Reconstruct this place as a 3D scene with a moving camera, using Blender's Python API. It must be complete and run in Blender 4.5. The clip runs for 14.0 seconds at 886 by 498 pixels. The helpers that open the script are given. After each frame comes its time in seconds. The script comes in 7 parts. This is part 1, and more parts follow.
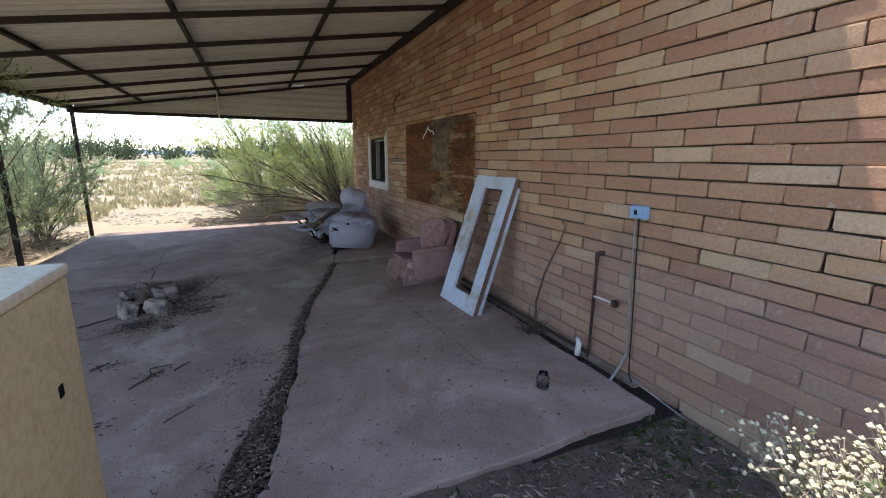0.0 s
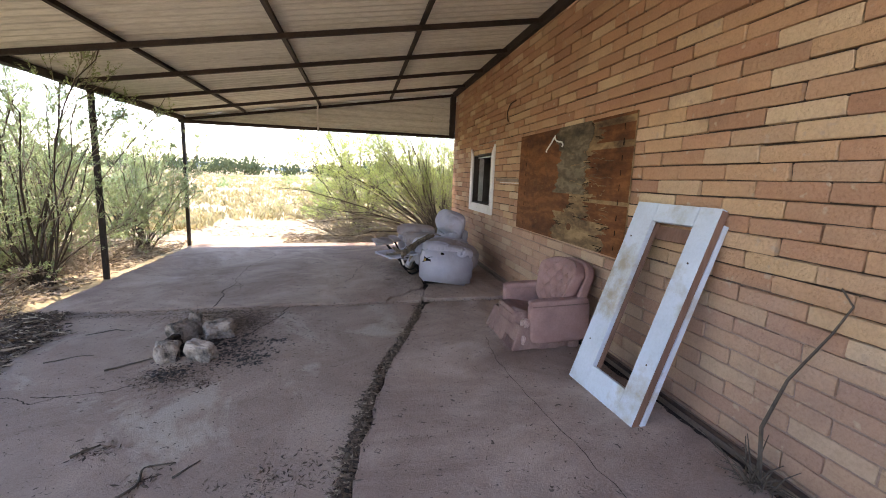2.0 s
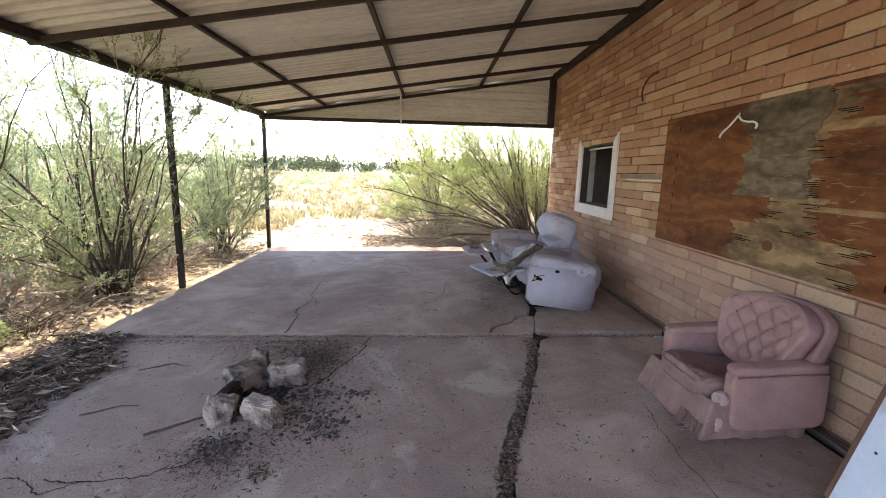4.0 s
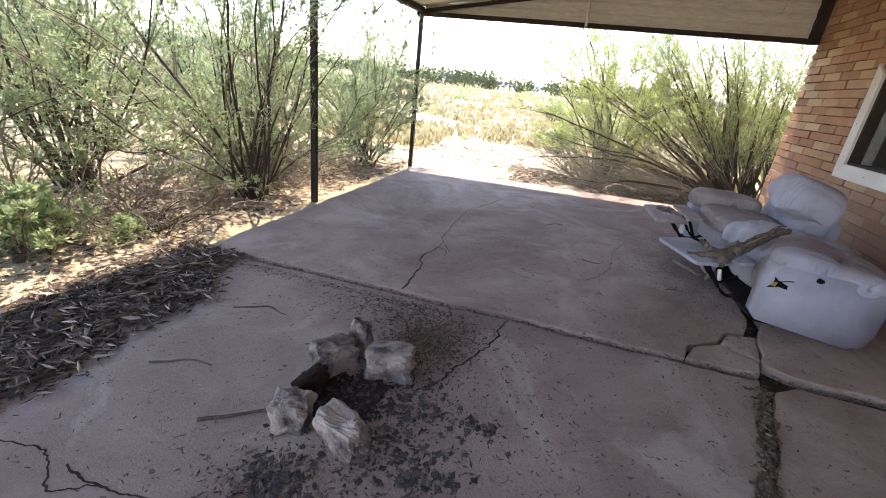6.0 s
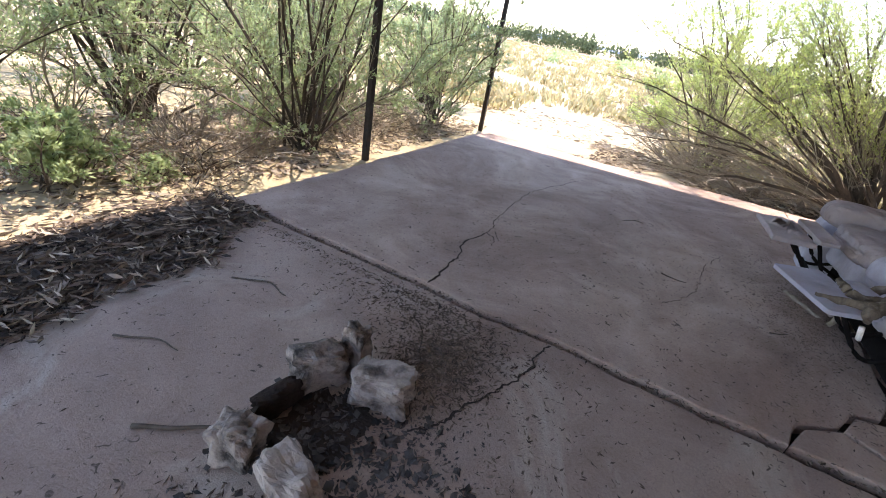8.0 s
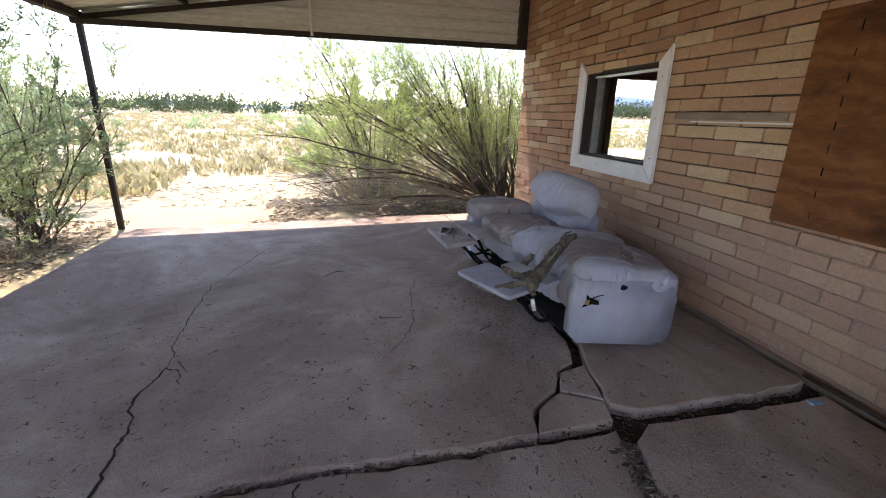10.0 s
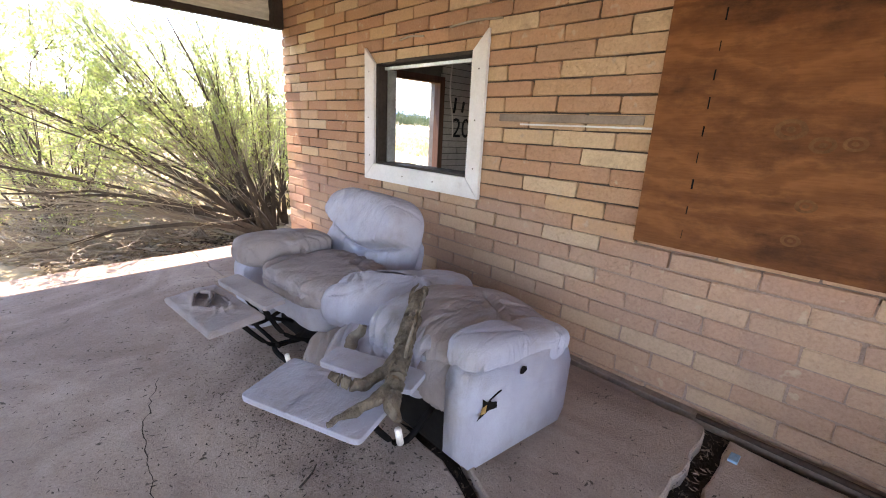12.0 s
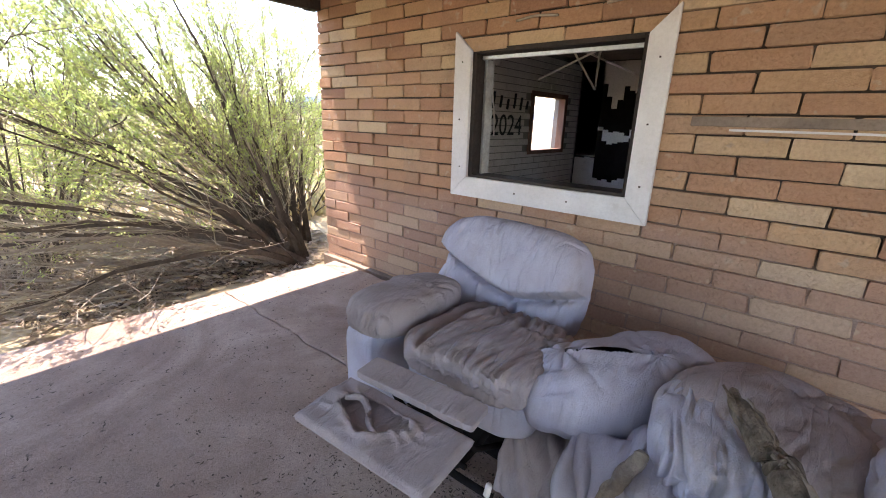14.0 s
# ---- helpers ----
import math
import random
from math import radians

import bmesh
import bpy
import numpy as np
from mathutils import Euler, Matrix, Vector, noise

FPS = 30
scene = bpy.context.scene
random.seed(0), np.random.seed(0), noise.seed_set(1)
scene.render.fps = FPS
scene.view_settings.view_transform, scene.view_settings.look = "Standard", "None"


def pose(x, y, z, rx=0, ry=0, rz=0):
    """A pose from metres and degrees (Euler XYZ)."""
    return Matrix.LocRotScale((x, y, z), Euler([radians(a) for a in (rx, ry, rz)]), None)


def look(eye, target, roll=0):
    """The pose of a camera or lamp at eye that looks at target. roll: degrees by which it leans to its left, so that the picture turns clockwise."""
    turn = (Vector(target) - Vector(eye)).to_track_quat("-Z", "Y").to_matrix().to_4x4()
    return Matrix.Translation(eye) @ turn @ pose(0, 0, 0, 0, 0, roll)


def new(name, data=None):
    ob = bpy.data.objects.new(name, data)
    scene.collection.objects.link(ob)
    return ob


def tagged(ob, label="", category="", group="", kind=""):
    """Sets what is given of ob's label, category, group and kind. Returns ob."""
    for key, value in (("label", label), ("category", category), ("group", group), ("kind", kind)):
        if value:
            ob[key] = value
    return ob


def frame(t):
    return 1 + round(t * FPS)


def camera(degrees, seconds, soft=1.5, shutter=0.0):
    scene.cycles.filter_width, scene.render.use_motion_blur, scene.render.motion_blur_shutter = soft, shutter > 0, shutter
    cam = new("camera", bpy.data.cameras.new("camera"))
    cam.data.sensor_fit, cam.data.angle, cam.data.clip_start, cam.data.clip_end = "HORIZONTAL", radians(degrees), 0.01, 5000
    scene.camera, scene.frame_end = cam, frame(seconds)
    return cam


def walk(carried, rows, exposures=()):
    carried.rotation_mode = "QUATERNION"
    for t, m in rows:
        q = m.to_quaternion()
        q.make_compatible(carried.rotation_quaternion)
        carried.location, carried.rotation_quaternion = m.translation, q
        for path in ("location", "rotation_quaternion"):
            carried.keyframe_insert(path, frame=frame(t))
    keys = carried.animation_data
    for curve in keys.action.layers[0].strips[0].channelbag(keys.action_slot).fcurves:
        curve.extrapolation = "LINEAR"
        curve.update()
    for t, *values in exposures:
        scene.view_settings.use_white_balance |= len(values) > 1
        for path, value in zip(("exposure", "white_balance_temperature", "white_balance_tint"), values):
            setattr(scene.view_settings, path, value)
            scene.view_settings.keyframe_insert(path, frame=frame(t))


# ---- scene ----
cam = camera(91.9, 14.0, soft=1.0)
PATH = [
    (0, (-0.052, -0.143, 1.579), (0.726, 1.652, 1.163), 0.4),
    (0.5, (0.103, 0.274, 1.582), (0.633, 2.197, 1.436), -0.2),
    (1, (0.15, 0.674, 1.522), (0.613, 2.61, 1.328), 4.5),
    (1.5, (0.14, 1.011, 1.511), (0.569, 2.947, 1.247), 3.8),
    (2, (0.169, 1.318, 1.498), (0.558, 3.253, 1.177), 2.3),
    (2.5, (0.249, 1.641, 1.528), (0.64, 3.575, 1.199), 1.8),
    (3, (0.152, 1.917, 1.537), (0.604, 3.834, 1.191), -0.7),
    (3.5, (0.052, 2.212, 1.554), (0.557, 4.112, 1.189), -0.4),
    (4, (-0.079, 2.529, 1.515), (-0.018, 4.496, 1.161), 1.6),
    (4.2, (-0.111, 2.649, 1.53), (-0.291, 4.606, 1.159), 1.7),
    (6.3, (-0.441, 3.898, 1.432), (-0.951, 5.656, 0.626), 6.4),
    (6.5, (-0.47, 3.984, 1.416), (-0.975, 5.72, 0.561), 7.1),
    (7, (-0.453, 4.165, 1.391), (-1.122, 5.807, 0.467), 11.9),
    (7.2, (-0.431, 4.232, 1.394), (-1.188, 5.825, 0.451), 11.3),
    (9.3, (-0.446, 4.623, 1.459), (-0.933, 6.429, 0.752), 3.7),
    (9.5, (-0.455, 4.686, 1.473), (-0.755, 6.551, 0.816), 3.1),
    (10, (-0.361, 4.864, 1.488), (0.068, 6.724, 0.891), 1.4),
    (10.5, (-0.141, 5.117, 1.457), (1.016, 6.652, 0.907), 2.3),
    (11, (-0.133, 5.455, 1.445), (1.156, 6.884, 0.902), 3.9),
    (11.5, (-0.135, 5.782, 1.452), (1.201, 7.171, 0.917), 2.1),
    (12, (-0.058, 6.168, 1.431), (1.293, 7.54, 0.89), 2.9),
    (12.5, (-0.102, 6.552, 1.437), (1.24, 7.93, 0.889), 3.4),
    (13, (-0.171, 6.885, 1.479), (1.168, 8.262, 0.924), 2.6),
    (13.5, (-0.188, 7.246, 1.493), (1.154, 8.616, 0.927), 2.1),
    (14, (-0.276, 7.591, 1.487), (1.18, 8.836, 0.913), 1.8),
]
EXPOSURES = [(0, 1.98, 6430, 13), (0.6, 2.63, 6430, 17), (1.5, 2.85, 7330, 19), (3.0, 2.85, 7330, 20), (4.2, 2.98, 7280, 19), (6.3, 2.85, 7010, 19),
             (7.2, 3.0, 7010, 19), (9.3, 2.48, 6730, 17), (10.0, 2.55, 6830, 18), (10.5, 2.82, 6980, 20), (11.0, 3.72, 7130, 21), (12.5, 3.52, 7130, 22),
             (13.0, 3.22, 7130, 24), (14, 3.27, 7030, 22)]
walk(cam, [(t, look(eye, target, roll)) for t, eye, target, roll in PATH], EXPOSURES)

# ---- light ----
SUN_TO = Vector((-0.10, 0.30, 1.0)).normalized()
world = bpy.data.worlds.new("world")
world.use_nodes = True
scene.world = world
wn = world.node_tree
sky = wn.nodes.new("ShaderNodeTexSky")
sky.sky_type = "NISHITA"
sky.sun_disc = False
sky.sun_elevation = math.asin(SUN_TO.z)
sky.sun_rotation = math.atan2(SUN_TO.x, SUN_TO.y)
sky.air_density, sky.dust_density, sky.ozone_density = 1.0, 0.1, 1.0
wn.links.new(sky.outputs[0], wn.nodes["Background"].inputs[0])
wn.nodes["Background"].inputs[1].default_value = 0.15
sun = new("sun", bpy.data.lights.new("sun", "SUN"))
sun.data.energy, sun.data.angle, sun.data.color = 2.2, radians(0.5), (1.0, 0.95, 0.87)
sun.matrix_world = look((0, 0, 30), Vector((0, 0, 30)) - SUN_TO)


# ---- materials ----
def rgb(c):
    return (c[0], c[1], c[2], 1.0)


def mat(name, base, alt, big=1.5, fine=35.0, rough=0.85, bump=0.25, metal=0.0, stretch=(1, 1, 1), rnd="", palette=(),
        stain=None, stain_scale=0.7, stain_at=(0.55, 0.75), grain=0.5, spec=0.14, dist=0.01, film=None, crease=0.0, warp=0.0, specks=None):
    """Weathered surface: two scales of variation, stains and fine relief."""
    m = bpy.data.materials.new(name)
    m.use_nodes = True
    nt = m.node_tree
    N, L = nt.nodes.new, nt.links.new
    bsdf = nt.nodes["Principled BSDF"]
    geo, mp = N("ShaderNodeNewGeometry"), N("ShaderNodeMapping")
    mp.inputs["Scale"].default_value = stretch
    L(geo.outputs["Position"], mp.inputs[0])

    def tex(scale, detail=4.0, roughness=0.6):
        n = N("ShaderNodeTexNoise")
        n.inputs["Scale"].default_value, n.inputs["Detail"].default_value = scale, detail
        n.inputs["Roughness"].default_value = roughness
        n.inputs["Distortion"].default_value = warp
        L(mp.outputs[0], n.inputs["Vector"])
        return n.outputs["Fac"]

    def mixed(fac, a, b, blend="MIX"):
        x = N("ShaderNodeMix")
        x.data_type, x.blend_type = "RGBA", blend
        for sock, v in ((x.inputs[0], fac), (x.inputs[6], a), (x.inputs[7], b)):
            if hasattr(v, "links"):
                L(v, sock)
            elif isinstance(v, tuple):
                sock.default_value = rgb(v)
            else:
                sock.default_value = v
        return x.outputs[2]

    def ramp(fac, lo, hi):
        r = N("ShaderNodeMapRange")
        r.inputs[1].default_value, r.inputs[2].default_value = lo, hi
        L(fac, r.inputs[0])
        return r.outputs[0]

    col = mixed(ramp(tex(big), 0.3, 0.7), tuple(base), tuple(alt))
    if rnd:
        if rnd == "object":
            src = N("ShaderNodeObjectInfo").outputs["Random"]
        else:
            src = geo.outputs["Random Per Island"]
        cr = N("ShaderNodeValToRGB")
        el = cr.color_ramp.elements
        while len(el) < len(palette):
            el.new(0.5)
        for i, c in enumerate(palette):
            el[i].position, el[i].color = i / max(1, len(palette) - 1), rgb(c)
        L(src, cr.inputs[0])
        col = mixed(0.74, col, cr.outputs[0])
    fine_fac = tex(fine, 6.0, 0.7)
    if stain:
        col = mixed(ramp(tex(stain_scale, 6.0, 0.65), *stain_at), col, tuple(stain))
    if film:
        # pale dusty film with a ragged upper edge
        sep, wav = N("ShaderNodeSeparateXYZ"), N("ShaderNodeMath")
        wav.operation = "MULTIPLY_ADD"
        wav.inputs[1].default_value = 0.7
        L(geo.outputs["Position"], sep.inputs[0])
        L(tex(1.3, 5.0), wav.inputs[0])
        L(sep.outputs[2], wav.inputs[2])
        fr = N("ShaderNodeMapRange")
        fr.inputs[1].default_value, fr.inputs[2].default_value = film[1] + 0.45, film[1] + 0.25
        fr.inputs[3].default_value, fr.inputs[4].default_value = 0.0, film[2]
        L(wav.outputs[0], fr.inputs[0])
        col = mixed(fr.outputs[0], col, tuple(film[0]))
    if specks:
        col = mixed(ramp(tex(specks[1], 2.0, 0.5), 0.66, 0.72), col, tuple(specks[0]))
    dark = mixed(grain, (1.0, 1.0, 1.0), (0.45, 0.42, 0.4))
    col = mixed(ramp(fine_fac, 0.42, 0.75), col, mixed(1.0, col, dark, "MULTIPLY"))
    L(col, bsdf.inputs["Base Color"])
    rr = ramp(fine_fac, 0.2, 0.8)
    mr = N("ShaderNodeMapRange")
    mr.inputs[3].default_value, mr.inputs[4].default_value = max(0.05, rough - 0.1), min(1.0, rough + 0.1)
    L(rr, mr.inputs[0])
    L(mr.outputs[0], bsdf.inputs["Roughness"])
    bsdf.inputs["Metallic"].default_value = metal
    bsdf.inputs["Specular IOR Level"].default_value = spec
    if bump:
        b = N("ShaderNodeBump")
        b.inputs["Strength"].default_value, b.inputs["Distance"].default_value = bump, dist
        add = N("ShaderNodeMath")
        add.operation = "ADD"
        L(fine_fac, add.inputs[0])
        L(tex(big * 4, 3.0), add.inputs[1])
        height = add.outputs[0]
        if crease:
            # sharp cloth folds: ridges of a stretched noise
            fm = N("ShaderNodeMapping")
            fm.inputs["Scale"].default_value = (0.45, 2.6, 0.45)
            fm.inputs["Rotation"].default_value = (0.3, 0.5, 0.4)
            L(geo.outputs["Position"], fm.inputs[0])
            for sc, k in ((4.2, 1.0), (9.0, 0.35)):
                fn, sb, ab, pw, ml, sm = N("ShaderNodeTexNoise"), N("ShaderNodeMath"), N("ShaderNodeMath"), N("ShaderNodeMath"), N("ShaderNodeMath"), N("ShaderNodeMath")
                fn.inputs["Scale"].default_value, fn.inputs["Detail"].default_value, fn.inputs["Distortion"].default_value = sc, 1.5, 0.8
                L(fm.outputs[0], fn.inputs["Vector"])
                sb.operation, ab.operation, pw.operation, ml.operation, sm.operation = "SUBTRACT", "ABSOLUTE", "MULTIPLY_ADD", "POWER", "MULTIPLY_ADD"
                L(fn.outputs["Fac"], sb.inputs[0])
                sb.inputs[1].default_value = 0.5
                L(sb.outputs[0], ab.inputs[0])
                L(ab.outputs[0], pw.inputs[0])
                pw.inputs[1].default_value, pw.inputs[2].default_value = -2.0, 1.0
                L(pw.outputs[0], ml.inputs[0])
                ml.inputs[1].default_value = 9.0
                L(ml.outputs[0], sm.inputs[0])
                sm.inputs[1].default_value = -crease * k
                L(height, sm.inputs[2])
                height = sm.outputs[0]
        L(height, b.inputs["Height"])
        L(b.outputs[0], bsdf.inputs["Normal"])
    return m


def figured(name, tones, bands, wander, stain):
    """Rotary-cut veneer: wandering grain bands, fine fibres and water stains."""
    m = mat(name, tones[1], tones[2], 3.0, 60, 0.8, 0.5, stretch=(1, 0.12, 1.6), grain=0.55)
    nt = m.node_tree
    N, L = nt.nodes.new, nt.links.new
    bsdf = nt.nodes["Principled BSDF"]
    base = bsdf.inputs["Base Color"].links[0].from_socket
    geo, mp, wave, ramp = N("ShaderNodeNewGeometry"), N("ShaderNodeMapping"), N("ShaderNodeTexWave"), N("ShaderNodeValToRGB")
    mp.inputs["Scale"].default_value = (0.2, 0.5, 1.0)
    L(geo.outputs["Position"], mp.inputs[0])
    wave.bands_direction = "Z"
    for key, val in (("Scale", bands), ("Distortion", wander), ("Detail", 5.0), ("Detail Scale", 1.4), ("Detail Roughness", 0.62)):
        wave.inputs[key].default_value = val
    L(mp.outputs[0], wave.inputs["Vector"])
    el = ramp.color_ramp.elements
    el.new(0.35), el.new(0.7)
    for e, p, c in zip(el, (0.0, 0.3, 0.75, 1.0), tones):
        e.position, e.color = p, rgb(c)
    L(wave.outputs["Fac"], ramp.inputs[0])
    mix, dirt, blot, lim = N("ShaderNodeMix"), N("ShaderNodeMix"), N("ShaderNodeTexNoise"), N("ShaderNodeMapRange")
    mix.data_type = dirt.data_type = "RGBA"
    mix.inputs[0].default_value = 0.5
    L(base, mix.inputs[6])
    L(ramp.outputs[0], mix.inputs[7])
    blot.inputs["Scale"].default_value, blot.inputs["Detail"].default_value, blot.inputs["Roughness"].default_value = 2.6, 8.0, 0.7
    L(mp.outputs[0], blot.inputs["Vector"])
    lim.inputs[1].default_value, lim.inputs[2].default_value = 0.47, 0.67
    L(blot.outputs["Fac"], lim.inputs[0])
    L(lim.outputs[0], dirt.inputs[0])
    L(mix.outputs[2], dirt.inputs[6])
    dirt.inputs[7].default_value = rgb(stain)
    L(dirt.outputs[2], bsdf.inputs["Base Color"])
    return m


def leafy(name, palette, rough=0.6):
    """Leaf with some light shining through."""
    m = mat(name, palette[0], palette[1], 0.8, 9.0, rough, 0.0, rnd="island", palette=palette, grain=0.25)
    nt = m.node_tree
    b, out = nt.nodes["Principled BSDF"], nt.nodes["Material Output"]
    t, mx = nt.nodes.new("ShaderNodeBsdfTranslucent"), nt.nodes.new("ShaderNodeMixShader")
    nt.links.new(b.inputs["Base Color"].links[0].from_socket, t.inputs[0])
    mx.inputs[0].default_value = 0.58
    nt.links.new(b.outputs[0], mx.inputs[1])
    nt.links.new(t.outputs[0], mx.inputs[2])
    nt.links.new(mx.outputs[0], out.inputs[0])
    return m


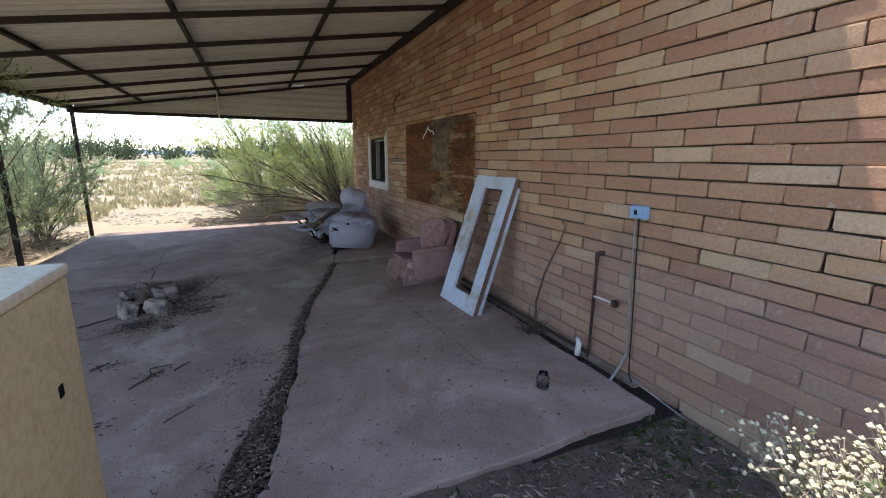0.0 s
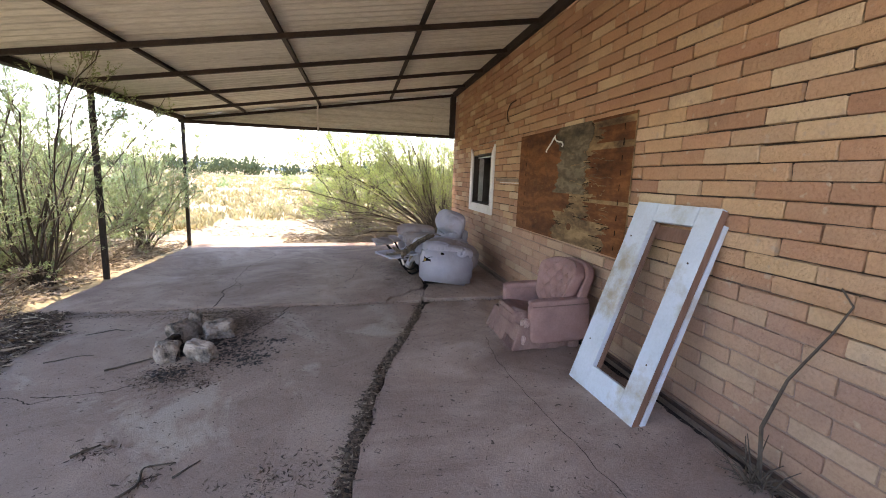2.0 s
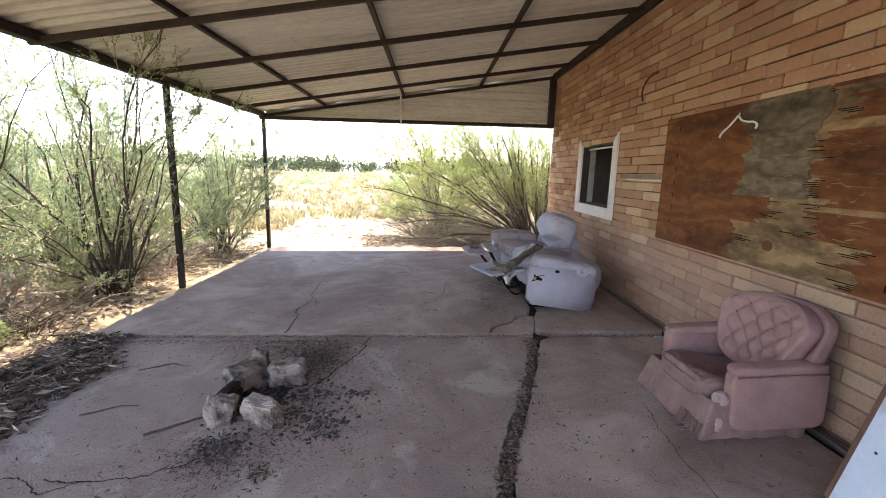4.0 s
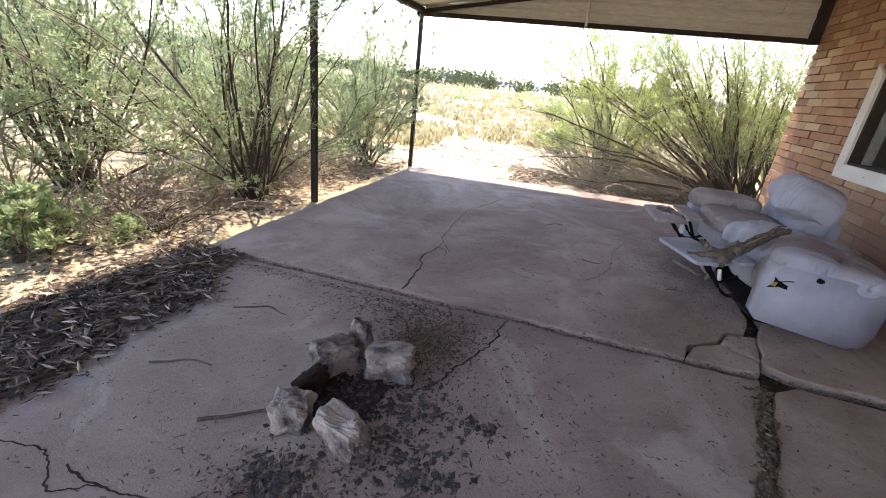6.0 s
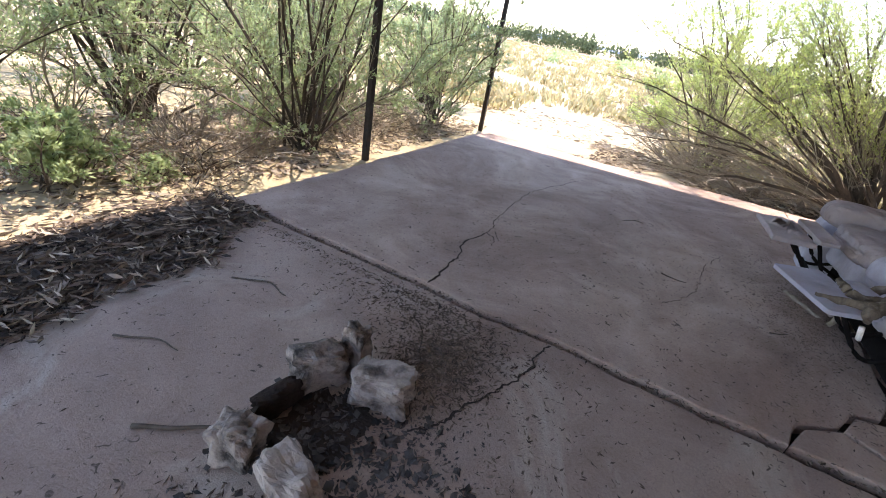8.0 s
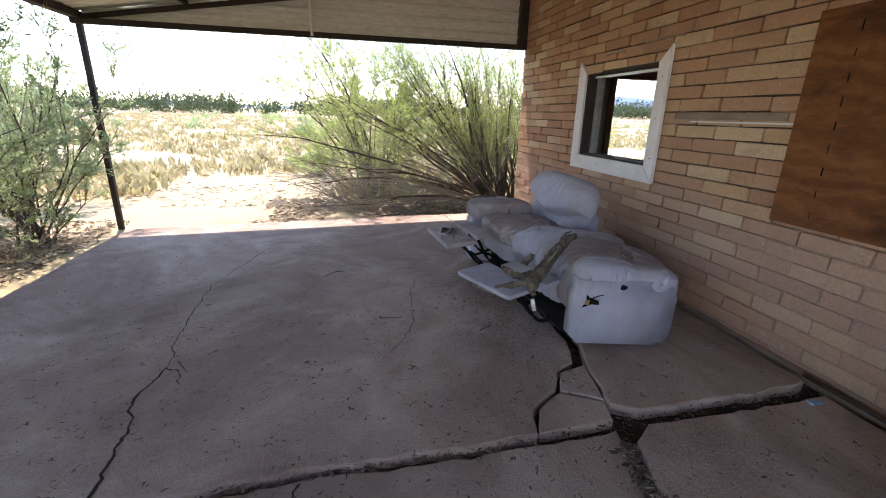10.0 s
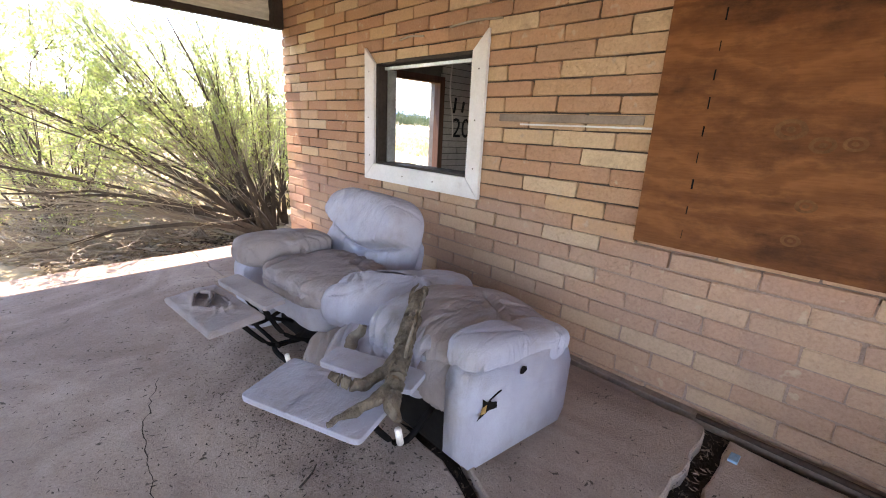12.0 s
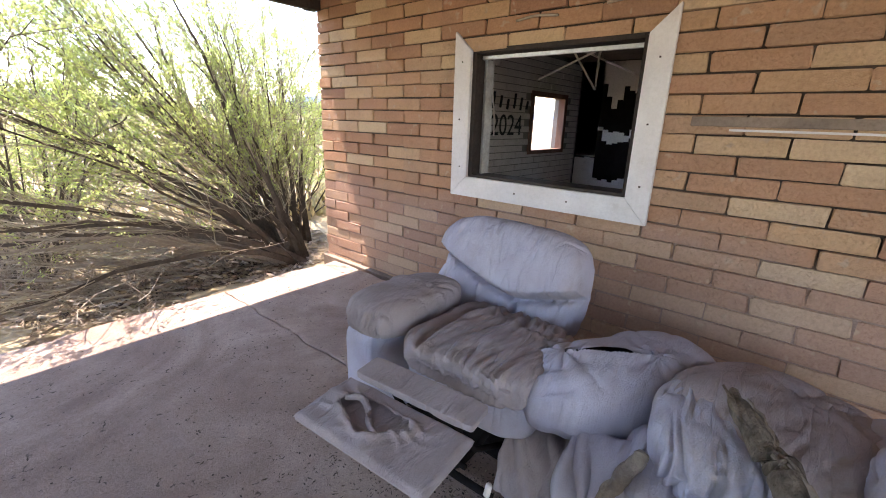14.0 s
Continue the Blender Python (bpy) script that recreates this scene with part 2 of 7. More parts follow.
BRICKS = ((0.31, 0.155, 0.095), (0.41, 0.235, 0.140), (0.56, 0.41, 0.25), (0.36, 0.180, 0.108), (0.47, 0.285, 0.165), (0.60, 0.455, 0.295), (0.30, 0.150, 0.092), (0.43, 0.235, 0.142), (0.51, 0.335, 0.19), (0.37, 0.185, 0.112), (0.45, 0.255, 0.15), (0.33, 0.17, 0.11))
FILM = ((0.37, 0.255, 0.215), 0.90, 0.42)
M = dict(
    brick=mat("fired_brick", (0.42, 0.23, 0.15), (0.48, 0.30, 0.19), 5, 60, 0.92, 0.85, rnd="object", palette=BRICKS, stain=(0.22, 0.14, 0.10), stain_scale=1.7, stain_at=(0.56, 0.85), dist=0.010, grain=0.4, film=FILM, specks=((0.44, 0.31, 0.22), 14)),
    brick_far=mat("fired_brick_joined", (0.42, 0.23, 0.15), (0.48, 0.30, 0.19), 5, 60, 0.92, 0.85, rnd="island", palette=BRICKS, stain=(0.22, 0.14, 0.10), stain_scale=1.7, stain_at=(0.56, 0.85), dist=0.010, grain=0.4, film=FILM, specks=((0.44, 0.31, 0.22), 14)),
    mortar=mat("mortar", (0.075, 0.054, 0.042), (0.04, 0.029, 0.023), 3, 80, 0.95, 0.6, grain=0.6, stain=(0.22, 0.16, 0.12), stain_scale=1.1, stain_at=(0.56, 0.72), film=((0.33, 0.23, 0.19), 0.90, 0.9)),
    concrete=mat("slab_concrete", (0.455, 0.345, 0.288), (0.302, 0.217, 0.178), 1.6, 70, 0.9, 0.8, stain=(0.225, 0.152, 0.124), stain_scale=0.7, stain_at=(0.42, 0.66), grain=0.5, warp=1.2, specks=((0.10, 0.075, 0.06), 26), dist=0.012),
    concrete_pale=mat("pale_concrete", (0.365, 0.272, 0.226), (0.25, 0.178, 0.146), 1.5, 70, 0.9, 0.8, stain=(0.41, 0.335, 0.28), stain_scale=0.75, stain_at=(0.54, 0.64), grain=0.5, warp=1.5, specks=((0.10, 0.075, 0.06), 24), dist=0.012),
    footing=mat("footing_concrete", (0.31, 0.23, 0.18), (0.20, 0.15, 0.12), 3, 50, 0.9, 0.5, stain=(0.16, 0.12, 0.10), stain_scale=2.5),
    dirt=mat("desert_dirt", (0.38, 0.302, 0.192), (0.30, 0.238, 0.145), 0.35, 14, 0.95, 0.5, stain=(0.48, 0.40, 0.28), stain_scale=0.15, grain=0.55, dist=0.03),
    soil=mat("dark_soil", (0.13, 0.102, 0.08), (0.20, 0.155, 0.122), 4, 60, 0.95, 0.9, grain=0.6, dist=0.02),
    crackdirt=mat("crack_dirt", (0.028, 0.022, 0.019), (0.055, 0.042, 0.035), 6, 60, 0.95, 0.7, spec=0.04),
    litter=mat("dry_litter", (0.13, 0.095, 0.075), (0.06, 0.045, 0.038), 3, 40, 0.9, 0.0, rnd="island", palette=((0.03, 0.024, 0.02), (0.10, 0.07, 0.05), (0.24, 0.18, 0.135), (0.05, 0.038, 0.03))),
    litter_dark=mat("dark_litter", (0.06, 0.046, 0.038), (0.03, 0.024, 0.02), 3, 40, 0.9, 0.0, rnd="island", palette=((0.02, 0.016, 0.014), (0.06, 0.045, 0.036), (0.12, 0.09, 0.068), (0.20, 0.15, 0.115))),
    litter_pale=mat("sunbleached_litter", (0.36, 0.29, 0.21), (0.22, 0.17, 0.12), 3, 40, 0.9, 0.0, rnd="island", palette=((0.14, 0.11, 0.085), (0.42, 0.34, 0.25), (0.28, 0.22, 0.17), (0.48, 0.40, 0.30))),
    char=mat("charcoal_ash", (0.035, 0.032, 0.03), (0.07, 0.065, 0.06), 8, 60, 0.95, 0.5, rnd="island", palette=((0.02, 0.018, 0.018), (0.07, 0.06, 0.055), (0.12, 0.105, 0.10))),
    stone=mat("fire_stone", (0.38, 0.315, 0.27), (0.26, 0.21, 0.18), 6, 50, 0.92, 0.7, stain=(0.06, 0.052, 0.048), stain_scale=5, stain_at=(0.47, 0.62)),
    steel=mat("rusty_dark_steel", (0.035, 0.03, 0.028), (0.065, 0.047, 0.04), 4, 40, 0.7, 0.3, metal=0.3, stain=(0.11, 0.06, 0.04), stain_scale=5, stain_at=(0.6, 0.8)),
    sheet=mat("galvanised_sheet", (0.79, 0.77, 0.69), (0.66, 0.64, 0.57), 1.2, 25, 0.6, 0.1, metal=0.05, stretch=(0.3, 3, 1), stain=(0.34, 0.29, 0.22), stain_scale=1.6, stain_at=(0.58, 0.8)),
    white=mat("weathered_white_paint", (0.52, 0.56, 0.63), (0.43, 0.47, 0.53), 2.5, 45, 0.6, 0.3, stain=(0.33, 0.28, 0.21), stain_scale=3.0, stain_at=(0.5, 0.7), grain=0.2),
    trim=mat("white_trim_paint", (0.70, 0.66, 0.64), (0.60, 0.55, 0.53), 3, 50, 0.65, 0.3, stain=(0.40, 0.33, 0.28), stain_scale=5, stain_at=(0.62, 0.9), grain=0.2),
    rawwood=mat("bare_brown_wood", (0.22, 0.12, 0.085), (0.14, 0.08, 0.06), 3, 30, 0.8, 0.3, stretch=(1, 1, 0.15)),
    ply_red=figured("plywood_veneer", ((0.085, 0.029, 0.012), (0.165, 0.060, 0.022), (0.225, 0.088, 0.032), (0.12, 0.042, 0.016)), 1.3, 9.0, (0.055, 0.02, 0.011)),
    ply_tan=figured("plywood_inner_ply", ((0.07, 0.042, 0.024), (0.25, 0.155, 0.078), (0.35, 0.23, 0.12), (0.14, 0.084, 0.046)), 1.0, 12.0, (0.05, 0.03, 0.02)),
    ply_grey=figured("plywood_weathered_ply", ((0.04, 0.03, 0.022), (0.14, 0.104, 0.066), (0.21, 0.165, 0.11), (0.075, 0.055, 0.037)), 1.1, 14.0, (0.03, 0.022, 0.017)),
    knot=mat("knot_wood", (0.10, 0.045, 0.02), (0.17, 0.075, 0.03), 20, 60, 0.8, 0.2),
    pink=mat("dusty_pink_velvet", (0.335, 0.20, 0.182), (0.26, 0.15, 0.137), 6, 60, 0.95, 0.5, stain=(0.22, 0.135, 0.125), stain_scale=4, stain_at=(0.5, 0.75), grain=0.2, dist=0.008),
    pink_dirty=mat("soiled_pink_velvet", (0.26, 0.16, 0.143), (0.185, 0.112, 0.10), 6, 70, 0.95, 0.3, stain=(0.20, 0.16, 0.145), stain_scale=5, dist=0.006),
    foam=mat("exposed_stuffing", (0.46, 0.32, 0.29), (0.36, 0.24, 0.22), 14, 70, 0.95, 0.8),
    fabric=mat("grey_microfibre", (0.41, 0.395, 0.465), (0.335, 0.318, 0.375), 4, 160, 0.95, 0.55, crease=0.75, stain=(0.30, 0.265, 0.26), stain_scale=2.5, stain_at=(0.5, 0.75), grain=0.12, dist=0.011),
    fabric_warm=mat("soiled_microfibre", (0.355, 0.30, 0.305), (0.265, 0.22, 0.222), 4, 160, 0.95, 0.6, crease=0.85, stain=(0.22, 0.18, 0.17), stain_scale=3, grain=0.12, dist=0.012),
    foam_tan=mat("yellow_foam", (0.45, 0.28, 0.10), (0.34, 0.20, 0.07), 20, 70, 0.95, 0.6),
    bark_pale=mat("bleached_bark", (0.30, 0.25, 0.20), (0.15, 0.118, 0.095), 14, 60, 0.9, 0.9, stretch=(1, 1, 1)),
    # near-black that stands in for shade in hollows; also colours black parts
    black=mat("hollow_shade_and_black_parts", (0.008, 0.007, 0.007), (0.014, 0.012, 0.012), 5, 40, 0.95, 0.2, spec=0.03),
    bark=mat("grey_bark", (0.22, 0.175, 0.135), (0.07, 0.055, 0.043), 12, 60, 0.9, 0.9, stretch=(2, 2, 0.6)),
    stem=mat("bush_stem", (0.12, 0.094, 0.074), (0.06, 0.048, 0.039), 5, 40, 0.9, 0.0),
    twig=mat("bush_twigs", (0.34, 0.29, 0.22), (0.22, 0.185, 0.14), 2, 30, 0.9, 0.0, rnd="island", palette=((0.16, 0.13, 0.10), (0.34, 0.29, 0.21), (0.42, 0.37, 0.28), (0.26, 0.25, 0.15))),
    drystem=mat("dry_twigs", (0.42, 0.35, 0.28), (0.28, 0.23, 0.18), 2, 30, 0.9, 0.0, rnd="island", palette=((0.13, 0.105, 0.085), (0.38, 0.32, 0.25), (0.24, 0.195, 0.155))),
    leaf=leafy("creosote_leaf", ((0.26, 0.33, 0.14), (0.36, 0.43, 0.21), (0.43, 0.49, 0.28), (0.32, 0.39, 0.22))),
    leaf_y=leafy("broom_leaf", ((0.34, 0.43, 0.12), (0.45, 0.52, 0.18), (0.52, 0.56, 0.24), (0.38, 0.47, 0.18))),
    grass=leafy("dry_grass", ((0.36, 0.29, 0.15), (0.44, 0.36, 0.20), (0.30, 0.25, 0.12), (0.36, 0.33, 0.15))),
    weed=leafy("green_weed", ((0.06, 0.10, 0.03), (0.10, 0.15, 0.05), (0.14, 0.18, 0.07))),
    bloom=mat("white_blossom", (0.66, 0.61, 0.44), (0.56, 0.50, 0.32), 9, 60, 0.8, 0.0),
    tree_far=leafy("far_foliage", ((0.05, 0.075, 0.04), (0.08, 0.10, 0.05), (0.11, 0.13, 0.07))),
    stucco=mat("yellow_stucco", (0.58, 0.49, 0.29), (0.52, 0.43, 0.25), 1.5, 40, 0.9, 0.4, stain=(0.46, 0.40, 0.24), stain_scale=1.2),
    # stucco wall's top: sunlight put into a paler colour
    cream=mat("sunlit_top", (0.72, 0.64, 0.47), (0.62, 0.54, 0.38), 2, 40, 0.9, 0.3),
    pipe=mat("rusted_pipe", (0.10, 0.06, 0.045), (0.055, 0.04, 0.035), 12, 60, 0.75, 0.4, metal=0.4),
    pvc=mat("grey_conduit", (0.36, 0.34, 0.33), (0.27, 0.255, 0.245), 8, 60, 0.55, 0.1),
    blue=mat("blue_grey_box", (0.22, 0.35, 0.52), (0.28, 0.40, 0.55), 9, 60, 0.5, 0.1),
    plastic=mat("white_plastic", (0.78, 0.74, 0.70), (0.68, 0.63, 0.58), 9, 60, 0.45, 0.1),
    drywall=mat("painted_drywall", (0.72, 0.70, 0.67), (0.62, 0.60, 0.57), 1.5, 40, 0.9, 0.2, stain=(0.30, 0.26, 0.23), stain_scale=1.5),
    joint_in=mat("painted_joints", (0.24, 0.22, 0.20), (0.17, 0.155, 0.14), 3, 50, 0.9, 0.4),
    wall_in=mat("painted_inside_brick", (0.60, 0.56, 0.52), (0.48, 0.44, 0.40), 2, 40, 0.85, 0.3),
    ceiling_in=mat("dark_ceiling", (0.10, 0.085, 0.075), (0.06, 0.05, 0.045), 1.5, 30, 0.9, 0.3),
    spray=mat("black_spray_paint", (0.012, 0.012, 0.012), (0.02, 0.02, 0.02), 8, 50, 0.5, 0.0),
    # hill colour with the blue of distance haze mixed in
    hill=mat("far_hill_haze", (0.13, 0.18, 0.27), (0.16, 0.21, 0.30), 0.002, 0.02, 1.0, 0.0, grain=0.2),
    roofing=mat("roofing", (0.2, 0.19, 0.18), (0.15, 0.14, 0.13), 2, 30, 0.95, 0.3),
    tin=mat("bare_metal", (0.55, 0.55, 0.55), (0.40, 0.39, 0.38), 9, 50, 0.4, 0.1, metal=0.7),
)
glass = bpy.data.materials.new("clear_glass")
glass.use_nodes = True
glass.node_tree.nodes["Principled BSDF"].inputs["Transmission Weight"].default_value = 1.0
glass.node_tree.nodes["Principled BSDF"].inputs["Roughness"].default_value = 0.05
M["glass"] = glass


# ---- building helpers ----
def thing(name, label="", category="", group="", kind="", at=(0, 0, 0), turn=0.0):
    ob = new(name)
    ob.empty_display_size = 0.1
    ob.matrix_world = pose(*at, 0, 0, turn)
    return tagged(ob, label, category, group, kind)


def finish(name, me, material, parent=None, label="", smooth=False, kind="", category="", m=None):
    me.materials.append(M[material])
    if smooth:
        me.polygons.foreach_set("use_smooth", [True] * len(me.polygons))
    ob = new(name, me)
    if parent is not None:
        ob.parent = parent
    if m is not None:
        ob.matrix_basis = m
    return tagged(ob, label, category, "", kind)


def part(name, bm, material, parent=None, label="", smooth=False, kind="", category="", m=None):
    """Links a bmesh as one mesh object, under its thing or part."""
    me = bpy.data.meshes.new(name)
    bmesh.ops.recalc_face_normals(bm, faces=bm.faces[:])
    bm.to_mesh(me)
    bm.free()
    return finish(name, me, material, parent, label, smooth, kind, category, m)


def raw(name, verts, faces, material, parent=None, label="", smooth=False, kind="", category=""):
    me = bpy.data.meshes.new(name)
    me.from_pydata([tuple(map(float, v)) for v in verts], [], faces)
    return finish(name, me, material, parent, label, smooth, kind, category)


def box(lo, hi, bevel=0.0, seg=2, bm=None):
    bm = bm or bmesh.new()
    c = [(a + b) / 2 for a, b in zip(lo, hi)]
    s = [abs(b - a) for a, b in zip(lo, hi)]
    r = bmesh.ops.create_cube(bm, size=1.0, matrix=Matrix.Translation(c) @ Matrix.Diagonal((*s, 1)))
    if bevel:
        edges = list({e for v in r["verts"] for e in v.link_edges})
        bmesh.ops.bevel(bm, geom=edges, offset=bevel, segments=seg, affect="EDGES", profile=0.6)
    return bm


def prism(outline, depth, axis=2, bm=None, bevel=0.0):
    """Outline (a list of 3D points in one plane) pushed by the vector depth."""
    bm = bm or bmesh.new()
    f = bm.faces.new([bm.verts.new(p) for p in outline])
    r = bmesh.ops.extrude_face_region(bm, geom=[f])
    bmesh.ops.translate(bm, vec=depth, verts=[g for g in r["geom"] if isinstance(g, bmesh.types.BMVert)])
    if bevel:
        bmesh.ops.bevel(bm, geom=bm.edges[:], offset=bevel, segments=2, affect="EDGES")
    return bm


def tubes(paths, sides=4):
    """Tapered tubes along paths of (point, radius)."""
    verts, faces = [], []
    for path in paths:
        start = len(verts)
        pts = [Vector(p) for p, _ in path]
        for i, (p, r) in enumerate(path):
            d = (pts[min(i + 1, len(pts) - 1)] - pts[max(i - 1, 0)]).normalized()
            a = d.orthogonal().normalized()
            b = d.cross(a)
            for k in range(sides):
                w = 2 * math.pi * k / sides
                verts.append(pts[i] + (a * math.cos(w) + b * math.sin(w)) * r)
        for i in range(len(path) - 1):
            for k in range(sides):
                n = (k + 1) % sides
                faces.append((start + i * sides + k, start + i * sides + n, start + (i + 1) * sides + n, start + (i + 1) * sides + k))
        faces.append(tuple(start + k for k in reversed(range(sides))))
        faces.append(tuple(start + (len(path) - 1) * sides + k for k in range(sides)))
    return verts, faces


def smooth_line(pts, steps=6):
    """Catmull-Rom curve through the points."""
    p = [Vector(q) for q in pts]
    p = [p[0] * 2 - p[1]] + p + [p[-1] * 2 - p[-2]]
    out = []
    for i in range(1, len(p) - 2):
        for s in range(steps):
            t = s / steps
            out.append(0.5 * (2 * p[i] + (p[i + 1] - p[i - 1]) * t + (2 * p[i - 1] - 5 * p[i] + 4 * p[i + 1] - p[i + 2]) * t * t
                              + (3 * p[i] - p[i - 1] - 3 * p[i + 1] + p[i + 2]) * t ** 3))
    return out + [p[-2]]


def rod(name, pts, r, material, parent=None, label="", sides=10, steps=6, smooth=True, **k):
    line = smooth_line(pts, steps) if len(pts) > 2 else [Vector(q) for q in pts]
    v, f = tubes([[(q, r) for q in line]], sides)
    return raw(name, v, f, material, parent, label, smooth, **k)


def cushion(size, power=3.5, cuts=14, wrinkle=0.012, freq=6.0, seed=0.0, sag=0.0, taper=0.0, bend=0.0, pinch=()):
    """Soft upholstered block: rounded box with creases. pinch: (x, y, z, radius, depth) dents."""
    bm = bmesh.new()
    bmesh.ops.create_cube(bm, size=2.0)
    bmesh.ops.subdivide_edges(bm, edges=bm.edges[:], cuts=cuts, use_grid_fill=True)
    for v in bm.verts:
        p = v.co
        n = (abs(p.x) ** power + abs(p.y) ** power + abs(p.z) ** power) ** (1 / power)
        q = p / n
        w = 1 - taper * q.z
        out = Vector((q.x * size[0] / 2 * w, q.y * size[1] / 2 * w, q.z * size[2] / 2))
        out.z -= sag * (1 - q.x * q.x) * (1 - q.y * q.y) * max(0.0, q.z)
        out.z += bend * q.y * q.y
        c = Vector((out.x * freq + seed, out.y * freq * 0.45 + seed * 2, out.z * freq * 0.8 - seed))
        ridge = 1 - abs(noise.noise(c)) * 2.2
        out += q.normalized() * (wrinkle * (ridge - 0.55) * 0.10 + wrinkle * 0.7 * noise.noise(c * 0.35))
        fold = (1 - abs(noise.noise(Vector((c.x * 0.35 + 0.25 * c.y, c.y * 3.2 + 0.5 * c.x, c.z * 0.4)) + Vector((3, seed, 1))))) ** 12 * (0.5 + 0.9 * noise.noise(c * 0.5 + Vector((9, 1, seed))))
        out -= q.normalized() * wrinkle * 1.5 * fold
        for (x, y, z, rad, depth) in pinch:
            d = (out - Vector((x, y, z))).length
            if d < rad:
                out -= q.normalized() * depth * (1 - d / rad) ** 2
        v.co = out
    return bm


def chips(name, spots, material, size=(0.008, 0.03), label="", parent=None, thin=0.35, kind="stuff", category="litter"):
    """Small broken bits lying about; spots: (x, y, z)."""
    rng = np.random.default_rng(len(spots) + int(size[1] * 1e4))
    verts, faces = [], []
    for (x, y, z) in spots:
        s = rng.uniform(*size)
        a = rng.uniform(0, 2 * math.pi)
        w = s * rng.uniform(0.12, thin)
        h = s * rng.uniform(0.08, 0.3)
        tilt = rng.uniform(-0.35, 0.35) * s
        ca, sa = math.cos(a), math.sin(a)
        n = len(verts)
        for u, v, k in ((-s, 0, -tilt), (0, -w, 0), (s, 0, tilt), (0, w, 0)):
            verts.append((x + ca * u - sa * v, y + sa * u + ca * v, z + 0.002 + max(0, k)))
        verts.append((x + rng.uniform(-w, w), y + rng.uniform(-w, w), z + 0.002 + h))
        faces += [(n, n + 1, n + 4), (n + 1, n + 2, n + 4), (n + 2, n + 3, n + 4), (n + 3, n, n + 4)]
    return raw(name, verts, faces, material, parent, label, kind=kind, category=category)


def rock(size, seed, cuts=5, rough=0.18, power=5.0):
    bm = bmesh.new()
    bmesh.ops.create_cube(bm, size=2.0)
    bmesh.ops.subdivide_edges(bm, edges=bm.edges[:], cuts=cuts, use_grid_fill=True)
    for v in bm.verts:
        p = v.co
        q = p / (abs(p.x) ** power + abs(p.y) ** power + abs(p.z) ** power) ** (1 / power)
        k = 1 + rough * noise.noise(q * 1.3 + Vector((seed, seed * 2, 0))) + rough * 0.35 * noise.noise(q * 4 + Vector((seed, 0, seed)))
        v.co = Vector((q.x * size[0] / 2, q.y * size[1] / 2, q.z * size[2] / 2)) * k
    return bm


# ---- ground and slabs ----
def floor_z(x):
    return -0.02 * (2.3 - x)


def inside(x, y, poly):
    c, j = False, len(poly) - 1
    for i in range(len(poly)):
        (xa, ya), (xb, yb) = poly[i], poly[j]
        if (ya > y) != (yb > y) and x < (xb - xa) * (y - ya) / (yb - ya) + xa:
            c = not c
        j = i
    return c


# ground: one sheet, finer near the house, to the horizon
def ground_z(x, y):
    far = max(0.0, math.hypot(x, y - 6) - 14)
    z = -0.17 + 0.035 * noise.noise((x * 0.6, y * 0.6, 3)) + min(6.0, 0.012 * far) * (0.6 + 0.8 * noise.noise((x * 0.012, y * 0.012, 7)))
    if -3.4 < x < 3.5 and -4 < y < 11.3:
        z = min(z, -0.17)
    if y < 1.8 and -1.6 < x < 2.4:
        z = max(z, -0.085 + 0.02 * noise.noise((x * 3, y * 3, 1)))
    return z


def stretch_axis(lo, hi, step, far, grow):
    a = list(np.arange(lo, hi + step / 2, step))
    s = step
    while a[-1] < far:
        s *= grow
        a.append(a[-1] + s)
    s = step
    while a[0] > -far:
        s *= grow
        a.insert(0, a[0] - s)
    return a


gx, gy = stretch_axis(-9, 9, 0.3, 2500, 1.22), stretch_axis(-4, 22, 0.3, 2500, 1.22)
gv = [(x, y, ground_z(x, y)) for y in gy for x in gx]
nx = len(gx)
gf = [(j * nx + i, j * nx + i + 1, (j + 1) * nx + i + 1, (j + 1) * nx + i) for j in range(len(gy) - 1) for i in range(nx - 1)]
raw("ground", gv, gf, "dirt", None, "sunlit pale sandy desert ground with dry patches", True, kind="structure", category="ground")


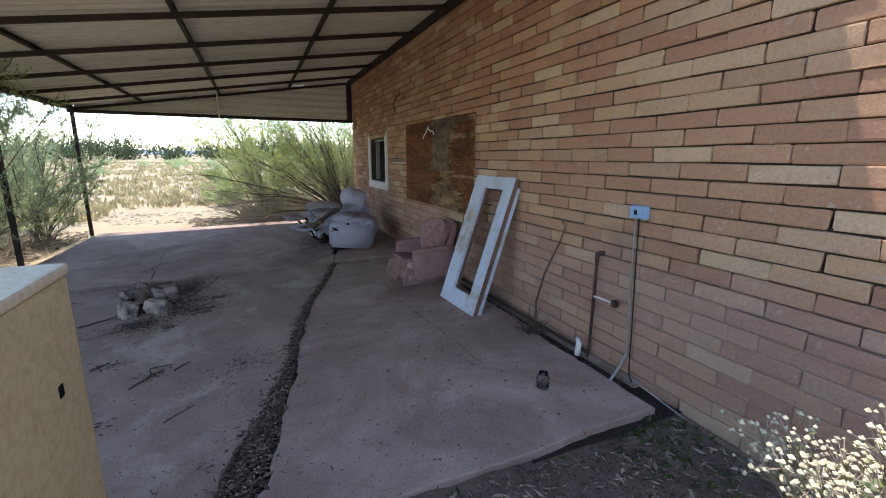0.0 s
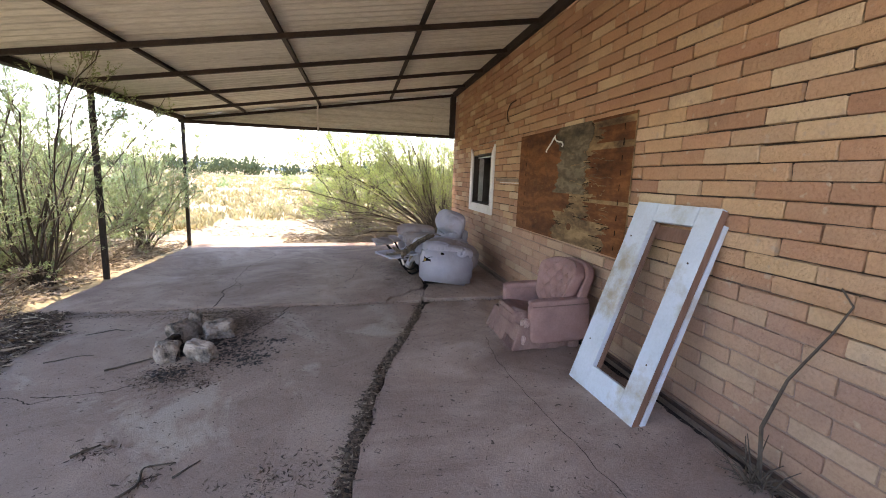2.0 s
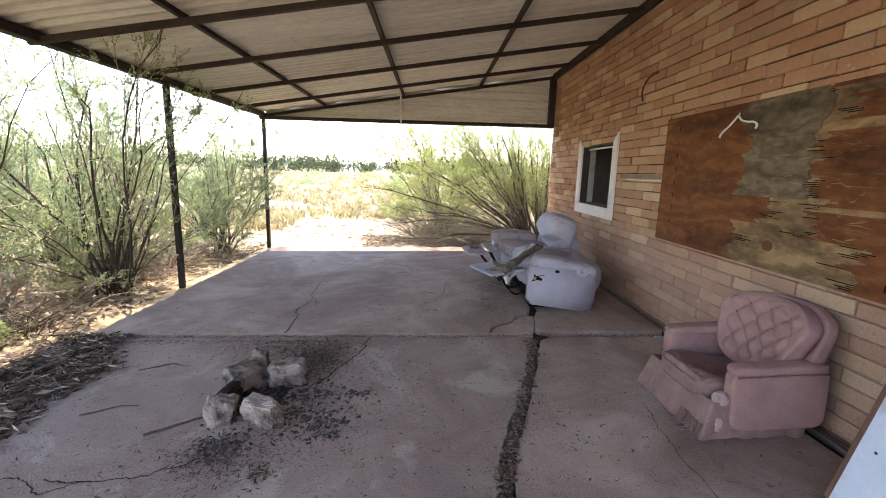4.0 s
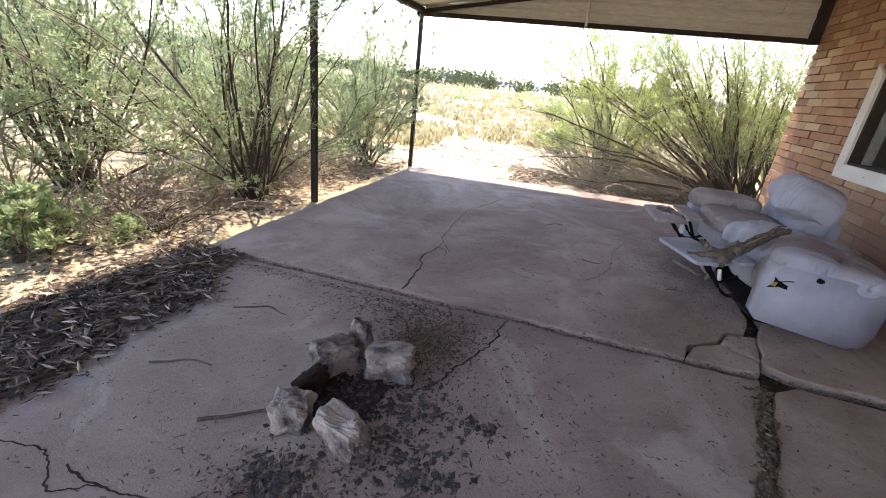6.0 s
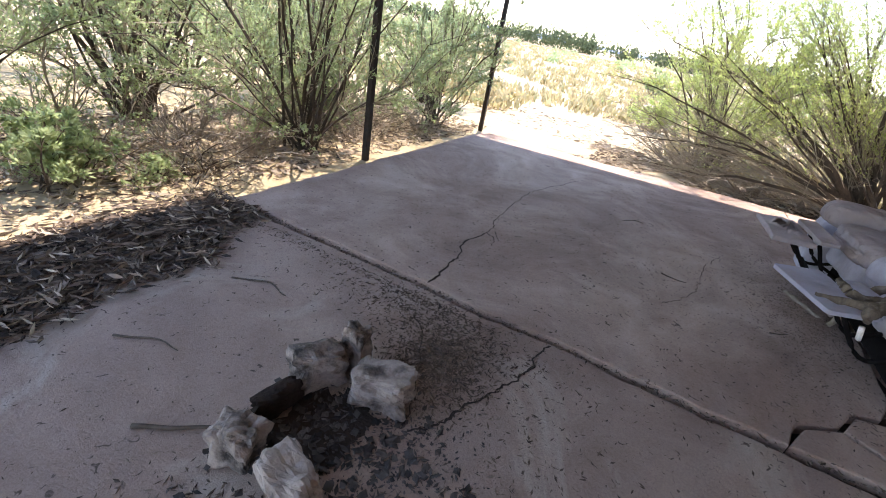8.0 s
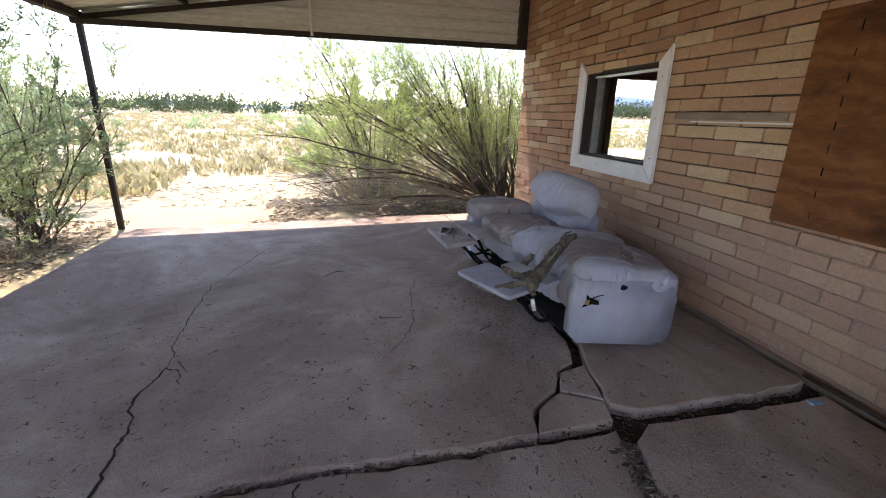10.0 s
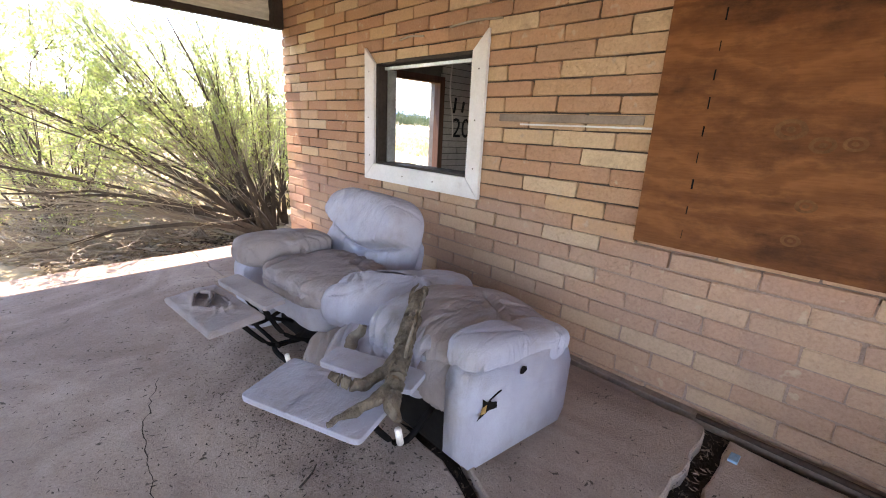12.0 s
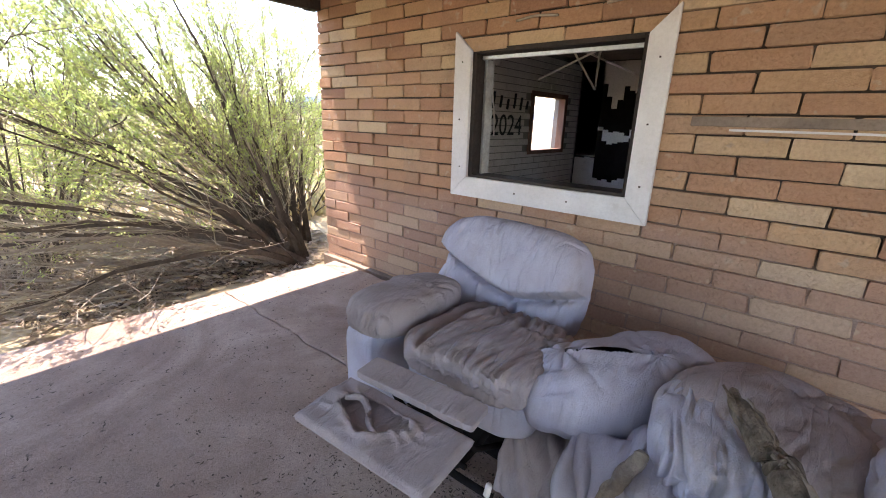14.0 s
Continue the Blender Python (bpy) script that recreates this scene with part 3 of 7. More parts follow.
def slab(name, poly, lift, material, label, amp=0.022, thick=0.14):
    """Concrete slab with crumbled edges; the top falls gently away from the house."""
    pts = []
    for i, (x, y) in enumerate(poly):
        x2, y2 = poly[(i + 1) % len(poly)]
        n = max(1, int(math.hypot(x2 - x, y2 - y) / 0.07))
        for k in range(n):
            u, v = x + (x2 - x) * k / n, y + (y2 - y) * k / n
            w = noise.noise_vector((u * 3.1, v * 3.1, 0.5)) * amp * 1.5 + noise.noise_vector((u * 11, v * 11, 2)) * amp
            pts.append((u + w.x, v + w.y))
    bm = bmesh.new()
    top = [bm.verts.new((x, y, floor_z(x) + lift - 0.007)) for x, y in pts]
    low = [bm.verts.new((x, y, floor_z(x) + lift - thick)) for x, y in pts]
    cx, cy = sum(p[0] for p in pts) / len(pts), sum(p[1] for p in pts) / len(pts)
    inner = []
    for i, (x, y) in enumerate(pts):
        (xa, ya), (xb, yb) = pts[i - 1], pts[(i + 1) % len(pts)]
        t = Vector((xb - xa, yb - ya, 0)).normalized()
        nrm = Vector((-t.y, t.x, 0))
        inner.append(bm.verts.new((x + nrm.x * 0.009, y + nrm.y * 0.009, floor_z(x) + lift)))
    for i in range(len(pts)):
        j = (i + 1) % len(pts)
        bm.faces.new((top[i], top[j], inner[j], inner[i]))
        bm.faces.new((low[i], low[j], top[j], top[i]))
    f = bm.faces.new(inner)
    bmesh.ops.triangulate(bm, faces=[f])
    return part(name, bm, material, None, label, kind="structure", category="floor")


CRACK = [(-0.35, 1.55), (-0.12, 2.0), (-0.02, 2.5), (0.10, 3.05), (0.20, 3.7), (0.29, 4.2), (0.46, 4.8), (0.66, 5.35), (0.82, 5.85), (0.95, 6.35)]
LEFT_SIDE = [(x - (0.058 + 0.22 * max(0.0, 1 - (y - 1.5) / 1.9)), y) for x, y in CRACK]
slab("floor_slab_lower_left", [(-2.95, 1.7)] + LEFT_SIDE + [(0.93, 6.43), (-3.25, 6.43), (-2.9, 5.8), (-2.72, 5.1), (-2.8, 3.4)], 0.0, "concrete_pale",
     "dusty stained concrete slab with pale patches and cracks")
slab("floor_slab_lower_right", [(2.22, 1.62), (2.275, 6.42), (1.12, 6.42)] + [(x + 0.02, y) for x, y in CRACK[::-1]] + [(0.7, 1.57), (1.4, 1.58)], 0.005, "concrete",
     "smooth brownish grey concrete slab beside the brick wall")
slab("floor_slab_upper", [(-3.28, 6.47), (0.50, 6.47), (0.60, 6.66), (0.76, 6.78), (0.86, 6.96), (1.03, 7.02), (1.10, 7.3), (1.12, 8.2), (1.13, 9.0), (1.13, 11.3), (-3.28, 11.3)], 0.022, "concrete",
     "wide brown-stained concrete slab with a raised front edge")
slab("floor_slab_upper_right", [(1.13, 6.53), (2.275, 6.53), (2.275, 11.3), (1.14, 11.3), (1.14, 9.0), (1.15, 8.2), (1.19, 7.3), (1.10, 6.98), (1.0, 6.62)], 0.022, "concrete",
     "narrow concrete slab under the broken sofa")
slab("floor_slab_fragment", [(0.520, 6.475), (0.95, 6.485), (0.985, 6.635), (0.775, 6.762), (0.618, 6.655)], 0.017, "concrete", "broken triangular concrete fragment", 0.008)
slab("floor_slab_fragment", [(0.792, 6.775), (0.998, 6.652), (1.08, 6.99), (0.878, 6.943)], 0.019, "concrete", "broken concrete fragment beside the crack", 0.008)
# dirt that fills the joints
bm = bmesh.new()
for lo, hi in (((-3.3, 1.55), (2.42, 11.3)),):
    for (x, y) in (lo, (hi[0], lo[1]), hi, (lo[0], hi[1])):
        bm.verts.new((x, y, floor_z(x) - 0.045))
    bm.verts.ensure_lookup_table()
    bm.faces.new(bm.verts[:])
part("joint_dirt", bm, "crackdirt", None, "dark dirt filling the joints between the slabs", kind="structure", category="ground")


def thin_crack(pts, w, lift):
    line = smooth_line([(x, y, 0) for x, y in pts], 16)
    verts, faces = [], []
    for i, p in enumerate(line):
        d = (line[min(i + 1, len(line) - 1)] - line[max(0, i - 1)]).normalized()
        n = Vector((-d.y, d.x, 0))
        off = n * 0.03 * noise.noise(p * 5) + n * 0.018 * noise.noise(p * 17) + n * 0.012 * noise.noise(p * 43)
        k = w * (0.45 + 0.9 * abs(noise.noise(p * 8 + Vector((0, 0, 4)))))
        for s in (-1, 1):
            q = p + off + n * k * s
            verts.append((q.x, q.y, floor_z(q.x) + lift + 0.003))
    for i in range(len(line) - 1):
        faces.append((2 * i, 2 * i + 1, 2 * i + 3, 2 * i + 2))
    return raw("slab_crack", verts, faces, "crackdirt", None, "thin dark crack in the concrete slab", kind="structure", category="crack")


thin_crack([(-0.95, 5.5), (-0.84, 5.6), (-0.75, 5.92), (-0.66, 6.1), (-0.62, 6.43)], 0.009, 0.0)
thin_crack([(-1.46, 6.48), (-1.47, 6.9), (-1.55, 7.2), (-1.50, 7.5)], 0.010, 0.022)
thin_crack([(-1.50, 7.5), (-1.57, 8.0), (-1.6, 8.7), (-1.51, 9.2), (-1.3, 9.9)], 0.005, 0.022)
thin_crack([(-1.50, 7.5), (-1.4, 7.42), (-1.36, 7.3)], 0.006, 0.022)
thin_crack([(-2.75, 4.3), (-2.3, 4.52), (-2.1, 4.49), (-1.95, 4.42), (-1.82, 4.5)], 0.006, 0.0)
thin_crack([(-2.02, 4.51), (-1.79, 4.5), (-1.61, 4.51), (-1.47, 4.56), (-1.32, 4.68)], 0.008, 0.0)
thin_crack([(-1.35, 6.2), (-1.2, 6.0), (-0.95, 5.5)], 0.004, 0.0)
thin_crack([(-0.1, 7.4), (0.1, 7.8), (0.14, 8.3), (0.3, 8.8)], 0.003, 0.022)
thin_crack([(1.5, 2.6), (1.35, 4.4), (1.4, 5.2)], 0.003, 0.005)

# footing along the wall
part("wall_footing", box((2.345, 1.9, -0.2), (2.425, 11.6, 0.012), 0.008), "footing", None, "rough pale concrete footing at the foot of the wall", kind="structure", category="footing")

# ---- house shell ----
W0, W1 = 2.425, 2.62
WIN = (8.43, 9.65, 1.07, 1.98)
HOUSE_S, HOUSE_N, TOP = -3.0, 11.60, 3.52
bm = bmesh.new()
for lo, hi in (((W0, HOUSE_S, -0.3), (W1, WIN[0], TOP)), ((W0, WIN[1], -0.3), (W1, HOUSE_N - 0.006, TOP)), ((W0, WIN[0], -0.3), (W1, WIN[1], WIN[2])), ((W0, WIN[0], WIN[3]), (W1, WIN[1], TOP))):
    box(lo, hi, bm=bm)
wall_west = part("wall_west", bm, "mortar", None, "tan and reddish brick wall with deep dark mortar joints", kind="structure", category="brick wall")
rim = [(HOUSE_S, 0.0), (HOUSE_N - 0.01, 0.0)]
n = 240
for k in range(n, -1, -1):
    y = HOUSE_S + (HOUSE_N - 0.01 - HOUSE_S) * k / n
    rim.append((y, 0.74 + 0.20 * noise.noise((y * 0.7, 2, 0)) + 0.12 * noise.noise((y * 3.1, 5, 0)) + 0.05 * noise.noise((y * 9, 1, 0))))
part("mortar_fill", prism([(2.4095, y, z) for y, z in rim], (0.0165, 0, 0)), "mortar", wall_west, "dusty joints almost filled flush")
NY0, NY1, EX = 11.38, 11.595, 8.10
bm = bmesh.new()
for x0, x1, z0, z1 in ((W1, 3.88, -0.3, TOP), (3.88, 4.83, 2.12, TOP), (4.83, 6.28, -0.3, TOP), (6.28, 7.5, -0.3, 1.02), (6.28, 7.5, 1.95, TOP), (7.5, 8.3, -0.3, TOP)):
    box((x0, NY0, z0), (x1, NY1, z1), bm=bm)
wall_north = part("wall_north", bm, "joint_in", None, "painted brick end wall with a doorway and a window hole", kind="structure", category="wall")
bm = bmesh.new()
# opening at y 7.1 to 8.1 is unseen, added to let daylight into the room
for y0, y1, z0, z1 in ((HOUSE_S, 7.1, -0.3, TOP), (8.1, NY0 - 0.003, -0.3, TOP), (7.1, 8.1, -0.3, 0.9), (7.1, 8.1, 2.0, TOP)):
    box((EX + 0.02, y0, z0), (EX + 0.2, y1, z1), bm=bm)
# painted near-black so the torn holes look deep in shade
part("wall_east", bm, "black", None, "gutted wall framing, near-black in place of the shade behind the torn board", kind="structure", category="wall")
part("wall_south", box((W1 + 0.003, HOUSE_S, -0.3), (EX, HOUSE_S + 0.2, TOP)), "wall_in", None, "plain inside wall", kind="structure", category="wall")
part("wall_inner", box((W1 + 0.003, 6.6, -0.3), (EX, 6.72, TOP - 0.01)), "drywall", None, "plain inside partition wall", kind="structure", category="wall")
part("floor_inside", box((W1 + 0.002, HOUSE_S + 0.2, -0.3), (EX + 0.01, NY0 - 0.002, 0.02)), "concrete_pale", None, "dusty concrete floor inside the house", kind="structure", category="floor")
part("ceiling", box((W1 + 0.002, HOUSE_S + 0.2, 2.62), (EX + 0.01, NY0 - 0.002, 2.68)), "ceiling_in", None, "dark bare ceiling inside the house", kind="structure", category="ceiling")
part("house_roof", box((W1 - 0.05, HOUSE_S - 0.1, TOP + 0.01), (8.5, HOUSE_N + 0.1, TOP + 0.15)), "roofing", None, "flat house roof", kind="structure", category="roof")
# low courses on the painted inside wall
bm = bmesh.new()
rng = random.Random(5)
for c in range(25):
    z = 0.02 + 0.1016 * c
    x = 4.86 - (0.2 if c % 2 else 0)
    while x < 8.0:
        x0, x1 = max(x + 0.006, 4.84), min(x + 0.4, 8.05)
        cut = 6.27 < (x0 + x1) / 2 < 7.51 and 1.0 < z + 0.05 < 1.96
        if x1 - x0 > 0.05 and not cut:
            box((x0, NY0 - 0.012, z + 0.006), (x1, NY0 + 0.01, z + 0.094), bm=bm)
        x += 0.406
part("painted_brick_face", bm, "wall_in", wall_north)
bm = bmesh.new()
for x0, x1, z0, z1 in ((3.80, 3.90, 0.02, 2.2), (4.81, 4.91, 0.02, 2.2), (3.90, 4.81, 2.10, 2.2)):
    box((x0, NY0 - 0.03, z0), (x1, NY0 + 0.1, z1), 0.004, bm=bm)
part("door_casing", bm, "rawwood", wall_north, "dark bare wooden door casing")
bm = bmesh.new()
for x0, x1, z0, z1 in ((6.24, 6.34, 0.98, 2.0), (7.44, 7.54, 0.98, 2.0), (6.34, 7.44, 1.92, 2.0), (6.34, 7.44, 0.98, 1.05)):
    box((x0, NY0 - 0.03, z0), (x1, NY0 + 0.1, z1), 0.004, bm=bm)
part("window_casing", bm, "rawwood", wall_north, "dark wooden window casing")
# torn wallboard on the east wall
bm = bmesh.new()
rng = random.Random(11)
for i in range(28, 46):
    y0 = 6.75 + i * 0.1
    for z0, z1 in ((0.02, 0.5 + 0.25 * noise.noise((i * 0.35, 1, 0))), (1.2 + 0.35 * noise.noise((i * 0.3, 2, 0)), 1.45 + 0.5 * noise.noise((i * 0.4, 3, 0))), (2.0 + 0.35 * noise.noise((i * 0.45, 5, 0)), 2.61)):
        if i > 41:
            z0, z1 = (0.02, 0.9) if z0 < 0.1 else (0.9, 2.61)
        if z1 > z0 + 0.04:
            box((EX, y0, z0 + rng.uniform(0, 0.05) * (z0 > 0.1)), (EX + 0.015, y0 + 0.1, z1 - rng.uniform(0, 0.06) * (z1 < 2.5)), bm=bm)
part("torn_wallboard", bm, "drywall", None, "torn white wallboard on the dark east wall", kind="structure", category="wall")
for a, b in (((3.2, 9.0, 2.5), (7.6, 10.9, 2.42)), ((4.6, 8.8, 2.6), (5.6, 10.9, 2.1)), ((5.2, 10.4, 2.62), (5.7, 10.1, 1.95)), ((5.7, 10.1, 1.95), (6.2, 10.3, 2.62)), ((4.0, 10.4, 2.55), (7.9, 10.2, 2.3)), ((6.0, 9.2, 2.2), (7.9, 10.0, 2.05))):
    rod("ceiling_grid_bar", [a, b], 0.014, "plastic", None, "fallen white metal ceiling grid bar", 4, smooth=False, category="ceiling bar")
rod("hanging_wire", [(4.92, 11.2, 2.6), (4.9, 11.22, 2.0), (4.96, 11.2, 1.6), (4.98, 11.2, 1.3)], 0.012, "plastic", None, "white cable hanging from the ceiling", 6, category="cable")
# sprayed writing on the inside wall
writing = bpy.data.curves.new("writing", "FONT")
writing.body = "2024"
writing.size, writing.extrude, writing.align_x = 0.44, 0.002, "LEFT"
wo = new("temp_writing", writing)
dg = bpy.context.evaluated_depsgraph_get()
wm = bpy.data.meshes.new_from_object(wo.evaluated_get(dg))
bpy.data.objects.remove(wo)
graffiti = finish("graffiti", wm, "spray", None, "black sprayed writing on the painted brick wall", kind="structure", category="graffiti")
graffiti.matrix_world = pose(5.12, NY0 - 0.016, 1.30, 90, 0, 0)
strokes = [[(5.15 + 0.19 * k, 1.68 + 0.02 * (k % 2)), (5.17 + 0.19 * k, 1.80), (5.18 + 0.19 * k, 1.92 - 0.05 * (k % 3))] for k in range(6)]
for s in strokes:
    rod("stroke", [(x, NY0 - 0.014, z) for x, z in s], 0.024, "spray", wall_north, "black sprayed stroke", sides=6)

# ---- window_1: trim boards on the porch side ----
win = thing("window_1", "broken-out window with white mitred trim, its head board missing", "window", kind="structure")
FX0, FX1 = 2.368, 2.398
oy0, oy1, oz0, oz1 = 8.295, 9.795, 0.925, 2.11
iy0, iy1, iz0, iz1 = 8.435, 9.645, 1.075, 1.975
for nm, ol in (("trim_board", [(oy0, oz0), (iy0, iz0), (iy0, iz1), (oy0, oz1)]), ("trim_board", [(oy1, oz0), (oy1, oz1), (iy1, iz1), (iy1, iz0)]), ("sill_board", [(oy0, oz0), (oy1, oz0), (iy1, iz0), (iy0, iz0)])):
    part(nm, prism([(FX0, y, z) for y, z in ol], (FX1 - FX0, 0, 0), bevel=0.003), "trim", win)
bm = bmesh.new()
for lo, hi in (((2.40, iy0 - 0.01, iz0 - 0.01), (2.60, iy0 + 0.03, iz1 + 0.01)), ((2.40, iy1 - 0.03, iz0 - 0.01), (2.60, iy1 + 0.01, iz1 + 0.01)), ((2.40, iy0 + 0.03, iz0 - 0.01), (2.60, iy1 - 0.03, iz0 + 0.02)), ((2.40, iy0 + 0.03, iz1 - 0.02), (2.60, iy1 - 0.03, iz1 + 0.01))):
    box(lo, hi, 0.003, bm=bm)
part("window_frame", bm, "steel", win, "dark metal window frame")
bm = bmesh.new()
box((2.47, iy0 + 0.03, iz1 - 0.055), (2.50, iy1 - 0.03, iz1 - 0.03), 0.002, bm=bm)
box((2.50, iy1 - 0.055, iz0 + 0.02), (2.59, iy1 - 0.032, iz1 - 0.05), 0.002, bm=bm)
part("inner_frame", bm, "tin", win, "bare aluminium inner frame")
# nail heads
for (y, z) in ((9.72, 1.9), (9.73, 1.5), (9.71, 1.15), (8.36, 1.85), (8.37, 1.5), (8.36, 1.15), (9.2, 1.0), (8.8, 1.0)):
    part("nail", box((FX0 - 0.003, y - 0.005, z - 0.005), (FX0 + 0.002, y + 0.005, z + 0.005)), "pipe", win)

# ---- carport roof ----
RX0, RY0, RY1 = -3.62, 1.45, 11.62
SLOPE = 0.92 / 5.9


def roof_z(x):
    return 3.47 - SLOPE * (2.4 - x)


port = thing("carport", "lean-to carport of dark steel posts and rafters under pale corrugated metal", "carport", kind="structure")
step = 0.0385
ny = int((RY1 - RY0) / step)
verts, faces = [], []
for x in (RX0, -2.2, -0.6, 0.9, 2.38):
    for j in range(ny + 1):
        verts.append((x, RY0 + j * step, roof_z(x) + 0.055 + (0.030 if j % 4 in (1, 2) else 0.0)))
for i in range(4):
    for j in range(ny):
        a = i * (ny + 1) + j
        faces.append((a, a + 1, a + ny + 2, a + ny + 1))
top_sheet = raw("roof_sheet", verts, faces, "sheet", port, "pale corrugated metal roofing")
mod = top_sheet.modifiers.new("thickness", "SOLIDIFY")
mod.thickness = 0.002
RAFTERS = [1.50, 2.70, 3.98, 5.27, 6.56, 7.85, 9.13, 10.45, 11.56]
for y in RAFTERS:
    ol = [(RX0 + 0.06, y - 0.026, roof_z(RX0 + 0.06) - 0.05), (2.395, y - 0.026, roof_z(2.395) - 0.05), (2.395, y - 0.026, roof_z(2.395) + 0.005), (RX0 + 0.06, y - 0.026, roof_z(RX0 + 0.06) + 0.005)]
    part("rafter", prism(ol, (0, 0.052, 0), bevel=0.004), "steel", port)
for x in (-2.25, -0.68, 0.88):
    z = roof_z(x)
    part("purlin", box((x - 0.025, RY0, z + 0.006), (x + 0.025, RY1, z + 0.052), 0.004), "steel", port)
part("wall_plate", box((2.33, RY0, roof_z(2.36) - 0.06), (2.395, RY1, roof_z(2.36) + 0.05), 0.004), "steel", port)
part("edge_beam", box((-3.56, RY0, 2.515), (-3.45, RY1, 2.60), 0.006), "steel", port)
part("edge_angle", box((-3.645, RY0 + 0.002, 2.545), (-3.615, RY1 - 0.002, 2.63), 0.003), "steel", port)
for y in (1.83, 8.39, 11.62):
    part("post", box((-3.535, y - 0.033, -0.25), (-3.47, y + 0.033, 2.514), 0.006), "steel", port, "dark rusty square steel post")
# closed gable end: corrugated sheet with horizontal ribs
verts, faces = [], []
rows = int(1.1 / 0.0385)
z_low = 2.50
for i, x in enumerate(np.linspace(-3.45, 2.34, 24)):
    for j in range(rows + 1):
        z = min(z_low + j * 0.0385, roof_z(x) + 0.075)
        verts.append((x, 11.60 + (0.026 if j % 4 in (1, 2) else 0.0), z))
for i in range(23):
    for j in range(rows):
        a = i * (rows + 1) + j
        if max(verts[a + 1][2], verts[a + rows + 2][2]) - min(verts[a][2], verts[a + rows + 1][2]) > 0.002:
            faces.append((a, a + 1, a + rows + 2, a + rows + 1))
raw("end_sheet", verts, faces, "sheet", port, "pale corrugated metal closing the end")
part("end_beam", box((-3.56, 11.52, 2.455), (2.33, 11.585, 2.525), 0.005), "steel", port)
part("end_upright", box((2.27, 11.50, 2.455), (2.39, 11.62, 3.46), 0.005), "steel", port)
rod("hanger_strap", [(-0.72, 11.49, 3.02), (-0.73, 11.48, 2.8), (-0.72, 11.49, 2.47)], 0.02, "plastic", port, "white metal strap", 6)


# ---- loose things on the porch ----
# white door-like frame leaning on the wall
def leaning_frame():
    d = thing("door_frame_panel", "white weathered wooden door leaf with an empty panel opening, leaning on the brick wall", "door", at=(1.85, 3.905, -0.008), turn=3.0)
    w, h, th = 0.75, 1.475, 0.045
    m = pose(0, 0, 0, 0, math.degrees(math.atan2(0.475, 1.40)), 0)
    def bar(nm, y0, y1, z0, z1, t=th, mt="white"):
        part(nm, box((0, y0, z0), (t, y1, z1), 0.004), mt, d, m=m)
    bar("stile", -w / 2, -w / 2 + 0.165, 0, h)
    bar("stile", w / 2 - 0.215, w / 2, 0, h)
    bar("rail", -w / 2 + 0.1655, w / 2 - 0.2155, h - 0.135, h - 0.001, th - 0.004)
    bar("rail", -w / 2 + 0.1655, w / 2 - 0.2155, 0.001, 0.185, th - 0.004)
    for y in (-w / 2 + 0.167, w / 2 - 0.235):
        part("rebate", box((th - 0.012, y, 0.18), (th + 0.018, y + 0.016, h - 0.13), 0.002), "rawwood", d, m=m)
    part("edge_strip", box((0.004, -w / 2 - 0.006, 0.01), (th + 0.006, -w / 2 - 0.001, h - 0.01), 0.001), "rawwood", d, "bare brown wooden edge", m=m)
    for (y, z) in ((-0.3, 0.4), (-0.29, 1.1), (0.3, 0.35), (0.31, 1.2)):
        part("nail_hole", box((-0.002, y - 0.006, z - 0.006), (0.004, y + 0.006, z + 0.006)), "pipe", d, m=m)
    e = thing("leaning_board", "brown board with white painted edges leaning behind the white door leaf", "board", at=(1.915, 3.95, -0.004), turn=3.0)
    m2 = pose(0, 0, 0, 0, math.degrees(math.atan2(0.445, 1.32)), 0)
    for y in (-0.40, 0.34):
        part("batten", box((0, y, 0), (0.03, y + 0.06, 1.36), 0.003), "rawwood", e, m=m2)
    part("white_edge", box((-0.004, -0.425, 0.0), (0.034, -0.402, 1.36), 0.003), "white", e, "white painted edge strip", m=m2)
    part("crossbar", box((0.002, -0.338, 1.2), (0.028, 0.338, 1.3), 0.003), "rawwood", e, m=m2)
    part("crossbar", box((0.002, -0.338, 0.05), (0.028, 0.338, 0.15), 0.003), "rawwood", e, m=m2)


leaning_frame()


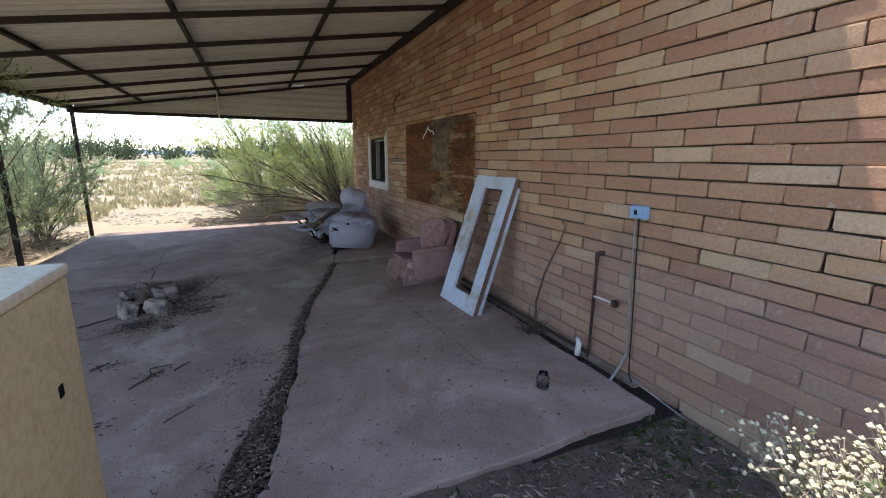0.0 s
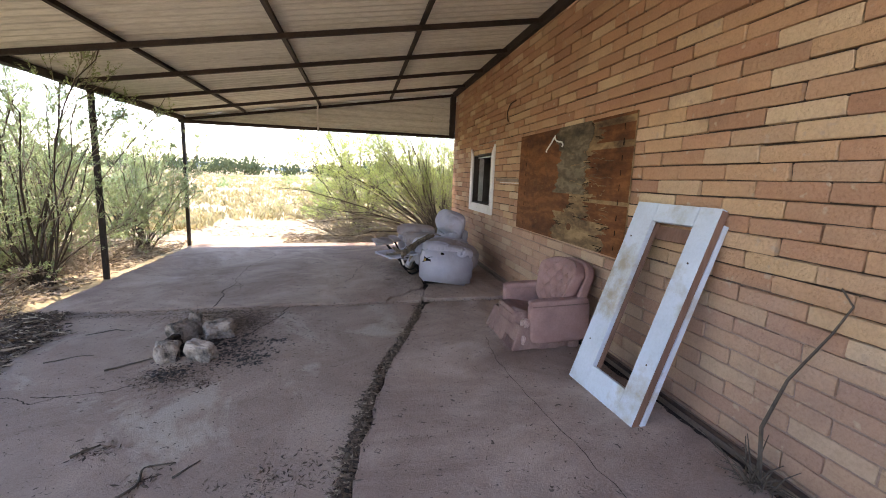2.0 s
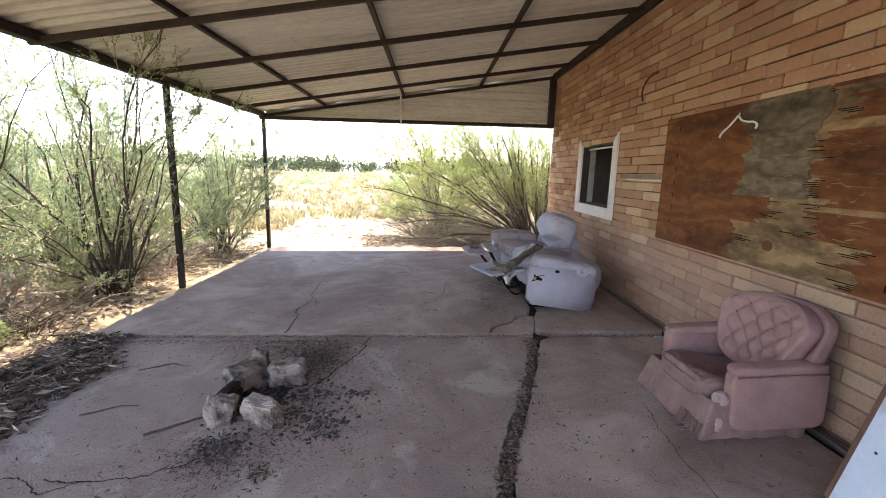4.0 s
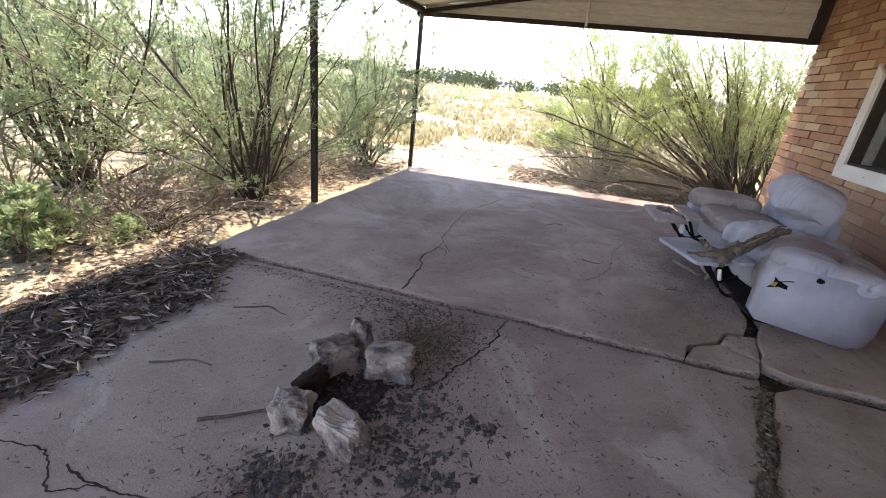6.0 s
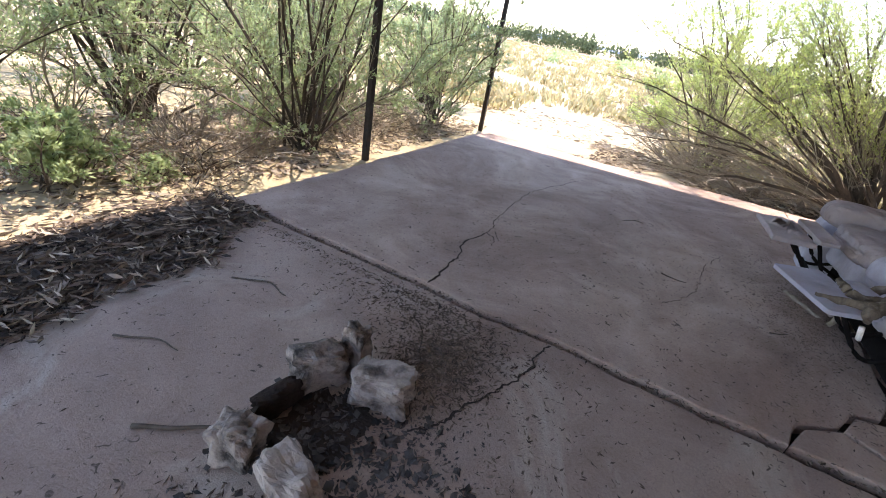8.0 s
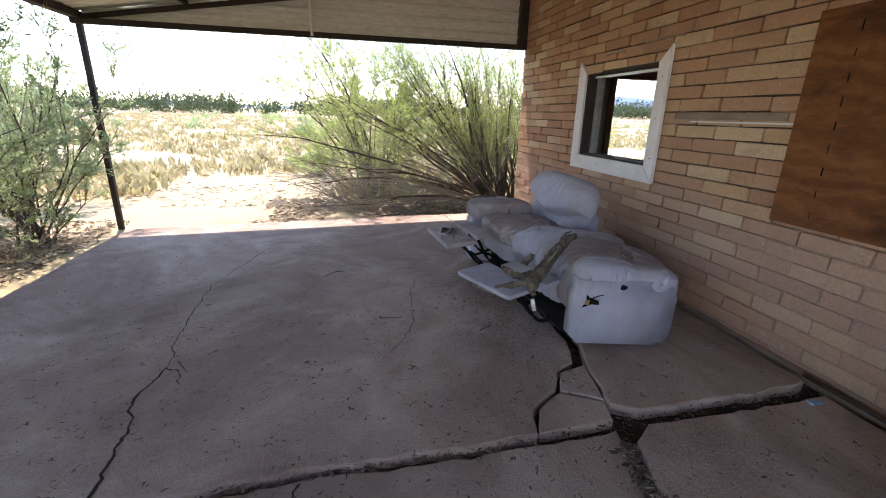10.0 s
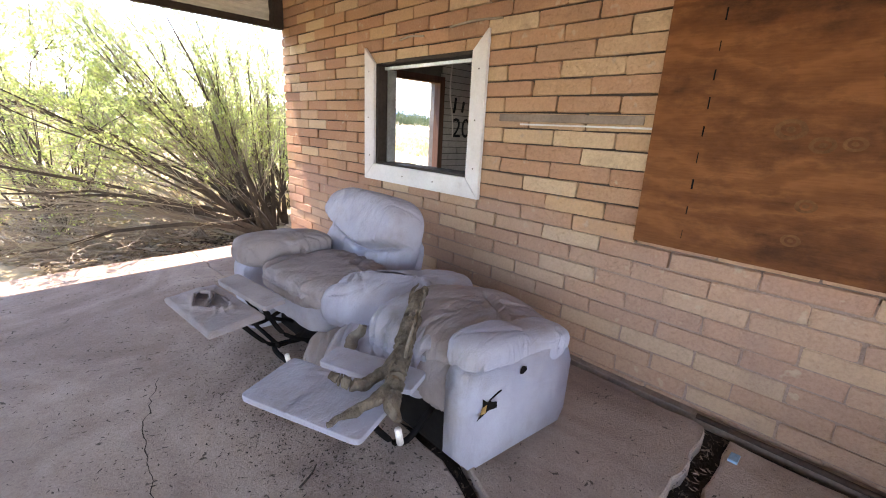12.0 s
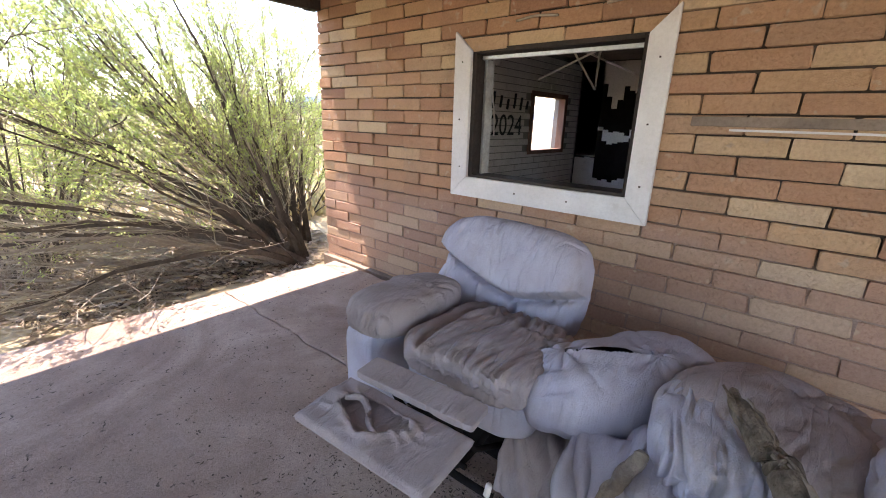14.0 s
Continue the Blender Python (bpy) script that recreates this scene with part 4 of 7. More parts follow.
def seat_block(size, power=4.0, cuts=30, seed=0.0, wrinkle=0.01, seams=(), gathers=(), front=None):
    """Upholstered block with sewn seams and gathered cloth.
    seams: (points, depth, width); gathers: (a, b, folds per metre, reach, depth), pleats that run away from the line a-b."""
    bm = cushion(size, power, cuts, wrinkle, 6.0, seed)
    for v in bm.verts:
        p = v.co.copy()
        n = Vector((p.x / size[0] ** 2, p.y / size[1] ** 2, p.z / size[2] ** 2)).normalized()
        move = 0.0
        for pts, depth, width in seams:
            best = 9.0
            for a, b in zip(pts[:-1], pts[1:]):
                a, b = Vector(a), Vector(b)
                t = max(0.0, min(1.0, (p - a).dot(b - a) / (b - a).length_squared))
                best = min(best, (p - a.lerp(b, t)).length)
            move -= 1.5 * depth * math.exp(-(best / width) ** 2) - 0.5 * depth * math.exp(-((best - 2.2 * width) / width) ** 2)
        for a, b, count, reach, depth in gathers:
            a, b = Vector(a), Vector(b)
            t = max(0.0, min(1.0, (p - a).dot(b - a) / (b - a).length_squared))
            d = (p - a.lerp(b, t)).length
            s = t * (b - a).length * count + 1.3 * noise.noise((t * 7, d * 6, seed)) + 0.4 * d / reach
            long = reach * (0.55 + 0.9 * abs(noise.noise((math.floor(s) * 3.7, seed, 2))))
            move -= 1.6 * depth * abs(math.cos(math.pi * s)) ** 4 * math.exp(-(d / long) ** 2) * min(1.0, d / 0.012)
        if front:
            move += front(p)
        v.co = p + n * move
    return bm


# pink armchair; local axes: x to the back, y across, z up
def armchair():
    c = thing("armchair", "dusty pink velvet armchair with tufted back and torn skirt", "chair", at=(1.595, 5.14, floor_z(1.7) + 0.005), turn=1.0)
    loop = []
    for (xa, ya), (xb, yb) in (((0.0, -0.345), (0.60, -0.33)), ((0.60, -0.33), (0.60, 0.33)), ((0.60, 0.33), (0.0, 0.345)), ((0.0, 0.345), (0.0, -0.345))):
        loop += [(xa + (xb - xa) * k / 40, ya + (yb - ya) * k / 40) for k in range(40)]
    n = len(loop)
    verts, faces = [], []
    levels = ((0.235, 0.0), (0.19, 0.02), (0.13, 0.04), (0.07, 0.065), (0.006, 0.085))
    for j, (z, flare) in enumerate(levels):
        for i, (x, y) in enumerate(loop):
            ahead = max(0.0, 1 - x / 0.25)
            k = 1 + flare * (0.35 + 0.5 * ahead) + 0.016 * (j / 4) * math.sin(i * 0.9 + 2 * noise.noise((i * 0.07, 1, 3))) + 0.03 * (j / 4) * noise.noise((i * 0.13, j, 2))
            verts.append((0.30 + (x - 0.30) * k - 0.05 * ahead * (j / 4), y * k, z + 0.015 * (j / 4) * (noise.noise((i * 0.15, 5, 1)) + 0.4)))
    for j in range(4):
        for i in range(n):
            faces.append((j * n + i, j * n + (i + 1) % n, (j + 1) * n + (i + 1) % n, (j + 1) * n + i))
    raw("skirt", verts, faces, "pink_dirty", c, "soiled pleated pink skirt round the base", True)
    part("base", box((0.03, -0.30, 0.05), (0.58, 0.30, 0.22), 0.02), "pink_dirty", c)
    part("seat", seat_block((0.60, 0.52, 0.17), 5, 30, 2, 0.012, seams=(([(-0.30, -0.26, 0.05), (-0.30, 0.26, 0.05)], 0.010, 0.012),),
                            gathers=(((-0.28, -0.24, 0.07), (-0.28, 0.24, 0.07), 22, 0.10, 0.010),), front=lambda p: -0.035 * max(0.0, 1 - (p.x / 0.26) ** 2 - (p.y / 0.24) ** 2) * (p.z > 0)),
         "pink_dirty", c, "soiled and sunken pink seat cushion", True, m=pose(0.27, 0, 0.225, 0, 7))
    for s in (-1, 1):
        a = part("arm", seat_block((0.58, 0.095, 0.38), 9, 26, 5 + s, 0.006, seams=(([(-0.10, -s * 0.058, -0.2), (-0.10, -s * 0.058, 0.2)], 0.008, 0.008),),
                                   gathers=(((-0.30, 0, 0.05), (-0.30, 0, 0.19), 60, 0.05, 0.006),)), "pink", c, "", True, m=pose(0.38, s * 0.33, 0.265, 0, -3))
        part("arm_top", seat_block((0.57, 0.115, 0.06), 4.5, 22, 7 + s, 0.006, gathers=(((-0.28, -0.06, 0), (-0.28, 0.06, 0), 50, 0.05, 0.005),)), "pink", a, "rounded arm top with piping", True, m=pose(-0.005, 0, 0.185))
        rod("piping", [(-0.285, s * 0.066, 0.165), (-0.10, s * 0.07, 0.165), (0.25, s * 0.07, 0.165)], 0.0055, "pink_dirty", a, sides=6)

    def tufts(p):
        if p.x > -0.02:
            return 0.0
        u, w = p.y / 0.155 + p.z / 0.17, p.y / 0.155 - p.z / 0.17
        edge = min(1.0, max(0.0, (0.285 - abs(p.y)) / 0.05)) * min(1.0, max(0.0, (0.235 - p.z) / 0.05)) * min(1.0, max(0.0, (p.z + 0.22) / 0.07))
        return edge * (0.05 * math.sqrt(abs(math.sin(math.pi * u) * math.sin(math.pi * w))) - 0.022)

    bk = seat_block((0.17, 0.70, 0.54), 4.2, 56, 9, 0.003, front=tufts)
    def fan(y, z):
        return y * (0.86 + 0.20 * min(1.0, max(-1.0, (z + 0.05) / 0.22)) - 0.10 * max(0.0, (z - 0.19) / 0.08))
    def crown(y, z):
        return z - 0.05 * (y / 0.35) ** 2 * max(0.0, z / 0.27)
    for v in bk.verts:
        y, z = v.co.y, v.co.z
        v.co.y, v.co.z = fan(y, z), crown(y, z)
        v.co.x -= 0.10 * (abs(y) / 0.35) ** 3
    back = part("backrest", bk, "pink", c, "deeply button-tufted pink backrest", True, m=pose(0.58, 0, 0.515, 0, 14))
    for i in range(-4, 5):
        for j in range(-3, 4):
            if (i + j) % 2 == 0:
                y, z = i * 0.155 / 2, j * 0.17 / 2
                if abs(y) < 0.25 and -0.2 < z < 0.2:
                    b = bmesh.new()
                    bmesh.ops.create_icosphere(b, subdivisions=1, radius=0.010)
                    part("button", b, "pink_dirty", back, m=pose(-0.064 - 0.10 * (abs(y) / 0.35) ** 3, fan(y, z), crown(y, z)))
    rim = []
    for k in range(25):
        q = math.pi * k / 24
        y, z = 0.335 * math.copysign(abs(math.cos(q)) ** 0.45, math.cos(q)), -0.20 + 0.46 * math.sin(q) ** 0.45
        rim.append((-0.045 - 0.10 * (abs(y) / 0.35) ** 3, fan(y, z) * 1.02, crown(y, z) + 0.004))
    rod("piping", rim, 0.008, "pink_dirty", back, "corded piping round the backrest", sides=6, steps=3)
    outer = seat_block((0.12, 0.74, 0.64), 4.6, 26, 12, 0.005, gathers=(((-0.05, -0.36, -0.3), (-0.05, -0.36, 0.25), 14, 0.08, 0.006),))
    for v in outer.verts:
        y, z = v.co.y, v.co.z
        v.co.y = y * (0.93 + 0.10 * z / 0.33)
        v.co.z = z - 0.05 * (y / 0.36) ** 2 * max(0.0, z / 0.3)
        v.co.x -= 0.07 * (abs(y) / 0.37) ** 3
    part("back_shell", outer, "pink", c, "", True, m=pose(0.655, 0, 0.465, 0, 13))
    part("stuffing", cushion((0.07, 0.08, 0.10), 2.3, 9, 0.035, 30, 14), "foam", c, "torn stuffing hanging from the arm front", True, m=pose(0.06, -0.315, 0.245))
    part("stuffing", cushion((0.05, 0.06, 0.09), 2.3, 8, 0.03, 34, 16), "foam", c, "torn stuffing hanging from the arm front", True, m=pose(0.04, -0.345, 0.10))
    rngc = random.Random(3)
    paths = []
    for i in range(110):
        y = rngc.uniform(-0.36, -0.10) if i < 80 else rngc.uniform(-0.3, 0.33)
        x = rngc.uniform(-0.06, 0.03)
        paths.append([((x, y, 0.10), 0.004), ((x - rngc.uniform(0, 0.03), y + rngc.uniform(-0.02, 0.02), 0.05), 0.004), ((x - rngc.uniform(0.0, 0.09), y + rngc.uniform(-0.06, 0.06), 0.006), 0.002)])
    v, f = tubes(paths, 3)
    raw("fringe", v, f, "pink_dirty", c, "frayed fringe of the torn skirt")
    for x, y in ((0.1, -0.25), (0.1, 0.25), (0.52, -0.25), (0.52, 0.25)):
        part("leg", box((x - 0.03, y - 0.03, 0), (x + 0.03, y + 0.03, 0.06), 0.005), "rawwood", c)


armchair()


# collapsed grey reclining loveseat, in place
def loveseat():
    c = thing("reclining_loveseat", "collapsed grey fabric reclining loveseat with torn footrests, by the brick wall", "sofa")
    z0 = floor_z(1.4) + 0.02

    def soft(nm, size, at, rot, mt="fabric", lab="", par=c, power=4.0, cuts=34, **k):
        return part(nm, seat_block(size, power, cuts, **k), mt, par, lab, True, m=pose(*at, *rot))

    # far arm: upright panel under a puffed pad gathered at its front
    soft("arm", (0.66, 0.25, 0.50), (1.22, 9.12, z0 + 0.25), (0, 0, 0), power=9, seed=1, wrinkle=0.008)
    soft("arm_pad", (0.70, 0.34, 0.225), (1.215, 9.10, 0.55), (0, 2, 0), "fabric_warm", "padded arm top with a cross seam", power=3.2, cuts=44, seed=2, wrinkle=0.012,
         seams=(([(0.06, -0.2, -0.02), (0.05, -0.1, 0.09), (0.04, 0.1, 0.09), (0.04, 0.2, 0.0)], 0.022, 0.014),),
         gathers=(((-0.36, -0.12, -0.05), (-0.36, 0.12, -0.05), 42, 0.16, 0.016),))
    # far seat
    soft("seat_cushion", (0.66, 0.69, 0.20), (1.27, 8.60, 0.455), (0, 2, 4), "fabric_warm", "soiled puffed seat cushion", power=4.6, cuts=50, seed=3, wrinkle=0.016,
         seams=(([(-0.33, -0.34, -0.03), (-0.33, 0.34, -0.03)], 0.014, 0.012), ([(-0.30, 0.20, 0.09), (0.1, 0.22, 0.10), (0.3, 0.16, 0.09)], 0.022, 0.022), ([(0.1, -0.33, 0.05), (0.16, -0.1, 0.10), (0.3, -0.05, 0.09)], 0.02, 0.02)),
         gathers=(((-0.31, -0.32, 0.03), (-0.31, 0.32, 0.03), 26, 0.16, 0.014), ((0.28, -0.3, 0.08), (0.28, 0.3, 0.08), 17, 0.22, 0.018)))
    soft("seat_front", (0.50, 0.66, 0.20), (1.24, 8.59, 0.315), (0, 0, 4), power=6, cuts=30, seed=4, wrinkle=0.012, gathers=(((-0.25, -0.3, 0.1), (-0.25, 0.3, 0.1), 16, 0.10, 0.008),))
    # far back: one puffed head lobe over two lower lobes
    bk = cushion((0.34, 0.90, 0.66), 3.6, 60, 0.012, 6, 6)
    for v in bk.verts:
        y, z = v.co.y, v.co.z
        if v.co.x < 0.08:
            front = min(1.0, (0.08 - v.co.x) / 0.10)
            q = (y + 0.12) / (0.50 if y > -0.12 else 0.33)
            zc = -0.09 + (0.15 if y > -0.12 else 0.09) * min(1.2, abs(q)) ** 1.3
            over = min(1.0, max(0.0, (z - zc) / 0.05))
            v.co.x -= front * (0.06 * over + 0.045 * math.sqrt(max(0.0, 1 - ((z - 0.12) / 0.24) ** 2)) * over)
            groove = math.exp(-((z - zc) / 0.016) ** 2)
            if z < zc:
                groove = max(groove, math.exp(-((y + 0.12 - 0.12 * (z + 0.09)) / 0.015) ** 2))
            side = abs(z - zc)
            pleat = math.exp(-(side / (0.06 + 0.08 * abs(noise.noise((math.floor(y * 16), 3, 1))))) ** 2) * abs(math.cos(math.pi * (y * 16 + 0.8 * noise.noise((y * 6, z * 5, 2))))) ** 6
            tail = math.exp(-((z - 0.27) / 0.07) ** 2) * abs(math.cos(math.pi * (y * 13 + noise.noise((y * 5, z * 5, 4))))) ** 6
            v.co.x += front * (0.065 * groove + 0.020 * pleat + 0.016 * tail)
        if z < -0.02 and y > 0.2:
            v.co.y += 0.05 * min(1.0, (y - 0.2) / 0.2) * min(1.0, -z / 0.1)
        if z > 0.1:
            v.co.y *= 1 - 0.07 * min(1.0, (z - 0.1) / 0.2) * (1 if y > 0 else 0)
    part("back_cushion", bk, "fabric", c, "puffed grey back cushion with a drooping seam", True, m=pose(1.80, 8.82, 0.612, 0, 15))
    soft("back_shell", (0.14, 0.66, 0.50), (1.96, 8.82, 0.38), (0, 12, 0), power=5, seed=8, wrinkle=0.01)
    # body under the seats, painted black for the shade there
    part("frame_box", box((1.12, 7.25, z0), (1.76, 9.06, z0 + 0.21), 0.02), "black", c, "sofa body, black in place of the shade under the seats")
    # far footrest: cover torn open round a hole, on a padded board
    m = pose(0.57, 8.585, 0.418, 0, -4, 5)
    flap = bmesh.new()
    nx2, ny2 = 44, 84
    grid = {}
    for i in range(nx2 + 1):
        for j in range(ny2 + 1):
            x, y = -0.145 + 0.29 * i / nx2, -0.31 + 0.62 * j / ny2
            e = min(i, nx2 - i, j, ny2 - j)
            hx, hy = (x - 0.005) / 0.062, (y - 0.055) / 0.135
            ang = math.atan2(hy, hx)
            r = math.hypot(hx, hy) * (1 + 0.16 * math.sin(3 * ang + 1)) + 0.2 * noise.noise((x * 14, y * 14, 9))
            fold = abs(math.cos(ang * 4.5 + 2.5 * noise.noise((x * 9, y * 9, 3)))) ** 4
            z = 0.020 - (0.020 if e == 0 else 0.008 if e == 1 else 0.002 if e == 2 else 0) + 0.006 * noise.noise((x * 9, y * 9, 1))
            if r > 1.0:
                near = math.exp(-((r - 1.0) / 0.9) ** 2)
                z += 0.011 * near * (0.3 + 0.9 * fold) + 0.012 * math.exp(-((r - 1.15) / 0.16) ** 2)
            grid[i, j] = (flap.verts.new((x, y, z)), r)
    for i in range(nx2):
        for j in range(ny2):
            if grid[i, j][1] > 1.0:
                flap.faces.new([grid[q][0] for q in ((i, j), (i + 1, j), (i + 1, j + 1), (i, j + 1))])
    fr = part("footrest", flap, "fabric_warm", c, "footrest with its cover torn open", True, m=m)
    part("footrest_board", box((-0.142, -0.307, -0.016), (0.142, 0.307, 0.004), 0.006), "fabric_warm", fr)
    rag = smooth_line([(-0.05, -0.04, 0.03), (-0.02, 0.03, 0.012), (0.03, 0.09, 0.02), (0.05, 0.15, 0.035), (0.02, 0.20, 0.03)], 6)
    v, f = tubes([[(p + noise.noise_vector(p * 20) * 0.006, 0.011 + 0.004 * noise.noise(p * 30)) for p in rag]], 7)
    raw("torn_edge", v, f, "fabric_warm", fr, "twisted strip of torn cover", True)
    soft("footrest_strip", (0.135, 0.57, 0.036), (0.778, 8.595, 0.468), (0, -5, 6), "fabric_warm", power=14, cuts=24, seed=9, wrinkle=0.004)
    for y in (8.42, 8.78):
        rod("scissor_arm", [(0.62, y, 0.40), (0.85, y + 0.02, 0.16), (1.10, y, 0.24)], 0.014, "black", c, "dark metal recliner linkage", 6)
        rod("scissor_arm", [(0.78, y - 0.01, 0.42), (0.90, y, 0.22), (1.10, y - 0.02, 0.12)], 0.014, "black", c, "dark metal recliner linkage", 6)
    rod("scissor_bar", [(0.85, 8.40, 0.17), (0.85, 8.85, 0.17)], 0.012, "black", c)
    rod("scissor_bar", [(0.90, 8.30, 0.05), (0.90, 8.60, 0.06), (1.09, 8.62, 0.05)], 0.016, "black", c)
    # middle: fallen back pillow, ripped along its top, with a second lobe behind
    pb = cushion((0.46, 0.92, 0.36), 2.7, 64, 0.014, 5, 11)
    gone = []
    ra, rb2 = Vector((0.03, 0.25, 0)), Vector((-0.115, -0.10, 0))
    for v in pb.verts:
        p = Vector((v.co.x, v.co.y, 0))
        t = (p - ra).dot(rb2 - ra) / (rb2 - ra).length_squared
        d = (p - ra.lerp(rb2, t)).length
        if v.co.z > 0.02:
            w = 0.017 * max(0.0, 1 - (2 * t - 1) ** 2) * (1 + 0.6 * noise.noise((t * 5, 3, 0)))
            if 0 < t < 1 and d < w:
                gone.append(v)
            elif -0.2 < t < 1.2 and d < w + 0.06:
                v.co.z += 0.018 * (1 - (d - w) / 0.06)
            for end in (ra, rb2):
                e = p - end
                k = math.exp(-(e.length / 0.12) ** 2) * abs(math.cos(math.atan2(e.y, e.x) * 3.5)) ** 5
                v.co.z -= 0.022 * k
        edge = math.exp(-((abs(v.co.y) - 0.36) / 0.09) ** 2)
        v.co.z *= 1 - 0.16 * edge * abs(math.cos(math.atan2(v.co.z, v.co.x) * 5 + 0.8 * noise.noise(v.co * 7))) ** 4
    bmesh.ops.delete(pb, geom=gone, context="VERTS")
    pil = part("fallen_back_cushion", pb, "fabric", c, "fallen puffed back cushion, ripped along its top", True, m=pose(1.455, 8.06, 0.41, 0, 6, 54))
    # smaller black cushion added inside, so the open rip reads as shaded
    part("lining", cushion((0.40, 0.84, 0.30), 2.7, 10, 0.01, 5, 3), "black", pil, "black filler that paints the shade inside the rip", True)
    soft("fallen_cushion_lobe", (0.44, 0.44, 0.24), (1.68, 7.96, 0.455), (0, 6, 40), "fabric", "soiled end of the fallen cushion", power=2.7, cuts=40, seed=31, wrinkle=0.014,
         gathers=(((-0.2, -0.1, 0.03), (-0.2, 0.2, 0.03), 22, 0.16, 0.016),))
    # loose covers hanging in folds between the seats
    for (y0, y1, top, foot, amp, sd, mt) in ((8.02, 8.38, (1.24, 0.30), (0.98, 0.02), 0.055, 3.0, "fabric_warm"), (7.84, 8.10, (1.20, 0.40), (0.97, 0.12), 0.040, 8.0, "fabric")):
        cl = bmesh.new()
        nu, nv = 40, 28
        g = {}
        for i in range(nu + 1):
            for j in range(nv + 1):
                u, w = i / nu, j / nv
                fold = amp * (1 - 3.0 * abs(noise.noise((u * 3.4 + 1.9 * w, w * 0.9 + sd, sd)))) * (0.4 + 0.8 * w)
                x = top[0] + (foot[0] - top[0]) * w ** 0.8 - fold * 0.7
                z = top[1] + (foot[1] - top[1]) * w ** 1.6 + fold * 0.6 - 0.06 * math.sin(math.pi * u) * (1 - w)
                g[i, j] = cl.verts.new((x, y0 + (y1 - y0) * (u + 0.25 * w * (0.5 - u)) + 0.05 * w * noise.noise((u * 3, w * 2, sd)), max(z, z0 + 0.012)))
        for i in range(nu):
            for j in range(nv):
                cl.faces.new([g[q] for q in ((i, j), (i + 1, j), (i + 1, j + 1), (i, j + 1))])
        sc = part("sagging_cover", cl, mt, c, "loose fabric cover hanging in folds", True)
        md = sc.modifiers.new("thickness", "SOLIDIFY")
        md.thickness = 0.012
    # near seat and slumped back
    soft("seat_cushion", (0.50, 0.50, 0.28), (1.27, 7.62, 0.455), (4, -4, 14), "fabric", "slumped grey seat cushion", power=3, cuts=44, seed=15, wrinkle=0.018,
         seams=(([(-0.25, 0.22, -0.03), (-0.25, -0.24, -0.05)], 0.016, 0.014),), gathers=(((-0.22, 0.25, 0.0), (-0.22, -0.2, 0.0), 18, 0.20, 0.020), ((0.1, 0.2, 0.12), (0.1, -0.2, 0.12), 10, 0.16, 0.014)))
    soft("seat_front", (0.34, 0.52, 0.24), (1.21, 7.66, 0.30), (0, -6, 12), "fabric", power=4, seed=17, wrinkle=0.014, gathers=(((-0.17, 0.24, 0.09), (-0.17, -0.24, 0.09), 14, 0.10, 0.010),))
    soft("slumped_back", (0.84, 0.74, 0.37), (1.53, 7.48, 0.405), (5, 10, -18), "fabric_warm", "slumped soiled back cushion", power=2.9, cuts=50, seed=16, wrinkle=0.018,
         seams=(([(-0.1, -0.3, 0.13), (0.02, -0.1, 0.175), (0.06, 0.1, 0.18)], 0.018, 0.02),), gathers=(((-0.3, -0.3, 0.0), (0.2, -0.34, 0.0), 14, 0.18, 0.022), ((-0.05, -0.02, 0.18), (0.1, -0.1, 0.18), 18, 0.10, 0.012)))
    soft("sagging_stuffing", (0.40, 0.34, 0.28), (1.26, 7.36, 0.335), (0, 0, 0), "fabric_warm", "sagging puffed front of the seat", power=2.7, cuts=36, seed=23, wrinkle=0.016, gathers=(((-0.1, -0.14, -0.1), (-0.16, 0.14, -0.06), 22, 0.12, 0.016),))
    # near arm: flat side panel, its front lifted, with a rolled pad
    ol = [(1.02, 0.095), (1.40, 0.045), (1.70, 0.004), (1.765, 0.09), (1.775, 0.38), (1.72, 0.485), (1.5, 0.55), (1.07, 0.56), (1.015, 0.47)]
    pan = part("arm_panel", prism([(x, 7.055, z) for x, z in ol], (0, 0.19, 0), bevel=0.04), "fabric", c, "flat grey arm side with torn holes", True)
    for (x, z, r, sp) in ((1.315, 0.478, 0.020, 0.1), (1.085, 0.40, 0.036, 0.45)):
        hb = bmesh.new()
        rh = random.Random(int(x * 100))
        spike = [1.0 + sp * (1.4 if k % 4 == 0 else -0.6) + rh.uniform(-0.15, 0.15) for k in range(13)]
        hb.faces.new([hb.verts.new((x + 1.25 * r * spike[k] * math.cos(k * 0.483), 7.0485, z + r * spike[k] * math.sin(k * 0.483))) for k in range(13)])
        part("hole", hb, "black", pan, "dark torn hole")
    fb = bmesh.new()
    fb.faces.new([fb.verts.new(p) for p in ((1.052, 7.0465, 0.385), (1.082, 7.0465, 0.378), (1.088, 7.0465, 0.415), (1.058, 7.0465, 0.412))])
    part("torn_flap", fb, "foam_tan", pan, "yellow foam showing in the hole")
    rod("slit", [(1.11, 7.0535, 0.42), (1.15, 7.053, 0.432), (1.18, 7.0535, 0.436)], 0.004, "black", pan, sides=5)
    soft("arm_pad", (0.40, 0.25, 0.185), (1.255, 7.19, 0.54), (0, 4, -3), "fabric", "rolled arm pad gathered over the front", power=2.8, cuts=44, seed=19, wrinkle=0.012,
         gathers=(((-0.05, -0.16, -0.04), (0.16, -0.15, -0.05), 24, 0.12, 0.016), ((-0.21, -0.1, -0.03), (-0.21, 0.1, -0.03), 30, 0.08, 0.010)))
